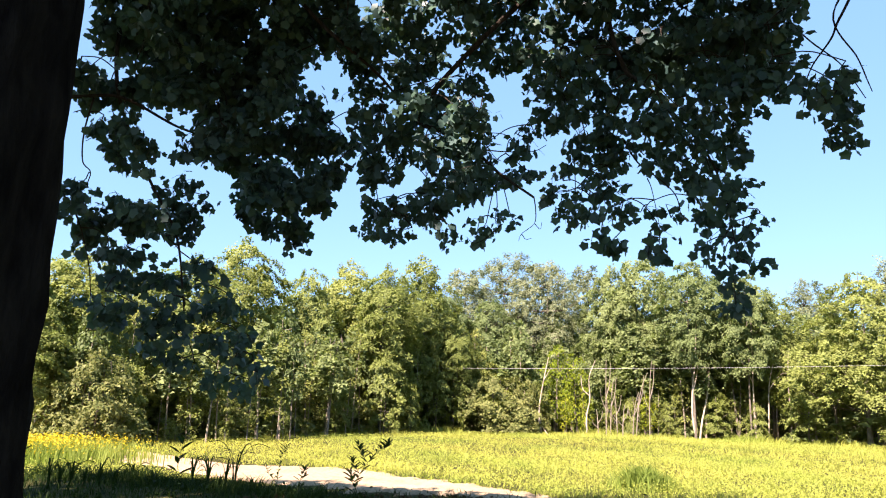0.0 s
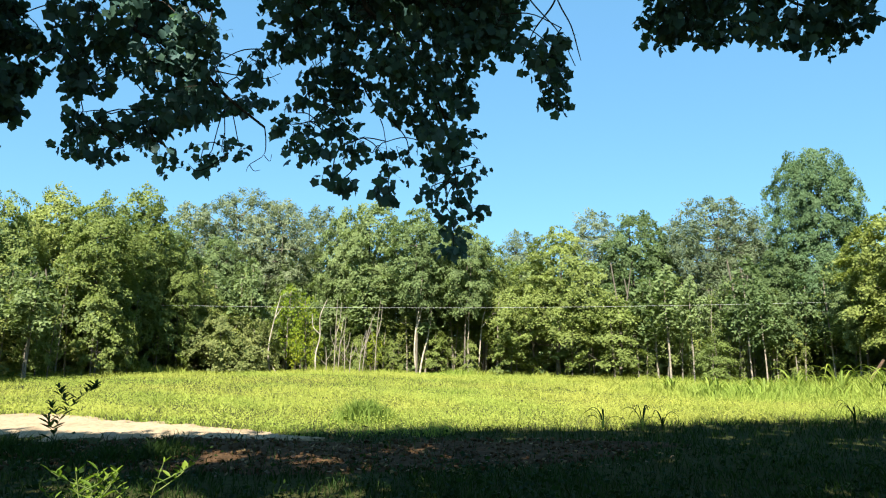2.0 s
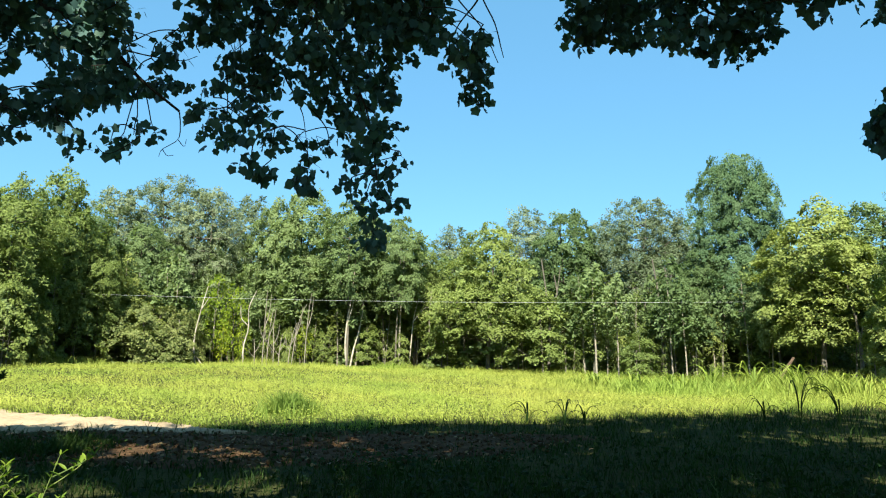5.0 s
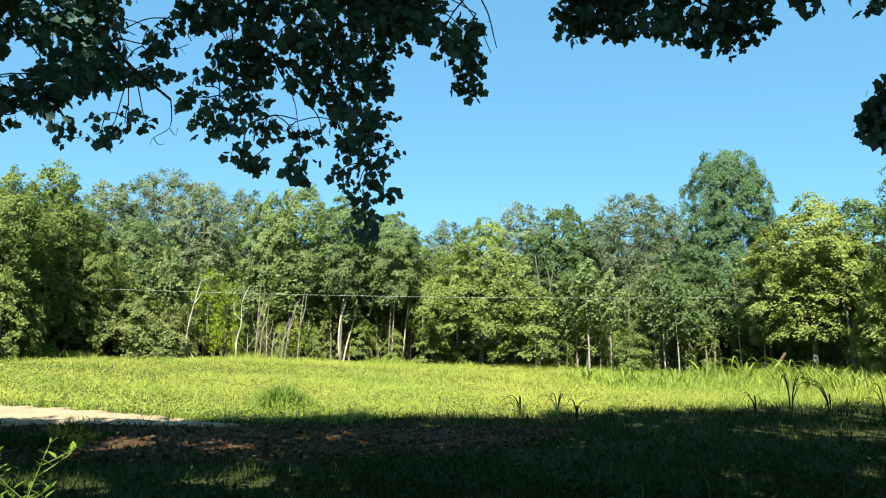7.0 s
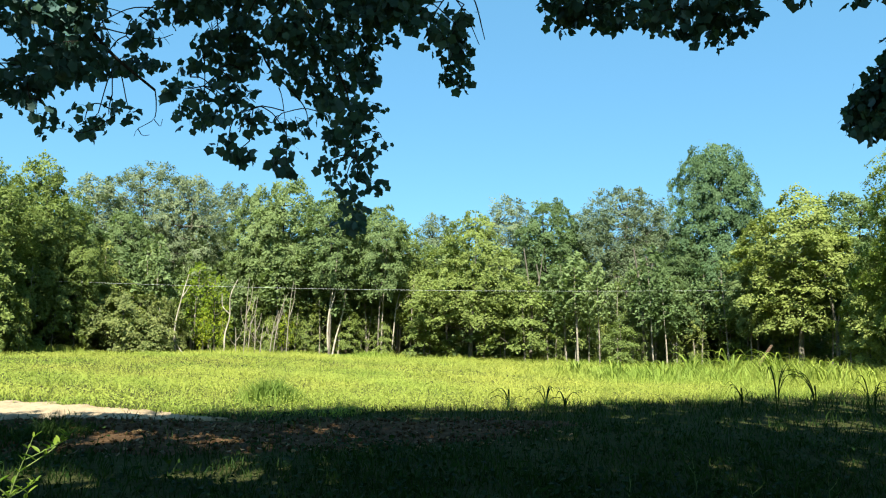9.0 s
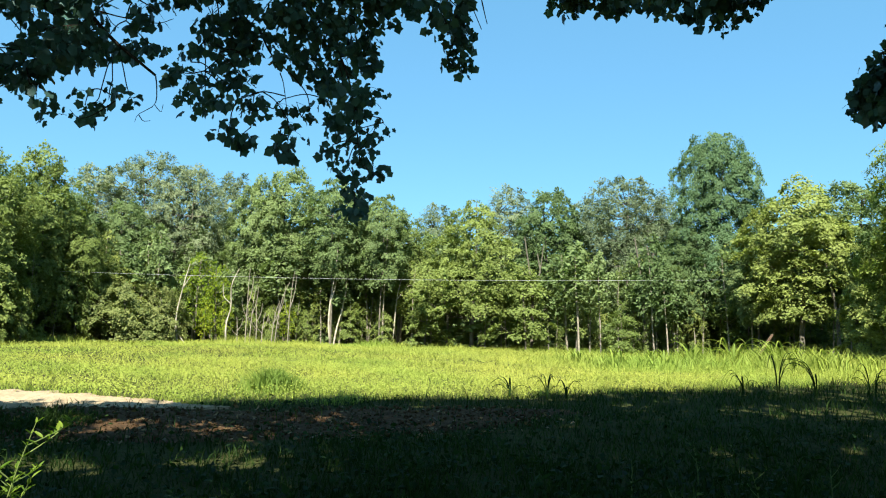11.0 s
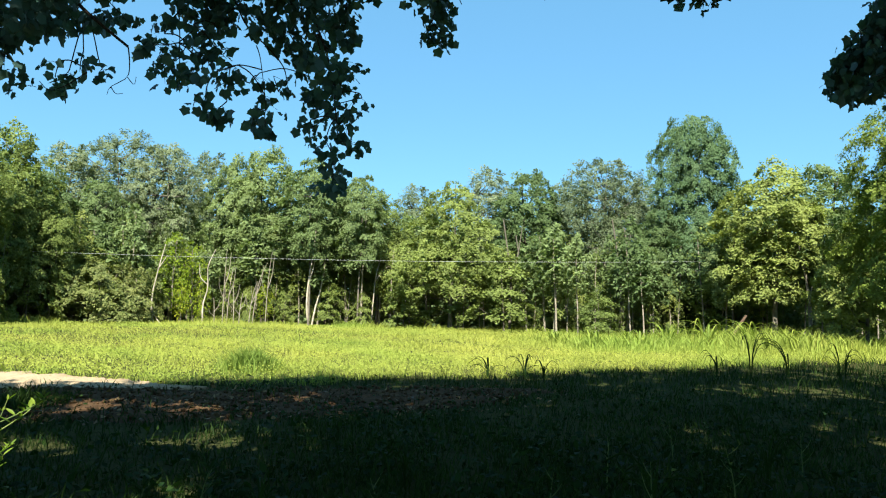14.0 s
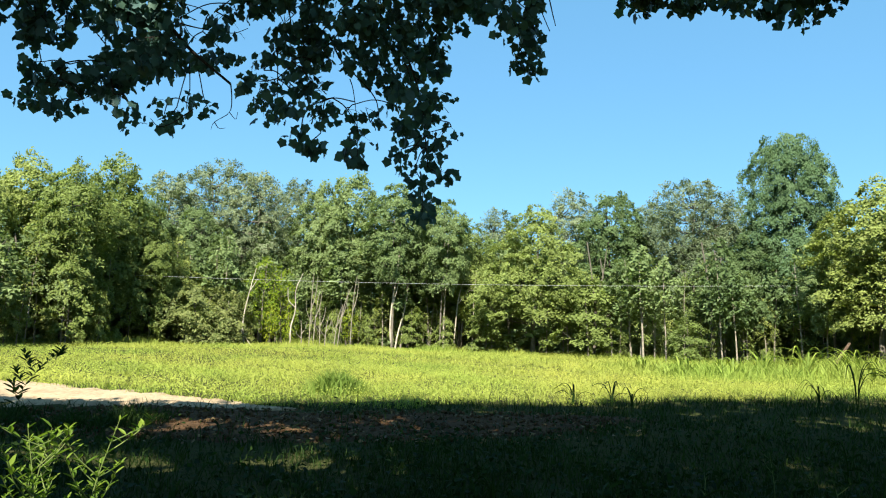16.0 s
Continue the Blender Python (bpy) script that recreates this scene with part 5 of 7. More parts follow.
bough.spray([(-0.16, 4.79, 3.25), (-0.18, 4.84, 3.39)], 0.09, 3, 4)
bough.spray([(2.20, 3.62, 3.96), (2.14, 3.72, 3.98), (2.09, 3.82, 3.96), (2.03, 3.93, 3.96)], 0.08, 5, 4)
bough.spray([(0.41, 4.47, 3.46), (0.36, 4.41, 3.33)], 0.08, 3, 4)
bough.spray([(-1.43, 4.65, 3.79), (-1.43, 4.57, 3.68), (-1.43, 4.49, 3.56), (-1.43, 4.40, 3.46)], 0.09, 4, 4)
bough.spray([(-0.64, 4.40, 3.38), (-0.70, 4.43, 3.35), (-0.76, 4.44, 3.34), (-0.82, 4.45, 3.32)], 0.08, 3, 4)
bough.spray([(0.36, 4.32, 3.60), (0.29, 4.27, 3.51), (0.24, 4.22, 3.41), (0.18, 4.17, 3.31)], 0.08, 2, 4)
bough.spray([(0.83, 4.30, 3.88), (0.74, 4.22, 3.89), (0.64, 4.16, 3.85), (0.54, 4.11, 3.80)], 0.09, 3, 4)
bough.spray([(0.45, 5.02, 3.15), (0.40, 5.05, 3.09)], 0.09, 2, 4)
bough.spray([(1.07, 4.47, 4.30), (1.16, 4.54, 4.31), (1.26, 4.59, 4.34), (1.36, 4.65, 4.35)], 0.09, 2, 4)
bough.spray([(2.19, 4.27, 4.14), (2.20, 4.28, 4.02), (2.21, 4.29, 3.90)], 0.09, 9, 4)
bough.spray([(-0.08, 4.36, 3.77), (-0.05, 4.48, 3.79), (-0.03, 4.61, 3.78), (0.01, 4.73, 3.79)], 0.08, 3, 4)
bough.spray([(-1.12, 4.50, 3.38), (-1.16, 4.49, 3.38), (-1.20, 4.48, 3.39), (-1.24, 4.47, 3.42)], 0.09, 4, 4)
bough.spray([(-0.70, 5.04, 3.42), (-0.66, 5.14, 3.37)], 0.09, 2, 4)
bough.spray([(1.13, 4.51, 3.75), (1.09, 4.56, 3.69)], 0.09, 5, 4)
bough.spray([(2.88, 3.17, 3.97), (2.93, 3.15, 3.91), (2.98, 3.11, 3.88), (3.03, 3.07, 3.85)], 0.08, 2, 4)
bough.spray([(2.46, 3.84, 4.16), (2.37, 3.82, 4.14), (2.29, 3.80, 4.14), (2.20, 3.78, 4.13)], 0.09, 3, 4)
bough.spray([(-0.16, 4.62, 4.17), (-0.08, 4.71, 4.23)], 0.09, 2, 4)
bough.spray([(-0.27, 4.39, 3.81), (-0.31, 4.35, 3.76)], 0.09, 3, 4)
bough.spray([(-1.18, 4.56, 2.87), (-1.23, 4.57, 2.86), (-1.28, 4.58, 2.87), (-1.33, 4.59, 2.85)], 0.08, 4, 4)
bough.spray([(1.09, 4.64, 2.95), (1.01, 4.73, 2.94), (0.94, 4.82, 2.93), (0.87, 4.92, 2.89)], 0.09, 4, 4)
bough.spray([(-0.24, 4.44, 3.76), (-0.30, 4.32, 3.79)], 0.09, 2, 4)
bough.spray([(-0.95, 4.64, 3.99), (-0.95, 4.61, 3.87), (-0.96, 4.57, 3.75), (-0.94, 4.54, 3.62)], 0.09, 3, 4)
bough.spray([(2.65, 4.03, 3.94), (2.69, 3.98, 3.82)], 0.09, 2, 4)
bough.spray([(0.91, 4.42, 3.95), (0.84, 4.46, 3.96), (0.76, 4.50, 3.96), (0.68, 4.54, 3.97)], 0.09, 2, 4)
bough.spray([(-1.52, 4.47, 3.41), (-1.48, 4.48, 3.37), (-1.43, 4.50, 3.33), (-1.39, 4.51, 3.29)], 0.09, 2, 4)
bough.spray([(1.35, 4.07, 3.38), (1.29, 3.94, 3.41), (1.21, 3.82, 3.43), (1.21, 3.68, 3.45)], 0.08, 7, 4)
bough.spray([(-0.39, 4.85, 3.71), (-0.36, 4.96, 3.67)], 0.09, 3, 4)
bough.spray([(-1.28, 4.78, 3.18), (-1.33, 4.66, 3.11), (-1.35, 4.56, 3.02), (-1.36, 4.45, 2.91)], 0.09, 2, 4)
bough.spray([(-1.04, 4.27, 3.80), (-1.11, 4.23, 3.77), (-1.17, 4.19, 3.73), (-1.24, 4.16, 3.69)], 0.09, 2, 4)
bough.spray([(-0.64, 4.98, 3.13), (-0.65, 4.97, 3.06), (-0.65, 4.96, 2.99)], 0.09, 2, 4)
bough.spray([(0.42, 4.81, 2.83), (0.39, 4.73, 2.68)], 0.09, 3, 4)
bough.spray([(-1.03, 4.62, 2.94), (-0.95, 4.56, 2.92)], 0.09, 2, 4)
bough.spray([(3.43, 3.44, 3.98), (3.48, 3.53, 3.95)], 0.09, 2, 4)
bough.spray([(0.16, 4.79, 4.10), (0.22, 4.76, 3.99), (0.26, 4.74, 3.88), (0.31, 4.70, 3.78)], 0.09, 2, 4)
bough.spray([(2.82, 3.45, 3.79), (2.82, 3.46, 3.91), (2.78, 3.51, 4.02), (2.78, 3.51, 4.14)], 0.09, 2, 4)
bough.spray([(-0.03, 4.92, 3.47), (-0.04, 4.79, 3.55), (-0.09, 4.67, 3.61), (-0.17, 4.55, 3.64)], 0.09, 2, 4)
bough.spray([(1.00, 4.84, 3.16), (1.01, 4.83, 3.27)], 0.09, 3, 4)
bough.spray([(2.79, 3.11, 3.81), (2.68, 3.06, 3.85)], 0.08, 2, 4)
bough.spray([(0.04, 4.62, 3.10), (0.15, 4.57, 3.11), (0.26, 4.51, 3.13)], 0.08, 2, 4)
bough.spray([(-0.67, 4.24, 3.66), (-0.68, 4.17, 3.54), (-0.73, 4.08, 3.44), (-0.78, 3.98, 3.36)], 0.08, 3, 4)
bough.spray([(-0.02, 4.68, 3.17), (-0.07, 4.61, 3.04), (-0.16, 4.52, 2.96)], 0.09, 2, 4)
bough.spray([(0.76, 4.67, 2.77), (0.77, 4.76, 2.67)], 0.08, 2, 4)
bough.spray([(0.56, 4.80, 2.97), (0.51, 4.67, 3.03)], 0.09, 2, 4)
bough.spray([(0.98, 4.47, 2.53), (1.01, 4.54, 2.63)], 0.08, 3, 4)
bough.spray([(-1.58, 4.62, 3.58), (-1.59, 4.56, 3.45)], 0.09, 3, 4)
bough.spray([(3.44, 3.11, 4.05), (3.49, 3.13, 4.01)], 0.09, 2, 4)
bough.spray([(0.01, 4.75, 3.64), (-0.05, 4.79, 3.59)], 0.09, 2, 4)
bough.spray([(1.42, 4.53, 3.67), (1.51, 4.56, 3.62), (1.59, 4.58, 3.58), (1.64, 4.63, 3.51)], 0.09, 2, 4)
bough.spray([(-0.75, 4.85, 3.01), (-0.77, 4.86, 2.91)], 0.09, 2, 4)
bough.spray([(3.67, 3.07, 3.81), (3.65, 3.06, 3.72)], 0.09, 3, 4)
bough.spray([(3.30, 3.42, 4.13), (3.29, 3.48, 4.17), (3.28, 3.53, 4.23), (3.26, 3.59, 4.27)], 0.09, 2, 4)
bough.spray([(-0.94, 4.33, 3.58), (-0.89, 4.30, 3.53), (-0.84, 4.28, 3.49), (-0.80, 4.25, 3.43)], 0.08, 2, 4)
bough.spray([(-0.72, 4.86, 3.57), (-0.68, 4.81, 3.50), (-0.64, 4.76, 3.43), (-0.59, 4.71, 3.38)], 0.09, 2, 4)
bough.spray([(2.70, 3.34, 4.03), (2.81, 3.36, 4.06), (2.91, 3.39, 4.08), (3.02, 3.42, 4.11)], 0.09, 2, 4)
bough.spray([(-1.44, 4.67, 3.83), (-1.52, 4.74, 3.78), (-1.59, 4.82, 3.71), (-1.66, 4.89, 3.64)], 0.09, 2, 4)
bough.spray([(0.84, 4.44, 2.78), (0.78, 4.46, 2.70), (0.70, 4.48, 2.65)], 0.08, 2, 4)
bough.spray([(-0.15, 4.74, 3.02), (-0.15, 4.85, 2.99)], 0.09, 2, 4)
bough.spray([(-1.08, 4.82, 3.28), (-1.13, 4.77, 3.23)], 0.09, 2, 4)
bough.spray([(2.87, 3.52, 3.83), (2.90, 3.60, 3.77), (2.94, 3.67, 3.70)], 0.09, 2, 4)
bough.spray([(0.40, 5.18, 3.12), (0.31, 5.14, 3.12), (0.23, 5.11, 3.08), (0.16, 5.09, 3.02)], 0.09, 2, 4)
bough.spray([(1.05, 4.11, 3.98), (1.15, 4.04, 3.96)], 0.08, 2, 4)
bough.spray([(2.12, 3.69, 3.72), (2.16, 3.74, 3.68), (2.22, 3.78, 3.64)], 0.08, 2, 4)
bough.spray([(-0.86, 4.43, 3.92), (-0.90, 4.34, 3.86), (-0.93, 4.25, 3.81), (-0.95, 4.17, 3.74)], 0.09, 2, 4)
bough.spray([(0.40, 4.24, 3.72), (0.45, 4.19, 3.62), (0.50, 4.13, 3.52), (0.56, 4.07, 3.43)], 0.08, 2, 4)
bough.spray([(0.84, 4.48, 3.62), (0.85, 4.56, 3.58), (0.82, 4.64, 3.55), (0.85, 4.72, 3.51)], 0.09, 2, 4)
bough.spray([(-2.36, 4.33, 4.31), (-2.32, 4.33, 4.17), (-2.34, 4.30, 4.02), (-2.39, 4.24, 3.89)], 0.10, 80, 4)
bough.spray([(-2.67, 3.77, 4.51), (-2.70, 3.71, 4.37), (-2.75, 3.61, 4.26), (-2.77, 3.54, 4.12)], 0.09, 77, 4)
bough.spray([(-2.25, 3.99, 4.73), (-2.28, 3.95, 4.57), (-2.34, 3.85, 4.46), (-2.40, 3.72, 4.38)], 0.10, 78, 4)
bough.spray([(-2.08, 4.43, 4.61), (-2.04, 4.52, 4.54), (-1.98, 4.61, 4.48), (-1.91, 4.70, 4.43)], 0.10, 77, 4)
bough.spray([(-2.78, 3.84, 4.23), (-2.71, 3.87, 4.17), (-2.66, 3.90, 4.09), (-2.59, 3.92, 4.03)], 0.09, 67, 4)
bough.spray([(-2.47, 4.09, 3.78), (-2.55, 4.00, 3.75), (-2.63, 3.91, 3.69), (-2.70, 3.82, 3.64)], 0.09, 75, 4)
bough.spray([(-1.93, 3.97, 4.55), (-2.01, 3.90, 4.44), (-2.09, 3.83, 4.35), (-2.17, 3.73, 4.28)], 0.09, 74, 4)
bough.spray([(-2.39, 4.06, 3.47), (-2.34, 4.20, 3.46), (-2.27, 4.32, 3.50), (-2.19, 4.45, 3.53)], 0.09, 64, 4)
bough.spray([(-2.18, 4.60, 3.68), (-2.04, 4.61, 3.64), (-1.92, 4.61, 3.56), (-1.78, 4.61, 3.53)], 0.10, 63, 4)
bough.spray([(-2.27, 4.18, 4.40), (-2.43, 4.22, 4.42), (-2.59, 4.25, 4.47), (-2.74, 4.26, 4.54)], 0.10, 77, 4)
bough.spray([(-1.68, 4.49, 3.38), (-1.75, 4.43, 3.26), (-1.83, 4.35, 3.17), (-1.92, 4.26, 3.09)], 0.09, 62, 4)
bough.spray([(-2.05, 4.20, 4.05), (-2.05, 4.15, 3.89), (-2.02, 4.10, 3.74), (-2.01, 4.04, 3.59)], 0.09, 69, 4)
bough.spray([(-3.07, 4.18, 4.13), (-2.98, 4.19, 4.11), (-2.91, 4.21, 4.04), (-2.83, 4.22, 3.99)], 0.10, 57, 4)
bough.spray([(-2.60, 3.99, 4.27), (-2.57, 4.12, 4.27), (-2.55, 4.25, 4.24), (-2.52, 4.37, 4.23)], 0.09, 62, 4)
bough.spray([(-3.23, 3.86, 4.31), (-3.12, 3.79, 4.38), (-3.00, 3.74, 4.44), (-2.87, 3.70, 4.49)], 0.10, 49, 4)
bough.spray([(-3.10, 4.18, 4.31), (-3.14, 4.15, 4.25), (-3.17, 4.12, 4.18), (-3.21, 4.08, 4.13)], 0.10, 42, 4)
bough.spray([(-2.26, 4.37, 3.35), (-2.23, 4.31, 3.23), (-2.18, 4.25, 3.12), (-2.15, 4.18, 3.00)], 0.09, 50, 4)
bough.spray([(-1.87, 4.03, 4.68), (-1.85, 4.11, 4.63), (-1.81, 4.19, 4.57), (-1.79, 4.28, 4.51)], 0.09, 67, 4)
bough.spray([(-2.55, 3.67, 4.50), (-2.57, 3.59, 4.48), (-2.61, 3.52, 4.44), (-2.64, 3.45, 4.40)], 0.09, 44, 4)
bough.spray([(-2.41, 3.87, 4.66), (-2.49, 3.83, 4.59), (-2.55, 3.81, 4.52), (-2.62, 3.78, 4.45)], 0.09, 46, 4)
bough.spray([(0.62, 4.06, 4.52), (0.57, 4.20, 4.53), (0.51, 4.35, 4.52), (0.47, 4.50, 4.51)], 0.09, 34, 4)
bough.spray([(-3.28, 4.09, 3.79), (-3.15, 4.07, 3.76), (-3.02, 4.02, 3.78), (-2.89, 3.96, 3.82)], 0.10, 47, 4)
bough.spray([(-2.05, 4.43, 3.34), (-2.07, 4.40, 3.23), (-2.03, 4.38, 3.12), (-1.98, 4.37, 3.02)], 0.09, 46, 4)
bough.spray([(-2.14, 4.17, 3.76), (-2.19, 4.16, 3.70), (-2.20, 4.17, 3.62), (-2.23, 4.16, 3.55)], 0.09, 40, 4)
bough.spray([(-2.63, 4.16, 4.06), (-2.59, 4.21, 3.97), (-2.53, 4.27, 3.90), (-2.48, 4.32, 3.81)], 0.09, 49, 4)
bough.spray([(-2.40, 5.09, 3.02), (-2.51, 5.12, 3.11), (-2.64, 5.15, 3.20), (-2.72, 5.18, 3.32)], 0.10, 47, 4)
bough.spray([(-2.10, 4.13, 4.28), (-2.07, 4.23, 4.30), (-2.04, 4.34, 4.31), (-2.01, 4.44, 4.33)], 0.09, 46, 4)
bough.spray([(1.16, 4.80, 4.44), (1.08, 4.79, 4.33), (0.95, 4.76, 4.28), (0.82, 4.73, 4.23)], 0.10, 34, 4)
bough.spray([(1.10, 4.58, 4.80), (1.19, 4.51, 4.69), (1.26, 4.46, 4.56), (1.32, 4.40, 4.43)], 0.10, 34, 4)
bough.spray([(0.15, 4.46, 4.91), (0.05, 4.60, 4.93), (-0.05, 4.73, 4.94), (-0.18, 4.85, 4.97)], 0.10, 30, 4)
bough.spray([(-1.19, 4.01, 4.48), (-1.26, 4.14, 4.46), (-1.31, 4.29, 4.43), (-1.39, 4.42, 4.40)], 0.09, 32, 4)
bough.spray([(-2.14, 3.98, 4.61), (-2.13, 4.05, 4.73), (-2.16, 4.08, 4.85)], 0.09, 29, 4)
bough.spray([(-1.63, 4.18, 4.21), (-1.54, 4.21, 4.19), (-1.47, 4.25, 4.13), (-1.37, 4.27, 4.11)], 0.09, 42, 4)
bough.spray([(-0.16, 4.38, 4.46), (-0.06, 4.50, 4.45), (0.07, 4.58, 4.48), (0.20, 4.65, 4.53)], 0.09, 34, 4)
bough.spray([(0.63, 4.84, 4.11), (0.61, 4.72, 4.17), (0.55, 4.61, 4.23), (0.52, 4.48, 4.28)], 0.10, 30, 4)
bough.spray([(0.95, 4.76, 4.72), (0.93, 4.92, 4.69), (0.89, 5.08, 4.66), (0.84, 5.24, 4.63)], 0.10, 33, 4)
bough.spray([(-1.19, 4.32, 4.47), (-1.21, 4.41, 4.39), (-1.22, 4.50, 4.31), (-1.26, 4.59, 4.23)], 0.09, 31, 4)
bough.spray([(-0.54, 4.90, 4.36), (-0.57, 4.91, 4.52), (-0.59, 4.92, 4.69), (-0.65, 4.93, 4.85)], 0.10, 33, 4)
bough.spray([(1.33, 4.80, 4.33), (1.33, 4.91, 4.26), (1.33, 5.01, 4.19), (1.38, 5.10, 4.11)], 0.10, 31, 4)
bough.spray([(0.87, 4.80, 4.08), (0.97, 4.76, 4.06), (1.07, 4.72, 4.06), (1.16, 4.65, 4.09)], 0.10, 29, 4)
bough.spray([(-3.13, 4.38, 2.81), (-3.06, 4.36, 2.93), (-3.00, 4.32, 3.04)], 0.10, 24, 4)
bough.spray([(-0.71, 4.46, 4.88), (-0.60, 4.51, 4.84), (-0.48, 4.51, 4.86), (-0.36, 4.51, 4.89)], 0.10, 31, 4)
bough.spray([(0.06, 4.90, 4.25), (-0.04, 4.82, 4.19), (-0.14, 4.73, 4.15), (-0.19, 4.61, 4.17)], 0.10, 28, 4)
bough.spray([(-1.35, 4.65, 3.98), (-1.25, 4.61, 4.05), (-1.14, 4.57, 4.10), (-1.04, 4.53, 4.17)], 0.09, 28, 4)
bough.spray([(-1.09, 4.44, 4.43), (-1.07, 4.43, 4.49), (-1.05, 4.42, 4.56), (-1.04, 4.41, 4.63)], 0.09, 21, 4)
bough.spray([(0.40, 4.28, 4.56), (0.31, 4.24, 4.51), (0.22, 4.21, 4.46), (0.14, 4.17, 4.39)], 0.09, 26, 4)
bough.spray([(-2.23, 5.12, 3.13), (-2.29, 5.20, 3.01)], 0.10, 28, 4)
bough.spray([(-3.31, 4.20, 3.67), (-3.29, 4.26, 3.56), (-3.29, 4.30, 3.45), (-3.26, 4.36, 3.36)], 0.10, 28, 4)
bough.spray([(0.47, 5.11, 4.18), (0.49, 4.99, 4.26), (0.46, 4.88, 4.34), (0.40, 4.77, 4.42)], 0.10, 30, 4)
bough.spray([(-0.30, 4.77, 4.76), (-0.40, 4.81, 4.77), (-0.45, 4.89, 4.72), (-0.49, 4.97, 4.66)], 0.10, 22, 4)
bough.spray([(-3.49, 4.25, 2.82), (-3.43, 4.27, 2.87), (-3.38, 4.29, 2.92), (-3.34, 4.29, 3.00)], 0.10, 24, 4)
bough.spray([(-3.38, 4.01, 3.92), (-3.36, 4.00, 3.84), (-3.34, 3.98, 3.75), (-3.30, 3.97, 3.67)], 0.10, 28, 4)
bough.spray([(-0.04, 4.79, 4.45), (0.05, 4.86, 4.41), (0.17, 4.90, 4.40), (0.28, 4.93, 4.42)], 0.10, 30, 4)
bough.spray([(-1.95, 4.83, 3.77), (-2.04, 4.87, 3.87), (-2.10, 4.91, 4.00), (-2.21, 4.94, 4.09)], 0.10, 40, 4)
bough.spray([(-0.89, 4.21, 4.69), (-0.97, 4.14, 4.66), (-1.02, 4.04, 4.65), (-1.09, 3.96, 4.62)], 0.09, 26, 4)
bough.spray([(0.72, 4.50, 4.54), (0.75, 4.41, 4.57), (0.79, 4.31, 4.60), (0.81, 4.22, 4.63)], 0.09, 27, 4)
bough.spray([(-0.65, 4.33, 4.36), (-0.75, 4.36, 4.41), (-0.85, 4.37, 4.48), (-0.94, 4.39, 4.55)], 0.09, 22, 4)
bough.spray([(-2.26, 4.49, 4.36), (-2.20, 4.52, 4.31), (-2.13, 4.55, 4.26), (-2.04, 4.57, 4.24)], 0.10, 37, 4)
bough.spray([(1.27, 4.55, 4.38), (1.15, 4.48, 4.34), (1.02, 4.40, 4.31), (0.90, 4.32, 4.28)], 0.10, 27, 4)
bough.spray([(-3.06, 4.77, 2.95), (-3.08, 4.76, 3.05), (-3.10, 4.76, 3.15), (-3.11, 4.75, 3.26)], 0.10, 25, 4)
bough.spray([(-3.05, 3.47, 4.47), (-3.06, 3.51, 4.40), (-3.07, 3.55, 4.34), (-3.12, 3.57, 4.27)], 0.09, 27, 4)
bough.spray([(-2.95, 4.30, 2.08), (-2.89, 4.31, 2.18), (-2.83, 4.32, 2.29), (-2.76, 4.33, 2.39)], 0.09, 19, 4)
bough.spray([(-2.63, 3.88, 4.76), (-2.59, 3.99, 4.82), (-2.56, 4.11, 4.87), (-2.51, 4.22, 4.92)], 0.10, 27, 4)
bough.spray([(-3.20, 4.18, 2.74), (-3.20, 4.22, 2.64), (-3.18, 4.27, 2.55), (-3.16, 4.32, 2.47)], 0.09, 21, 4)
bough.spray([(-2.50, 3.69, 4.28), (-2.49, 3.62, 4.17), (-2.48, 3.53, 4.09), (-2.48, 3.43, 4.02)], 0.09, 33, 4)
bough.spray([(-1.77, 4.37, 4.40), (-1.72, 4.32, 4.44), (-1.68, 4.27, 4.48)], 0.09, 28, 4)
bough.spray([(-0.29, 4.35, 4.08), (-0.40, 4.47, 4.09), (-0.52, 4.58, 4.11), (-0.66, 4.68, 4.13)], 0.09, 24, 4)
bough.spray([(-2.41, 4.12, 3.69), (-2.41, 4.15, 3.56), (-2.44, 4.15, 3.44), (-2.51, 4.13, 3.33)], 0.09, 30, 4)
bough.spray([(-1.77, 4.52, 4.23), (-1.71, 4.57, 4.18), (-1.63, 4.61, 4.16), (-1.54, 4.64, 4.15)], 0.10, 27, 4)
bough.spray([(-2.67, 4.50, 2.13), (-2.54, 4.51, 2.12), (-2.43, 4.51, 2.05), (-2.32, 4.51, 1.98)], 0.09, 17, 4)
bough.spray([(-2.59, 4.38, 2.27), (-2.50, 4.37, 2.28), (-2.42, 4.35, 2.31), (-2.36, 4.32, 2.37)], 0.09, 13, 4)
bough.spray([(-3.34, 4.07, 3.12), (-3.33, 3.96, 3.00), (-3.30, 3.87, 2.87)], 0.09, 20, 4)
bough.spray([(-2.32, 4.03, 3.90), (-2.37, 3.99, 3.94), (-2.42, 3.94, 3.97), (-2.46, 3.90, 4.01)], 0.09, 27, 4)
bough.spray([(-2.71, 3.60, 4.08), (-2.68, 3.63, 3.96), (-2.59, 3.66, 3.88), (-2.49, 3.68, 3.84)], 0.09, 33, 4)
bough.spray([(-0.67, 4.78, 4.45), (-0.73, 4.71, 4.34), (-0.77, 4.65, 4.22)], 0.10, 17, 4)
bough.spray([(-2.33, 4.69, 3.76), (-2.24, 4.73, 3.66), (-2.14, 4.78, 3.57), (-2.05, 4.81, 3.47)], 0.10, 30, 4)
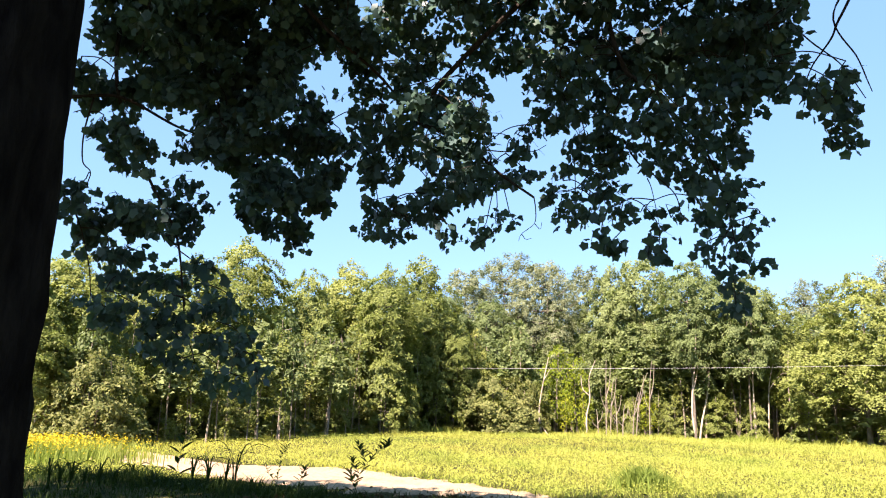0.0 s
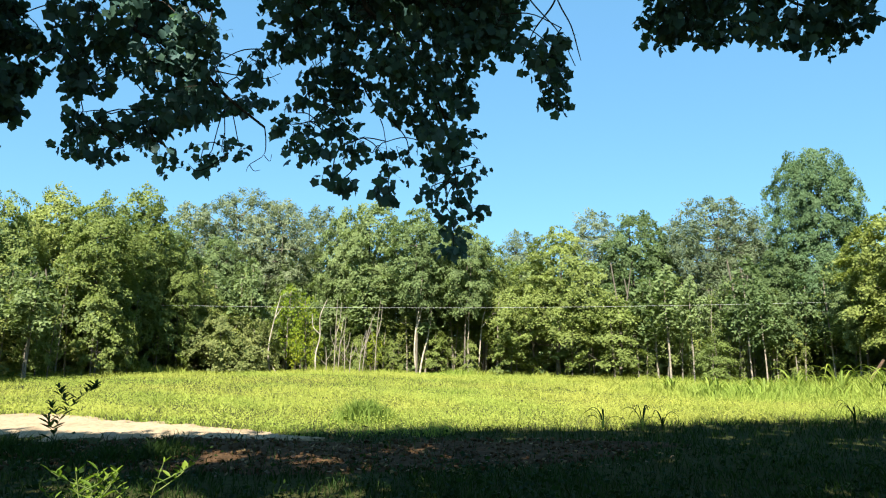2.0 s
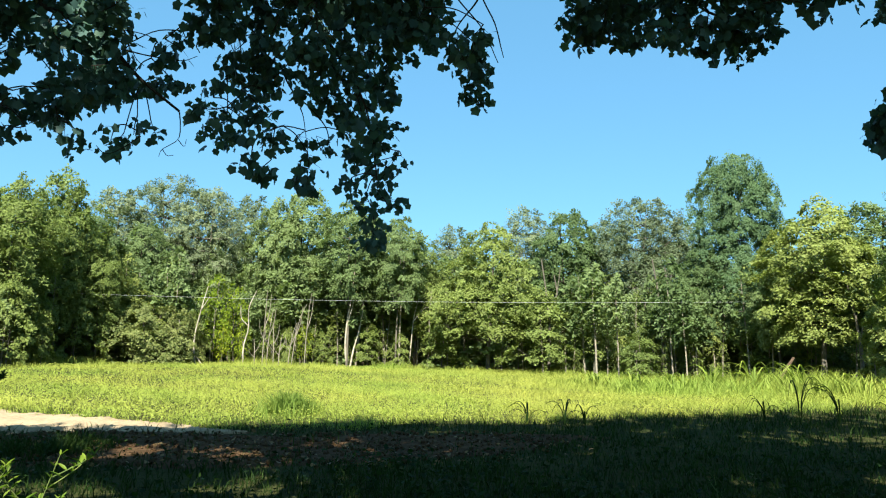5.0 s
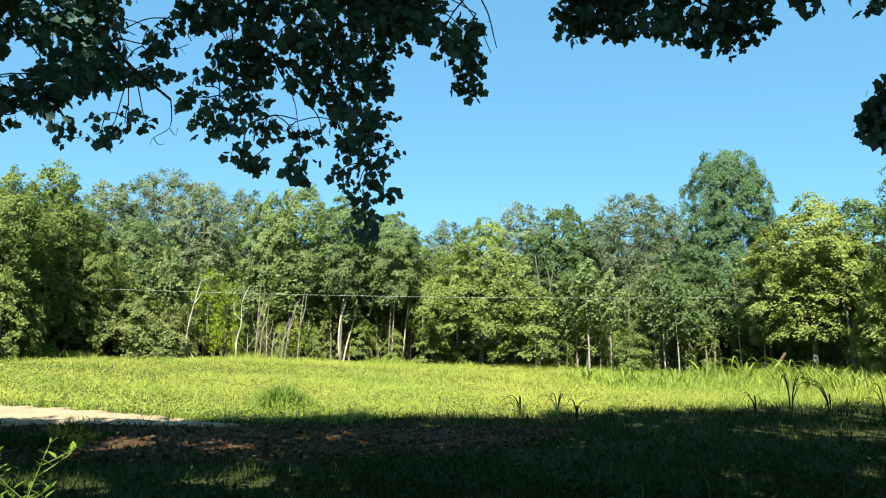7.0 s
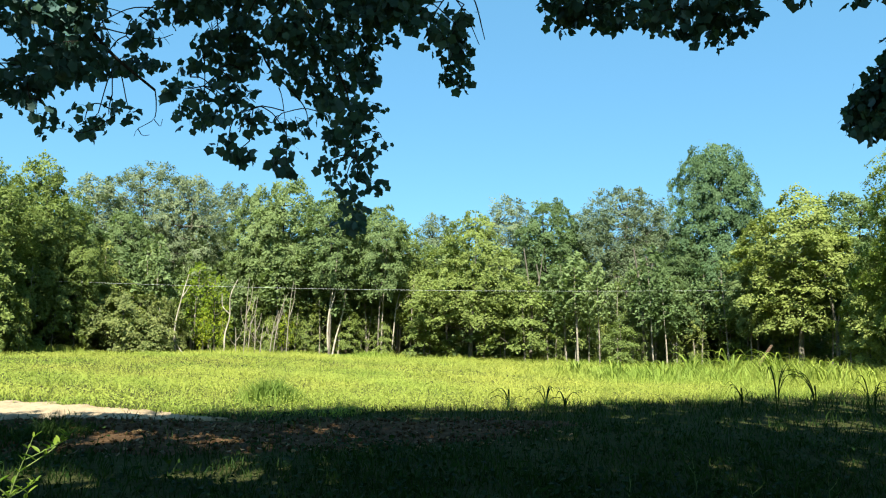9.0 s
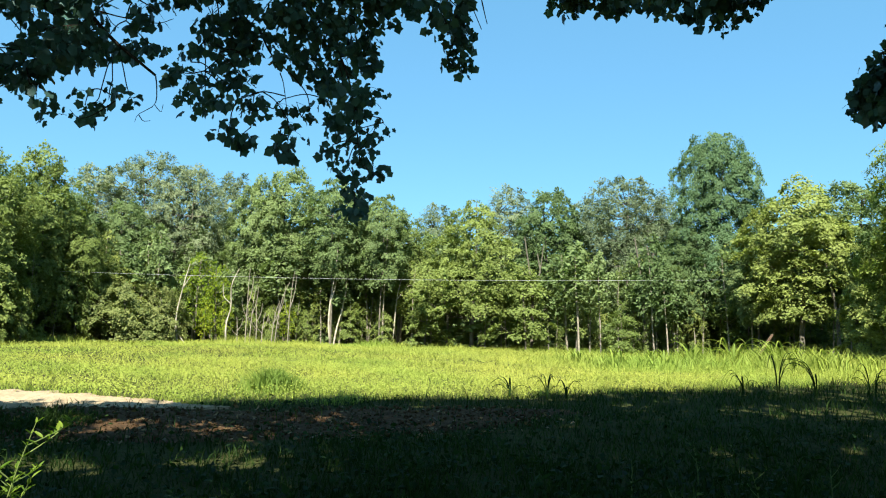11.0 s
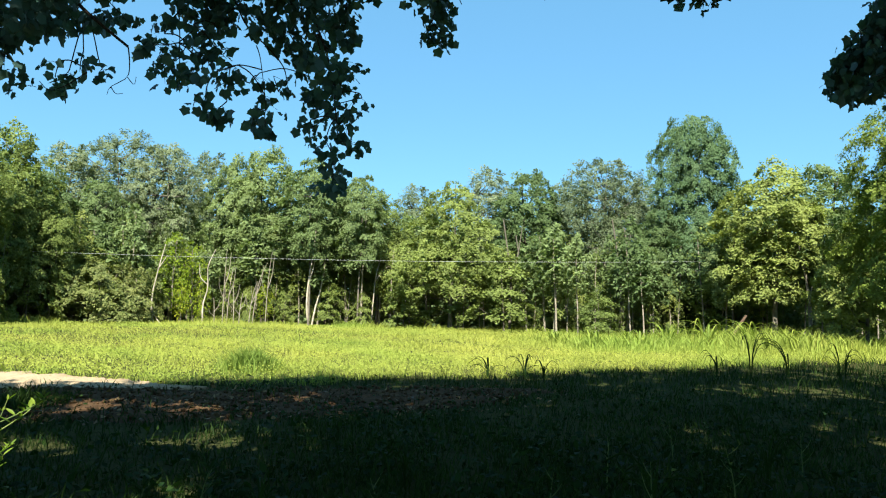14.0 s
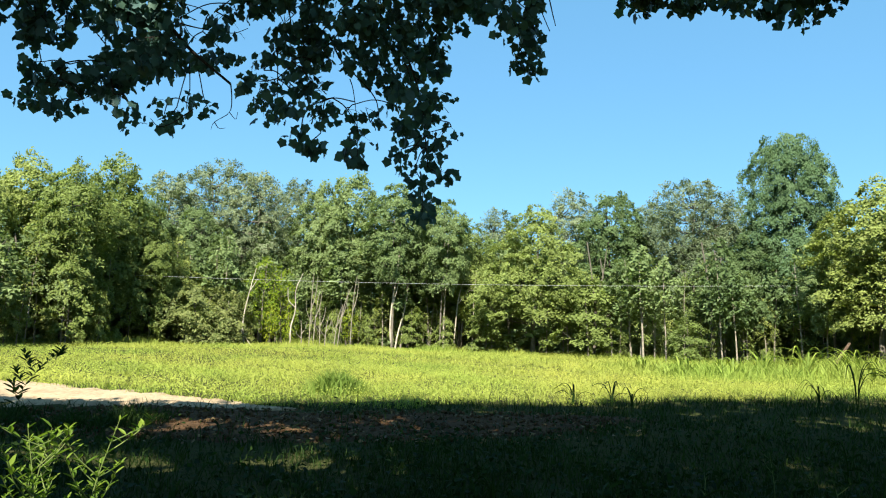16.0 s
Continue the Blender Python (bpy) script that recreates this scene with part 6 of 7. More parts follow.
bough.spray([(0.18, 4.77, 4.13), (0.26, 4.77, 4.15), (0.34, 4.77, 4.17), (0.42, 4.76, 4.20)], 0.09, 17, 4)
bough.spray([(1.34, 4.41, 4.66), (1.34, 4.37, 4.51)], 0.10, 13, 4)
bough.spray([(0.21, 4.50, 4.79), (0.29, 4.46, 4.81), (0.35, 4.41, 4.83)], 0.10, 17, 4)
bough.spray([(-2.36, 4.79, 3.58), (-2.31, 4.75, 3.43), (-2.27, 4.69, 3.27), (-2.25, 4.63, 3.12)], 0.10, 25, 4)
bough.spray([(-2.80, 4.80, 2.53), (-2.91, 4.74, 2.57), (-3.02, 4.69, 2.57), (-3.12, 4.63, 2.60)], 0.10, 16, 4)
bough.spray([(-3.18, 3.98, 4.31), (-3.20, 3.90, 4.19), (-3.21, 3.82, 4.07)], 0.10, 20, 4)
bough.spray([(-0.43, 4.20, 4.50), (-0.50, 4.27, 4.54), (-0.57, 4.34, 4.57), (-0.65, 4.41, 4.62)], 0.09, 15, 4)
bough.spray([(1.29, 4.17, 4.56), (1.23, 4.24, 4.64), (1.17, 4.31, 4.72), (1.11, 4.39, 4.78)], 0.09, 13, 4)
bough.spray([(1.01, 4.18, 4.37), (0.95, 4.16, 4.35), (0.88, 4.12, 4.37), (0.84, 4.06, 4.40)], 0.09, 18, 4)
bough.spray([(0.59, 4.85, 4.66), (0.51, 4.79, 4.56), (0.42, 4.70, 4.50), (0.34, 4.62, 4.42)], 0.10, 17, 4)
bough.spray([(-2.97, 3.58, 4.51), (-2.85, 3.55, 4.49), (-2.72, 3.54, 4.45), (-2.61, 3.52, 4.39)], 0.09, 25, 4)
bough.spray([(-2.73, 4.66, 1.93), (-2.82, 4.59, 1.97), (-2.90, 4.53, 2.02), (-2.98, 4.47, 2.06)], 0.09, 14, 4)
bough.spray([(-3.21, 4.10, 2.32), (-3.17, 4.15, 2.28), (-3.12, 4.19, 2.24), (-3.09, 4.23, 2.18)], 0.09, 14, 4)
bough.spray([(-3.16, 4.34, 2.71), (-3.12, 4.46, 2.69)], 0.09, 11, 4)
bough.spray([(-2.19, 4.24, 3.94), (-2.26, 4.25, 3.87), (-2.32, 4.27, 3.80), (-2.40, 4.27, 3.74)], 0.09, 24, 4)
bough.spray([(-1.17, 4.29, 4.73), (-1.11, 4.39, 4.71), (-1.02, 4.48, 4.71), (-0.91, 4.54, 4.74)], 0.09, 16, 4)
bough.spray([(-1.95, 4.67, 3.11), (-1.89, 4.69, 3.15)], 0.09, 17, 4)
bough.spray([(-0.23, 4.66, 4.53), (-0.21, 4.68, 4.46), (-0.19, 4.71, 4.40), (-0.16, 4.73, 4.33)], 0.10, 16, 4)
bough.spray([(-2.48, 4.52, 3.48), (-2.51, 4.56, 3.39)], 0.09, 19, 4)
bough.spray([(-0.92, 4.85, 4.43), (-0.84, 4.75, 4.46), (-0.78, 4.64, 4.49), (-0.71, 4.53, 4.52)], 0.10, 15, 4)
bough.spray([(-1.84, 3.99, 4.48), (-1.90, 3.95, 4.39), (-1.97, 3.90, 4.31), (-2.01, 3.88, 4.20)], 0.09, 31, 4)
bough.spray([(-2.07, 4.18, 4.84), (-2.13, 4.03, 4.81), (-2.20, 3.90, 4.75), (-2.27, 3.79, 4.66)], 0.10, 19, 4)
bough.spray([(-2.79, 4.71, 3.17), (-2.88, 4.70, 3.09), (-2.92, 4.73, 2.98), (-2.99, 4.73, 2.89)], 0.10, 21, 4)
bough.spray([(-3.24, 4.75, 2.42), (-3.25, 4.68, 2.50), (-3.24, 4.62, 2.58), (-3.26, 4.54, 2.63)], 0.10, 10, 4)
bough.spray([(-0.32, 4.54, 4.47), (-0.34, 4.65, 4.43), (-0.37, 4.76, 4.38), (-0.39, 4.87, 4.34)], 0.09, 13, 4)
bough.spray([(-0.13, 4.05, 4.58), (-0.24, 4.00, 4.56)], 0.09, 12, 4)
bough.spray([(0.48, 4.68, 4.92), (0.44, 4.75, 4.86), (0.40, 4.82, 4.79), (0.36, 4.89, 4.72)], 0.10, 15, 4)
bough.spray([(-2.66, 4.39, 3.82), (-2.67, 4.39, 3.69), (-2.66, 4.39, 3.55), (-2.60, 4.41, 3.43)], 0.10, 27, 4)
bough.spray([(-3.18, 4.30, 2.83), (-3.19, 4.29, 2.92), (-3.19, 4.27, 3.01), (-3.23, 4.23, 3.08)], 0.09, 16, 4)
bough.spray([(-2.76, 5.04, 1.95), (-2.79, 5.06, 1.84)], 0.10, 7, 4)
bough.spray([(-2.72, 4.42, 2.34), (-2.71, 4.39, 2.25), (-2.72, 4.33, 2.17), (-2.69, 4.30, 2.08)], 0.09, 10, 4)
bough.spray([(0.69, 4.58, 4.38), (0.69, 4.67, 4.33), (0.69, 4.76, 4.28), (0.71, 4.85, 4.22)], 0.09, 12, 4)
bough.spray([(0.81, 4.80, 4.15), (0.80, 4.75, 4.01)], 0.10, 9, 4)
bough.spray([(-2.51, 4.19, 4.31), (-2.38, 4.19, 4.27), (-2.25, 4.18, 4.24), (-2.15, 4.18, 4.16)], 0.10, 17, 4)
bough.spray([(-2.90, 3.74, 3.48), (-2.87, 3.83, 3.41), (-2.87, 3.91, 3.32), (-2.87, 3.98, 3.22)], 0.09, 22, 4)
bough.spray([(-2.62, 4.78, 2.23), (-2.51, 4.73, 2.20), (-2.41, 4.67, 2.15), (-2.31, 4.62, 2.12)], 0.10, 10, 4)
bough.spray([(-2.32, 3.92, 4.38), (-2.39, 3.89, 4.34), (-2.46, 3.84, 4.33), (-2.52, 3.80, 4.31)], 0.09, 18, 4)
bough.spray([(-1.46, 4.70, 4.01), (-1.57, 4.77, 4.04), (-1.68, 4.83, 4.08), (-1.79, 4.92, 4.07)], 0.10, 14, 4)
bough.spray([(-2.84, 3.72, 3.77), (-2.78, 3.78, 3.78), (-2.72, 3.84, 3.76), (-2.74, 3.89, 3.68)], 0.09, 20, 4)
bough.spray([(-2.62, 4.15, 3.68), (-2.53, 4.20, 3.69), (-2.45, 4.25, 3.68), (-2.35, 4.30, 3.69)], 0.09, 19, 4)
bough.spray([(0.98, 4.48, 4.04), (1.09, 4.53, 4.12), (1.21, 4.58, 4.21), (1.33, 4.62, 4.29)], 0.09, 15, 4)
bough.spray([(-3.14, 3.61, 3.77), (-3.20, 3.68, 3.72), (-3.25, 3.75, 3.67)], 0.09, 16, 4)
bough.spray([(-2.85, 4.27, 2.75), (-2.84, 4.14, 2.83), (-2.83, 4.01, 2.89), (-2.87, 3.87, 2.87)], 0.09, 12, 4)
bough.spray([(1.17, 4.84, 4.01), (1.11, 4.84, 4.01), (1.05, 4.84, 4.01), (0.99, 4.85, 3.98)], 0.10, 14, 4)
bough.spray([(-2.54, 4.10, 3.52), (-2.59, 4.08, 3.45), (-2.61, 4.08, 3.36), (-2.64, 4.08, 3.28)], 0.09, 14, 4)
bough.spray([(-0.95, 4.59, 4.43), (-1.01, 4.59, 4.35), (-1.08, 4.58, 4.27), (-1.17, 4.55, 4.24)], 0.10, 15, 4)
bough.spray([(-0.86, 4.36, 4.86), (-0.76, 4.32, 4.87)], 0.10, 8, 4)
bough.spray([(-2.77, 3.58, 3.94), (-2.69, 3.51, 3.95), (-2.61, 3.44, 3.96), (-2.54, 3.37, 3.97)], 0.09, 10, 4)
bough.spray([(-1.59, 4.13, 4.35), (-1.61, 4.19, 4.28), (-1.63, 4.25, 4.20), (-1.64, 4.31, 4.13)], 0.09, 17, 4)
bough.spray([(-2.57, 5.05, 1.85), (-2.57, 5.12, 1.79)], 0.10, 6, 4)
bough.spray([(-0.78, 4.27, 4.61), (-0.80, 4.24, 4.47), (-0.84, 4.20, 4.33), (-0.83, 4.17, 4.19)], 0.09, 12, 4)
bough.spray([(0.11, 4.38, 4.61), (0.03, 4.48, 4.64), (-0.03, 4.61, 4.64), (-0.12, 4.72, 4.66)], 0.09, 14, 4)
bough.spray([(-0.54, 4.03, 4.67), (-0.61, 4.07, 4.61), (-0.69, 4.10, 4.55), (-0.76, 4.14, 4.48)], 0.09, 9, 4)
bough.spray([(1.09, 4.18, 4.33), (1.14, 4.16, 4.22), (1.19, 4.13, 4.11)], 0.09, 11, 4)
bough.spray([(-2.94, 3.66, 4.59), (-2.99, 3.78, 4.56), (-3.02, 3.92, 4.53), (-3.01, 4.06, 4.53)], 0.10, 11, 4)
bough.spray([(-2.41, 4.06, 3.96), (-2.51, 4.07, 3.93), (-2.62, 4.09, 3.90), (-2.71, 4.11, 3.85)], 0.09, 9, 4)
bough.spray([(0.69, 4.54, 4.43), (0.64, 4.64, 4.45), (0.62, 4.74, 4.44), (0.59, 4.85, 4.43)], 0.09, 7, 4)
bough.spray([(-1.54, 4.48, 4.56), (-1.53, 4.64, 4.53), (-1.47, 4.79, 4.52), (-1.38, 4.92, 4.54)], 0.10, 13, 4)
bough.spray([(-3.10, 3.84, 3.47), (-3.09, 3.80, 3.39)], 0.09, 6, 4)
bough.spray([(0.04, 4.18, 4.35), (0.08, 4.28, 4.32), (0.14, 4.36, 4.30), (0.20, 4.45, 4.26)], 0.09, 9, 4)
bough.spray([(0.60, 4.51, 4.51), (0.68, 4.52, 4.60), (0.71, 4.53, 4.71), (0.73, 4.53, 4.83)], 0.09, 7, 4)
bough.spray([(-2.18, 4.67, 3.85), (-2.09, 4.64, 3.74), (-2.03, 4.60, 3.60), (-1.98, 4.56, 3.46)], 0.10, 15, 4)
bough.spray([(-2.70, 4.25, 2.65), (-2.58, 4.21, 2.58), (-2.46, 4.18, 2.54), (-2.34, 4.13, 2.50)], 0.09, 11, 4)
bough.spray([(0.28, 4.45, 3.93), (0.20, 4.53, 3.93)], 0.09, 8, 4)
bough.spray([(0.61, 4.61, 4.54), (0.68, 4.59, 4.41), (0.77, 4.54, 4.31), (0.87, 4.46, 4.25)], 0.10, 8, 4)
bough.spray([(-1.89, 4.97, 3.79), (-1.83, 5.06, 3.69)], 0.10, 16, 4)
bough.spray([(-2.02, 4.54, 4.67), (-2.15, 4.55, 4.65), (-2.28, 4.54, 4.68), (-2.41, 4.54, 4.68)], 0.10, 14, 4)
bough.spray([(-3.06, 3.34, 4.34), (-3.07, 3.38, 4.29), (-3.08, 3.42, 4.23)], 0.09, 12, 4)
bough.spray([(-2.86, 4.57, 3.20), (-2.89, 4.49, 3.27)], 0.10, 9, 4)
bough.spray([(0.51, 4.39, 4.82), (0.57, 4.34, 4.78)], 0.10, 6, 4)
bough.spray([(-3.09, 4.07, 2.35), (-2.98, 4.03, 2.33), (-2.87, 3.98, 2.28), (-2.76, 3.94, 2.24)], 0.09, 7, 4)
bough.spray([(-2.03, 4.37, 4.67), (-1.96, 4.35, 4.62), (-1.90, 4.34, 4.56), (-1.85, 4.33, 4.49)], 0.10, 7, 4)
bough.spray([(-0.29, 4.55, 4.76), (-0.19, 4.58, 4.69), (-0.07, 4.57, 4.66), (0.04, 4.58, 4.61)], 0.10, 9, 4)
bough.spray([(-2.39, 4.52, 1.86), (-2.29, 4.59, 1.83)], 0.09, 3, 4)
bough.spray([(1.36, 4.68, 3.92), (1.27, 4.65, 3.82)], 0.09, 9, 4)
bough.spray([(1.08, 4.34, 4.40), (1.03, 4.33, 4.29), (0.96, 4.32, 4.19), (0.85, 4.30, 4.13)], 0.09, 7, 4)
bough.spray([(-1.87, 4.33, 4.17), (-1.95, 4.25, 4.08), (-2.02, 4.15, 4.03), (-2.09, 4.04, 3.98)], 0.09, 10, 4)
bough.spray([(0.33, 4.81, 4.62), (0.28, 4.91, 4.55), (0.20, 5.00, 4.51), (0.12, 5.09, 4.46)], 0.10, 5, 4)
bough.spray([(-3.37, 4.41, 2.86), (-3.42, 4.37, 2.82), (-3.47, 4.34, 2.76)], 0.10, 8, 4)
bough.spray([(-2.61, 4.20, 4.58), (-2.57, 4.27, 4.60), (-2.53, 4.34, 4.62), (-2.49, 4.41, 4.64)], 0.10, 6, 4)
bough.spray([(-2.40, 5.06, 3.19), (-2.36, 4.96, 3.24), (-2.34, 4.85, 3.28), (-2.30, 4.74, 3.32)], 0.10, 6, 4)
bough.spray([(-1.43, 4.54, 4.11), (-1.35, 4.50, 4.09), (-1.27, 4.48, 4.04), (-1.20, 4.45, 3.99)], 0.09, 7, 4)
bough.spray([(-2.47, 4.20, 3.97), (-2.54, 4.16, 3.97), (-2.61, 4.13, 3.95), (-2.66, 4.08, 3.98)], 0.09, 7, 4)
bough.spray([(-2.27, 4.58, 1.99), (-2.20, 4.50, 1.87)], 0.09, 5, 4)
bough.spray([(-2.69, 4.78, 3.59), (-2.65, 4.88, 3.49), (-2.62, 4.96, 3.38), (-2.67, 5.02, 3.25)], 0.10, 14, 4)
bough.spray([(0.94, 4.36, 4.76), (0.93, 4.31, 4.62), (0.95, 4.25, 4.49), (0.95, 4.19, 4.35)], 0.10, 7, 4)
bough.spray([(-2.60, 5.10, 2.34), (-2.69, 5.11, 2.39), (-2.79, 5.11, 2.42), (-2.88, 5.12, 2.47)], 0.10, 5, 4)
bough.spray([(-0.52, 4.15, 4.68), (-0.55, 4.06, 4.69)], 0.09, 3, 4)
bough.spray([(-2.78, 3.92, 4.42), (-2.72, 3.91, 4.30), (-2.64, 3.89, 4.19), (-2.57, 3.88, 4.08)], 0.10, 8, 4)
bough.spray([(4.16, 2.97, 3.46), (4.15, 2.95, 3.33), (4.14, 2.93, 3.21), (4.11, 2.92, 3.08)], 0.09, 60, 4)
bough.spray([(4.44, 3.05, 3.63), (4.49, 3.06, 3.54), (4.55, 3.07, 3.45), (4.59, 3.09, 3.35)], 0.10, 54, 4)
bough.spray([(4.08, 3.22, 3.33), (4.13, 3.22, 3.45), (4.19, 3.21, 3.57), (4.25, 3.20, 3.67)], 0.09, 59, 4)
bough.spray([(4.32, 2.77, 3.44), (4.37, 2.84, 3.37), (4.46, 2.89, 3.28), (4.52, 2.95, 3.20)], 0.09, 55, 4)
bough.spray([(4.02, 3.34, 3.39), (4.09, 3.41, 3.31), (4.12, 3.52, 3.24), (4.13, 3.63, 3.18)], 0.09, 56, 4)
bough.spray([(4.17, 3.04, 3.11), (4.19, 3.17, 3.19), (4.22, 3.32, 3.22), (4.24, 3.47, 3.27)], 0.09, 49, 4)
bough.spray([(4.26, 2.90, 3.17), (4.33, 2.90, 3.07)], 0.09, 21, 4)
bough.spray([(4.43, 3.32, 3.61), (4.45, 3.31, 3.53), (4.47, 3.30, 3.44), (4.48, 3.31, 3.36)], 0.10, 30, 4)
bough.spray([(4.10, 2.86, 3.52), (4.09, 2.95, 3.54), (4.07, 3.04, 3.57), (4.05, 3.12, 3.61)], 0.09, 26, 4)
bough.spray([(4.09, 3.33, 3.10), (4.07, 3.24, 3.12), (4.02, 3.18, 3.18), (3.94, 3.14, 3.23)], 0.09, 20, 4)
bough.spray([(4.37, 2.81, 3.07), (4.26, 2.84, 3.03), (4.14, 2.86, 3.03), (4.03, 2.88, 3.01)], 0.09, 22, 4)
bough.spray([(4.18, 2.81, 3.56), (4.28, 2.78, 3.58), (4.38, 2.79, 3.53)], 0.09, 26, 4)
bough.spray([(4.13, 3.01, 3.35), (4.04, 3.00, 3.28), (3.97, 2.97, 3.19), (3.89, 2.96, 3.10)], 0.09, 8, 4)
bough.spray([(4.62, 3.05, 3.64), (4.65, 3.09, 3.77)], 0.10, 8, 4)
bough.spray([(4.15, 3.52, 3.38), (4.10, 3.46, 3.24), (4.04, 3.41, 3.10)], 0.10, 10, 4)
bough.spray([(4.27, 3.27, 3.41), (4.38, 3.34, 3.33), (4.51, 3.39, 3.24)], 0.10, 7, 4)
bough.spray([(3.95, 3.12, 3.02), (3.92, 3.17, 2.99), (3.89, 3.23, 2.97)], 0.09, 15, 4)
bough.spray([(4.38, 3.42, 3.80), (4.44, 3.50, 3.75), (4.49, 3.60, 3.71), (4.54, 3.69, 3.65)], 0.10, 15, 4)
bough.spray([(4.39, 3.17, 3.70), (4.54, 3.18, 3.70), (4.68, 3.18, 3.72), (4.82, 3.18, 3.74)], 0.10, 4, 4)
bough.spray([(4.43, 3.23, 3.58), (4.47, 3.27, 3.67), (4.52, 3.30, 3.77), (4.55, 3.35, 3.87)], 0.10, 7, 4)
bough.spray([(4.01, 3.04, 3.26), (3.95, 3.01, 3.15), (3.90, 2.97, 3.05)], 0.09, 2, 4)
bough.spray([(4.25, 3.50, 3.20), (4.19, 3.53, 3.15), (4.13, 3.55, 3.09)], 0.10, 4, 4)
bough.spray([(4.41, 3.18, 3.77), (4.43, 3.10, 3.65), (4.42, 3.08, 3.51), (4.39, 3.07, 3.38)], 0.10, 2, 4)
bough.finish(maple, 300)
# the leafless twig end
dead = [tube(smooth_line([(-0.36, 4.72, 3.11), (-0.35, 4.75, 3.03), (-0.36, 4.78, 2.94), (-0.45, 4.79, 2.87), (-0.47, 4.80, 2.82)], 12), 0.0045, 0.0015, 5),
        tube(smooth_line([(-0.36, 4.78, 2.94), (-0.32, 4.79, 2.90), (-0.31, 4.79, 2.95)], 6), 0.003, 0.0015, 4),
        tube(smooth_line([(-0.45, 4.79, 2.87), (-0.42, 4.79, 2.83), (-0.38, 4.80, 2.84)], 6), 0.003, 0.0015, 4)]
for v, f in dead:
    mesh_object("twig", v, f, TWIG, maple, "thin leafless twig", smooth=True)


def unseen_maple(x, y, centre, radii, seed):
    tree = thing("maple_tree", (0, 0, 0), "large leafy maple, out of view, added to shade the lawn", "tree", "maples along the lawn")
    big_trunk(tree, x, y, 0.34, 4.2, seed)
    for k in range(6):
        a = k * 1.05 + seed
        limb(tree, [(x, y, 3.6), (x + 0.8 * math.cos(a), y + 0.8 * math.sin(a), 5.2), (x + 3.0 * math.cos(a), y + 3.0 * math.sin(a), 8.0 + (k % 3))], 0.15, 0.04, k)
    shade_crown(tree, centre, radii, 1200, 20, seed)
    return tree


# maples out of view, added and sized to cast the lawn's shade
unseen_maple(9.0, -4.5, (6.9, 2.4, 9.8), (8.1, 7.3, 5.2), 51)
unseen_maple(19.5, -2.0, (18.4, 4.6, 9.8), (7.4, 5.5, 5.2), 52)
unseen_maple(31.0, -2.0, (29.8, 3.4, 9.8), (7.4, 5.5, 5.2), 53)


# ---- single weeds and grasses ----
WEED_SHAPE = [(0, 0, 0), (0.11, 0.22, 0.03), (0.145, 0.45, 0.03), (0.085, 0.78, -0.03), (0, 1, -0.14), (-0.085, 0.78, -0.03), (-0.145, 0.45, 0.03), (-0.11, 0.22, 0.03)]
WEED_FACES = [[(0, 1, 2, 3, 4)], [(0, 4, 5, 6, 7)]]


def weed(x, y, height, lean, pairs, leaf, label, seed, first=0.35, sprigs=0, mat=WEED_LEAF):
    """An upright weed: a stem with leaves in turn up its length and side sprigs."""
    g = np.random.default_rng(seed)
    plant_ob = thing("weed", (x, y, float(ground_height(x, y)) - 0.03), label, "weed", "weeds by the lawn")
    main = smooth_line([(0, 0, 0), (0.15 * lean, 0, 0.4 * height), (0.5 * lean, 0.02, 0.72 * height), (lean, 0.03, height)], 16)
    stems = [main]
    for k in range(sprigs):
        i = int(16 * (first + (0.9 - first) * (k + 0.5) / sprigs))
        a = g.random() * 6.28
        s = (0.16 + 0.12 * g.random()) * height
        stems.append(smooth_line([main[i], main[i] + [0.5 * s * math.cos(a), 0.5 * s * math.sin(a), min(0.5 * s, 0.5 * (height - main[i][2]) + 0.01)], main[i] + [0.8 * s * math.cos(a), 0.8 * s * math.sin(a), min(s, 0.9 * (height - main[i][2]) + 0.02)]], 8))
    for k, line in enumerate(stems):
        v, f = tube(line, 0.007 if k == 0 else 0.004, 0.002, 5)
        stem = mesh_object("stem", v, f, STEM, plant_ob, smooth=True)
        m = pairs if k == 0 else max(3, pairs // 2)
        for j in range(m):
            u = (first if k == 0 else 0.25) + (1 - (first if k == 0 else 0.25)) * (j + 0.6) / m
            p = line[min(int(u * len(line)), len(line) - 1)]
            a = 2.4 * j + g.random()
            out = unit(np.array([[math.cos(a), math.sin(a), 0.55 + 0.5 * u]]))
            side, length, normal = frames_from(out, g, np.array([0, 0, 2.0]), 0.3)
            size = leaf * (0.75 + 0.5 * g.random()) * (1.1 - 0.45 * u)
            v, f = stamped(WEED_SHAPE, WEED_FACES, np.array([p]), side, length, normal, np.array([size]))
            mesh_object("leaf", v, f, mat, stem)
    return plant_ob


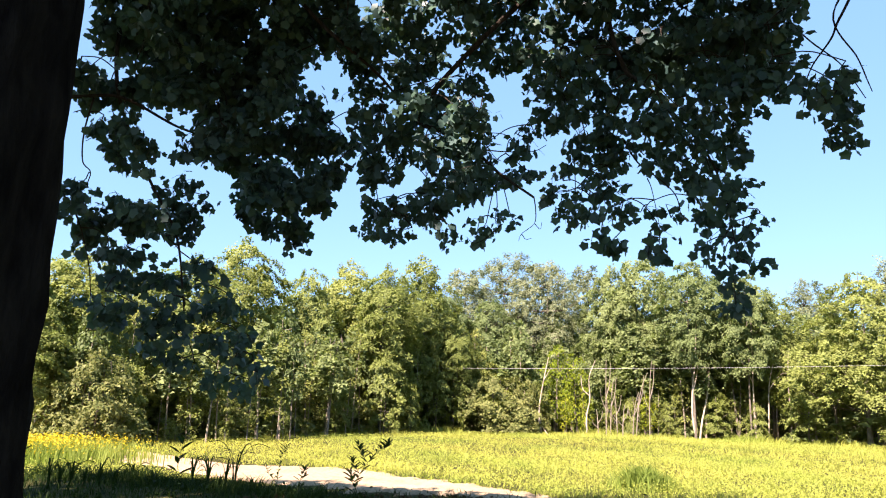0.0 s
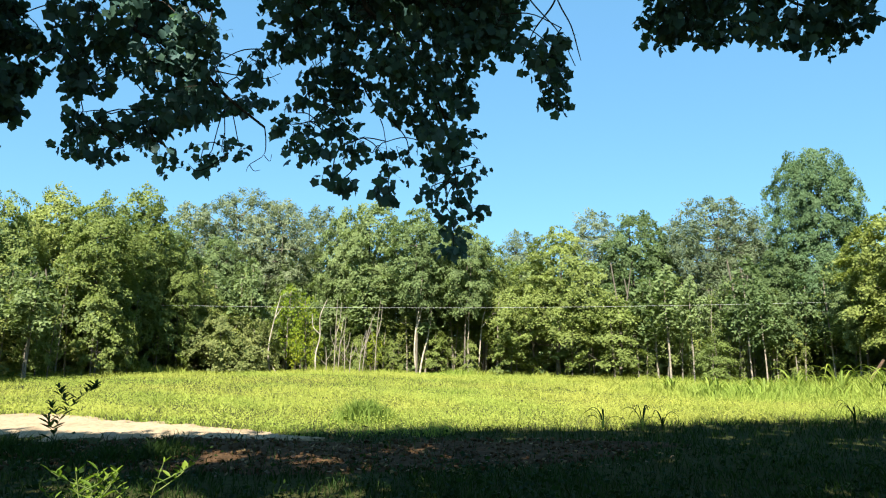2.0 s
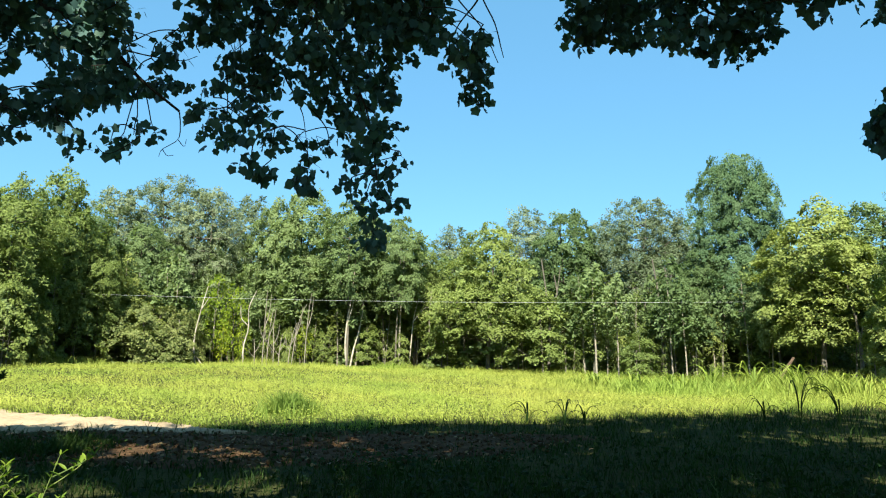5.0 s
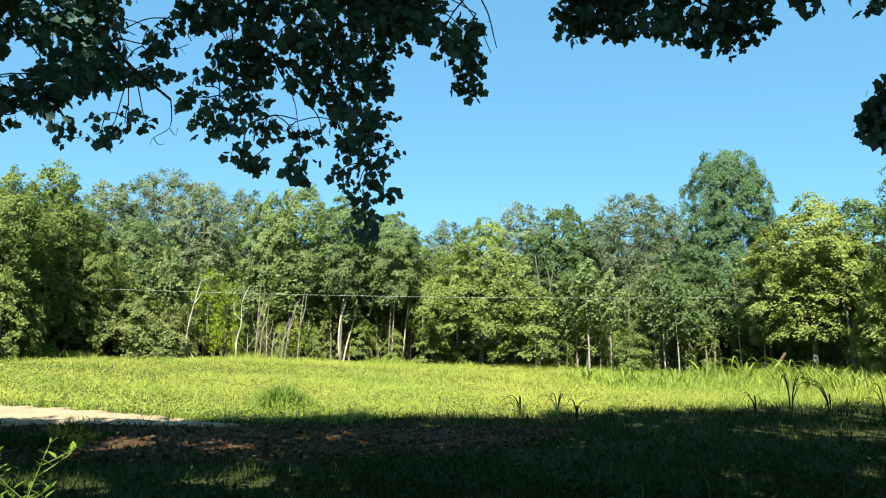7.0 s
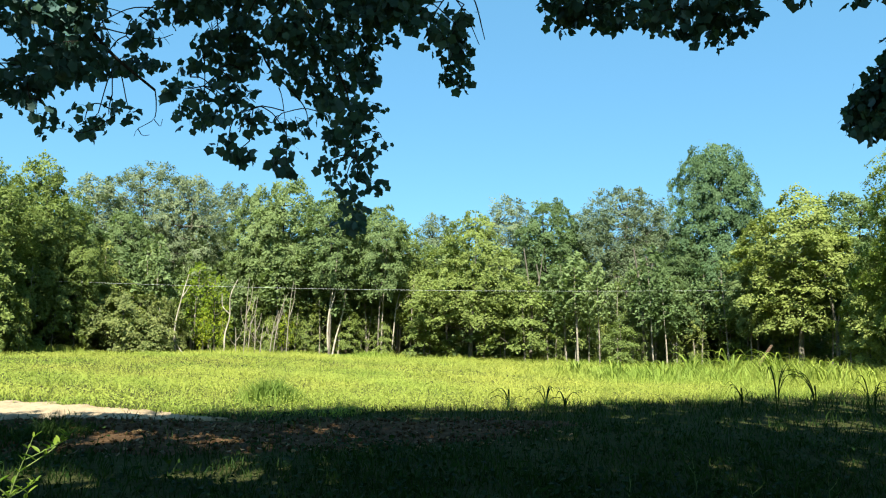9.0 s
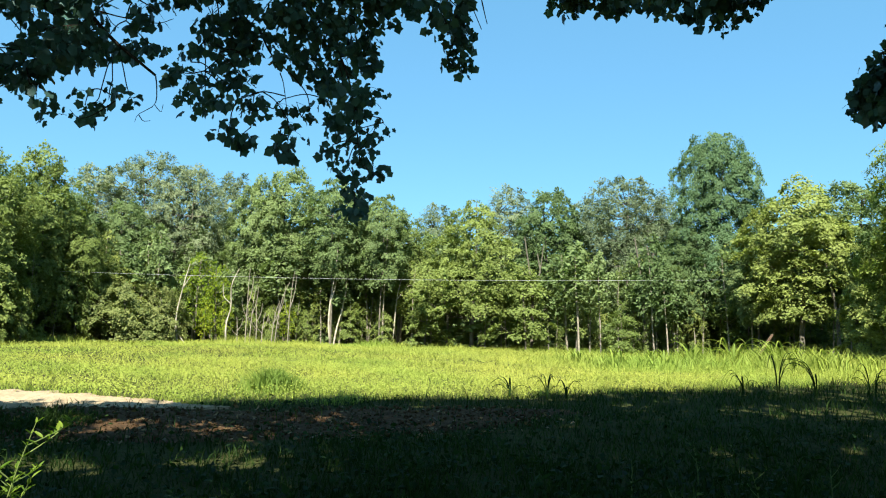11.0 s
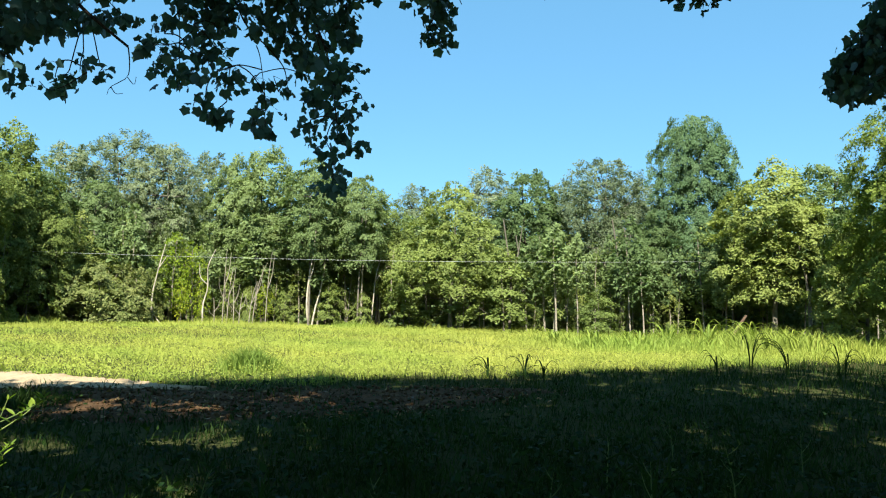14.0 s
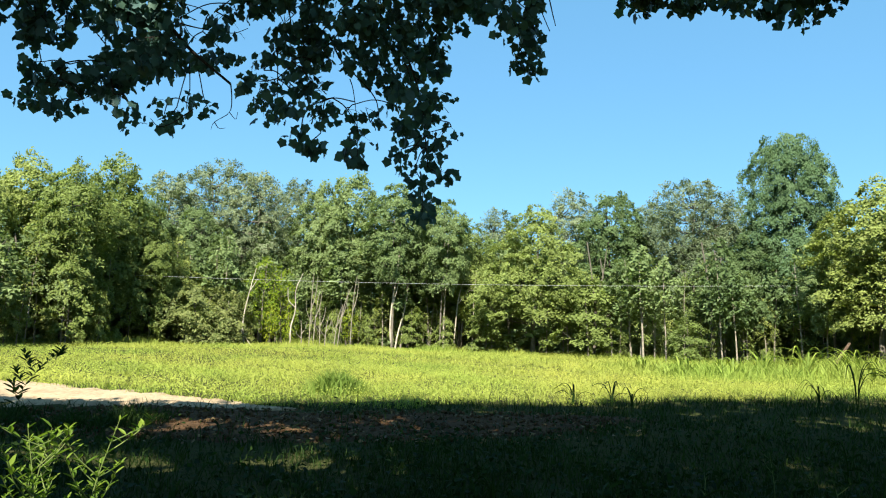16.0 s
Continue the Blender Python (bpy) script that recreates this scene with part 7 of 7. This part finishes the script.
def coarse_grass(x, y, height, count, label, seed, mat=SHADE_DARK_GRASS, arch=0.5, wide=0.018):
    """A clump of long arching blades."""
    g = np.random.default_rng(seed)
    clump = thing("grass_clump", (x, y, float(ground_height(x, y)) - 0.02), label, "grass clump", "coarse grass clumps")
    for k in range(count):
        a = g.random() * 6.28
        h = height * (0.6 + 0.5 * g.random())
        r = arch * h * (0.5 + 0.8 * g.random())
        c, s = math.cos(a), math.sin(a)
        fall = 0.98 - 0.5 * g.random() ** 1.5
        line = smooth_line([(0.03 * c, 0.03 * s, 0), (0.12 * r * c, 0.12 * r * s, 0.5 * h), (0.38 * r * c, 0.38 * r * s, 0.86 * h), (0.72 * r * c, 0.72 * r * s, 0.98 * h), (1.1 * r * c, 1.1 * r * s, fall * h)], 17)
        w = wide * (0.7 + 0.6 * g.random())
        across = np.array([-s, c, 0.0])
        half = w * np.interp(np.linspace(0, 1, 17), [0, 0.15, 0.4, 0.7, 1.0], [0.5, 0.85, 1.0, 0.75, 0.05])
        v = np.concatenate([line - across * half[:, None], line + [0, 0, -0.012], line + across * half[:, None]])
        f = np.array([(i + q * 17, i + 1 + q * 17, i + 18 + q * 17, i + 17 + q * 17) for q in range(2) for i in range(16)])
        mesh_object("blade", v, f, mat, clump, smooth=True)
    return clump


# plants standing in shade take the darkened leaf colour in place of the weed green
weed(-4.05, 13.25, 1.07, 0.62, 26, 0.20, "upright weed with pointed leaves, colour darkened for shade", 61, 0.10, 4, mat=SHADE_DARK_GRASS)
weed(-7.65, 13.39, 0.99, 0.10, 9, 0.34, "tall weed with broad spreading leaves against the track", 62, 0.15, 0, mat=SHADE_DARK_GRASS)
weed(-5.36, 12.85, 0.96, 0.05, 22, 0.12, "slender weed spire, colour darkened for shade, against the pale track", 63, 0.10, 2, mat=SHADE_DARK_GRASS)
weed(-5.09, 13.18, 0.57, 0.12, 10, 0.16, "leafy weed leaning over the grass", 64, 0.10, 3, mat=SHADE_DARK_GRASS)
weed(-10.42, 12.43, 0.79, 0.10, 8, 0.30, "tall weed with drooping leaves against the track", 65, 0.20, 0, mat=SHADE_DARK_GRASS)
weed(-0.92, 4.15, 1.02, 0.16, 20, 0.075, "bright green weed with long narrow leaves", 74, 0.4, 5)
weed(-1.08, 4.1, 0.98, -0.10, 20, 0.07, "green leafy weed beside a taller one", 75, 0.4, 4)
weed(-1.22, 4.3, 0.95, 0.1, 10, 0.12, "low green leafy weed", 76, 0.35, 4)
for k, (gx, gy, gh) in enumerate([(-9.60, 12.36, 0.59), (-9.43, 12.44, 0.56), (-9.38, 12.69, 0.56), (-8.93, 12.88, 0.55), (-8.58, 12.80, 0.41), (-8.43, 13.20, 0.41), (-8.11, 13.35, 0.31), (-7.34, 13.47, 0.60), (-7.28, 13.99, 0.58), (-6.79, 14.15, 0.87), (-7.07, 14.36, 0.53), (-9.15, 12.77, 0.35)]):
    coarse_grass(gx, gy, gh, 9, "tall shade-darkened grass with bent blades at the shade's edge", 70 + k, arch=0.55, wide=0.014)
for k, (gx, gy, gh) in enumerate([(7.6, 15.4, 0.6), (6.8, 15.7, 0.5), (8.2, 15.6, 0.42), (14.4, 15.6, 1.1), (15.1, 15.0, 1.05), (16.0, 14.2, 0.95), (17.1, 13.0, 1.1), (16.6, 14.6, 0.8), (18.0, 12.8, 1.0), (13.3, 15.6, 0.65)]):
    coarse_grass(gx, gy, gh, 6, "arching shade-darkened green corn-like grass at the shade's edge", 90 + k, arch=0.85)


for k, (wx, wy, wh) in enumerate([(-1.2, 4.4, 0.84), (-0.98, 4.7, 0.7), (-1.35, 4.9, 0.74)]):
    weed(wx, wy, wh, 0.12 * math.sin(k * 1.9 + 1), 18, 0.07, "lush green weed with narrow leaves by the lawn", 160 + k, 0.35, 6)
# lawn weeds, again with shade put into their leaf colour
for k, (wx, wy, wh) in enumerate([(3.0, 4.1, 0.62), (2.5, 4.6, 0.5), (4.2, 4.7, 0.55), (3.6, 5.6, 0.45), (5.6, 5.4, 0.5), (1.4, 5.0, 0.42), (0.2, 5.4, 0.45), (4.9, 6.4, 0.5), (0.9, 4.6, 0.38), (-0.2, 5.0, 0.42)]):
    weed(wx, wy, wh, 0.08 * math.sin(k * 2.3), 9, 0.10, "leafy green weed, colour darkened, standing in the shaded lawn", 120 + k, 0.2, 3, mat=SHADE_DARK_GRASS)
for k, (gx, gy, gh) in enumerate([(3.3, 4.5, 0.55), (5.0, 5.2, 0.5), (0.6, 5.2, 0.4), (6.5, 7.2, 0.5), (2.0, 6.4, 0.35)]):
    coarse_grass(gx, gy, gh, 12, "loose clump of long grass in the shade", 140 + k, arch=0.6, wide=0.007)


for k in range(16):
    gx = 15.5 + 11.5 * ((k * 0.618) % 1.0)
    coarse_grass(gx, 28.5 - 0.32 * (gx - 15) + 1.6 * math.sin(k * 2.1), 0.8 + 0.55 * math.exp(-((gx - 22.5) / 2.6) ** 2), 12, "tall bright green grass with long arching blades", 180 + k, mat=MEADOW_WEED, arch=0.8, wide=0.035)


def build_tall_grass():
    """The bright coarse grass at the field's east end, the dark tuft and the yellow flowers."""
    g = np.random.default_rng(13)
    n = 7000
    x = 15 + 22 * g.random(n)
    y = 25 + 7 * g.random(n) - 0.25 * (x - 15)
    h = np.interp(x, [15, 21, 24, 27, 37], [0.6, 0.9, 1.3, 0.95, 1.05]) * (0.5 + 0.6 * g.random(n))
    v, f = blades(x, y, h, 0.035 + 0.035 * g.random(n), g, 0.6)
    grass_object("tall_grass", v, f, MEADOW_WEED, "tall bright coarse grass with arching blades", "grass")
    n = 900
    x, y = 1.5 + 0.34 * g.normal(size=n), 17.6 + 0.3 * g.normal(size=n)
    h = 0.62 * (0.5 + 0.6 * g.random(n)) * np.exp(-((x - 1.5) / 1.0) ** 2)
    v, f = blades(x, y, np.maximum(h, 0.1), 0.02 + 0.02 * g.random(n), g, 0.6)
    grass_object("grass_tuft", v, f, MEADOW_WEED, "taller dark green tuft in the sunny meadow", "grass")
    n = 11000
    x, y = -16.2 + 1.7 * g.normal(size=n), 18.4 + 1.1 * g.normal(size=n)
    c = np.stack([x, y, ground_height(x, y) + 0.3 + 0.35 * g.random(n)], -1)
    side, length, normal = frames_from(g.normal(size=(n, 3)), g, np.array([0, 0, 1.0]), 0.6)
    v, f = stamped([(0, 0, 0), (0.4, 0.5, 0.1), (0, 1, 0), (-0.4, 0.5, 0.1)], [[(0, 1, 2, 3)]], c, side, length, normal, 0.025 + 0.035 * g.random(n))
    grass_object("yellow_flowers", v, f, YELLOW, "patch of yellow wildflowers beside the track", "flowers")
    x, y = -16.2 + 1.8 * g.normal(size=n), 18.4 + 1.2 * g.normal(size=n)
    v, f = blades(x, y, 0.35 + 0.35 * g.random(n), 0.02 + 0.012 * g.random(n), g, 0.4)
    grass_object("flower_stalks", v, f, MEADOW_WEED, "green stalks under yellow wildflowers", "flowers")


build_tall_grass()


def build_fringe():
    """Uncut taller grass along the foot of the wood."""
    g = np.random.default_rng(19)
    x = -34 + 76 * g.random(16000)
    y = np.array([wood_edge(k) for k in x]) - 1.2 + 1.1 * g.normal(size=len(x))
    h = (0.35 + 0.45 * g.random(len(x))) * (0.75 + 0.35 * np.sin(x * 0.9) * np.sin(x * 0.37 + 1))
    v, f = blades(x, y, h, 0.03 + 0.03 * g.random(len(x)), g, 0.6)
    grass_object("edge_grass", v, f, MEADOW_WEED, "uncut green grass along the foot of the wood")


build_fringe()
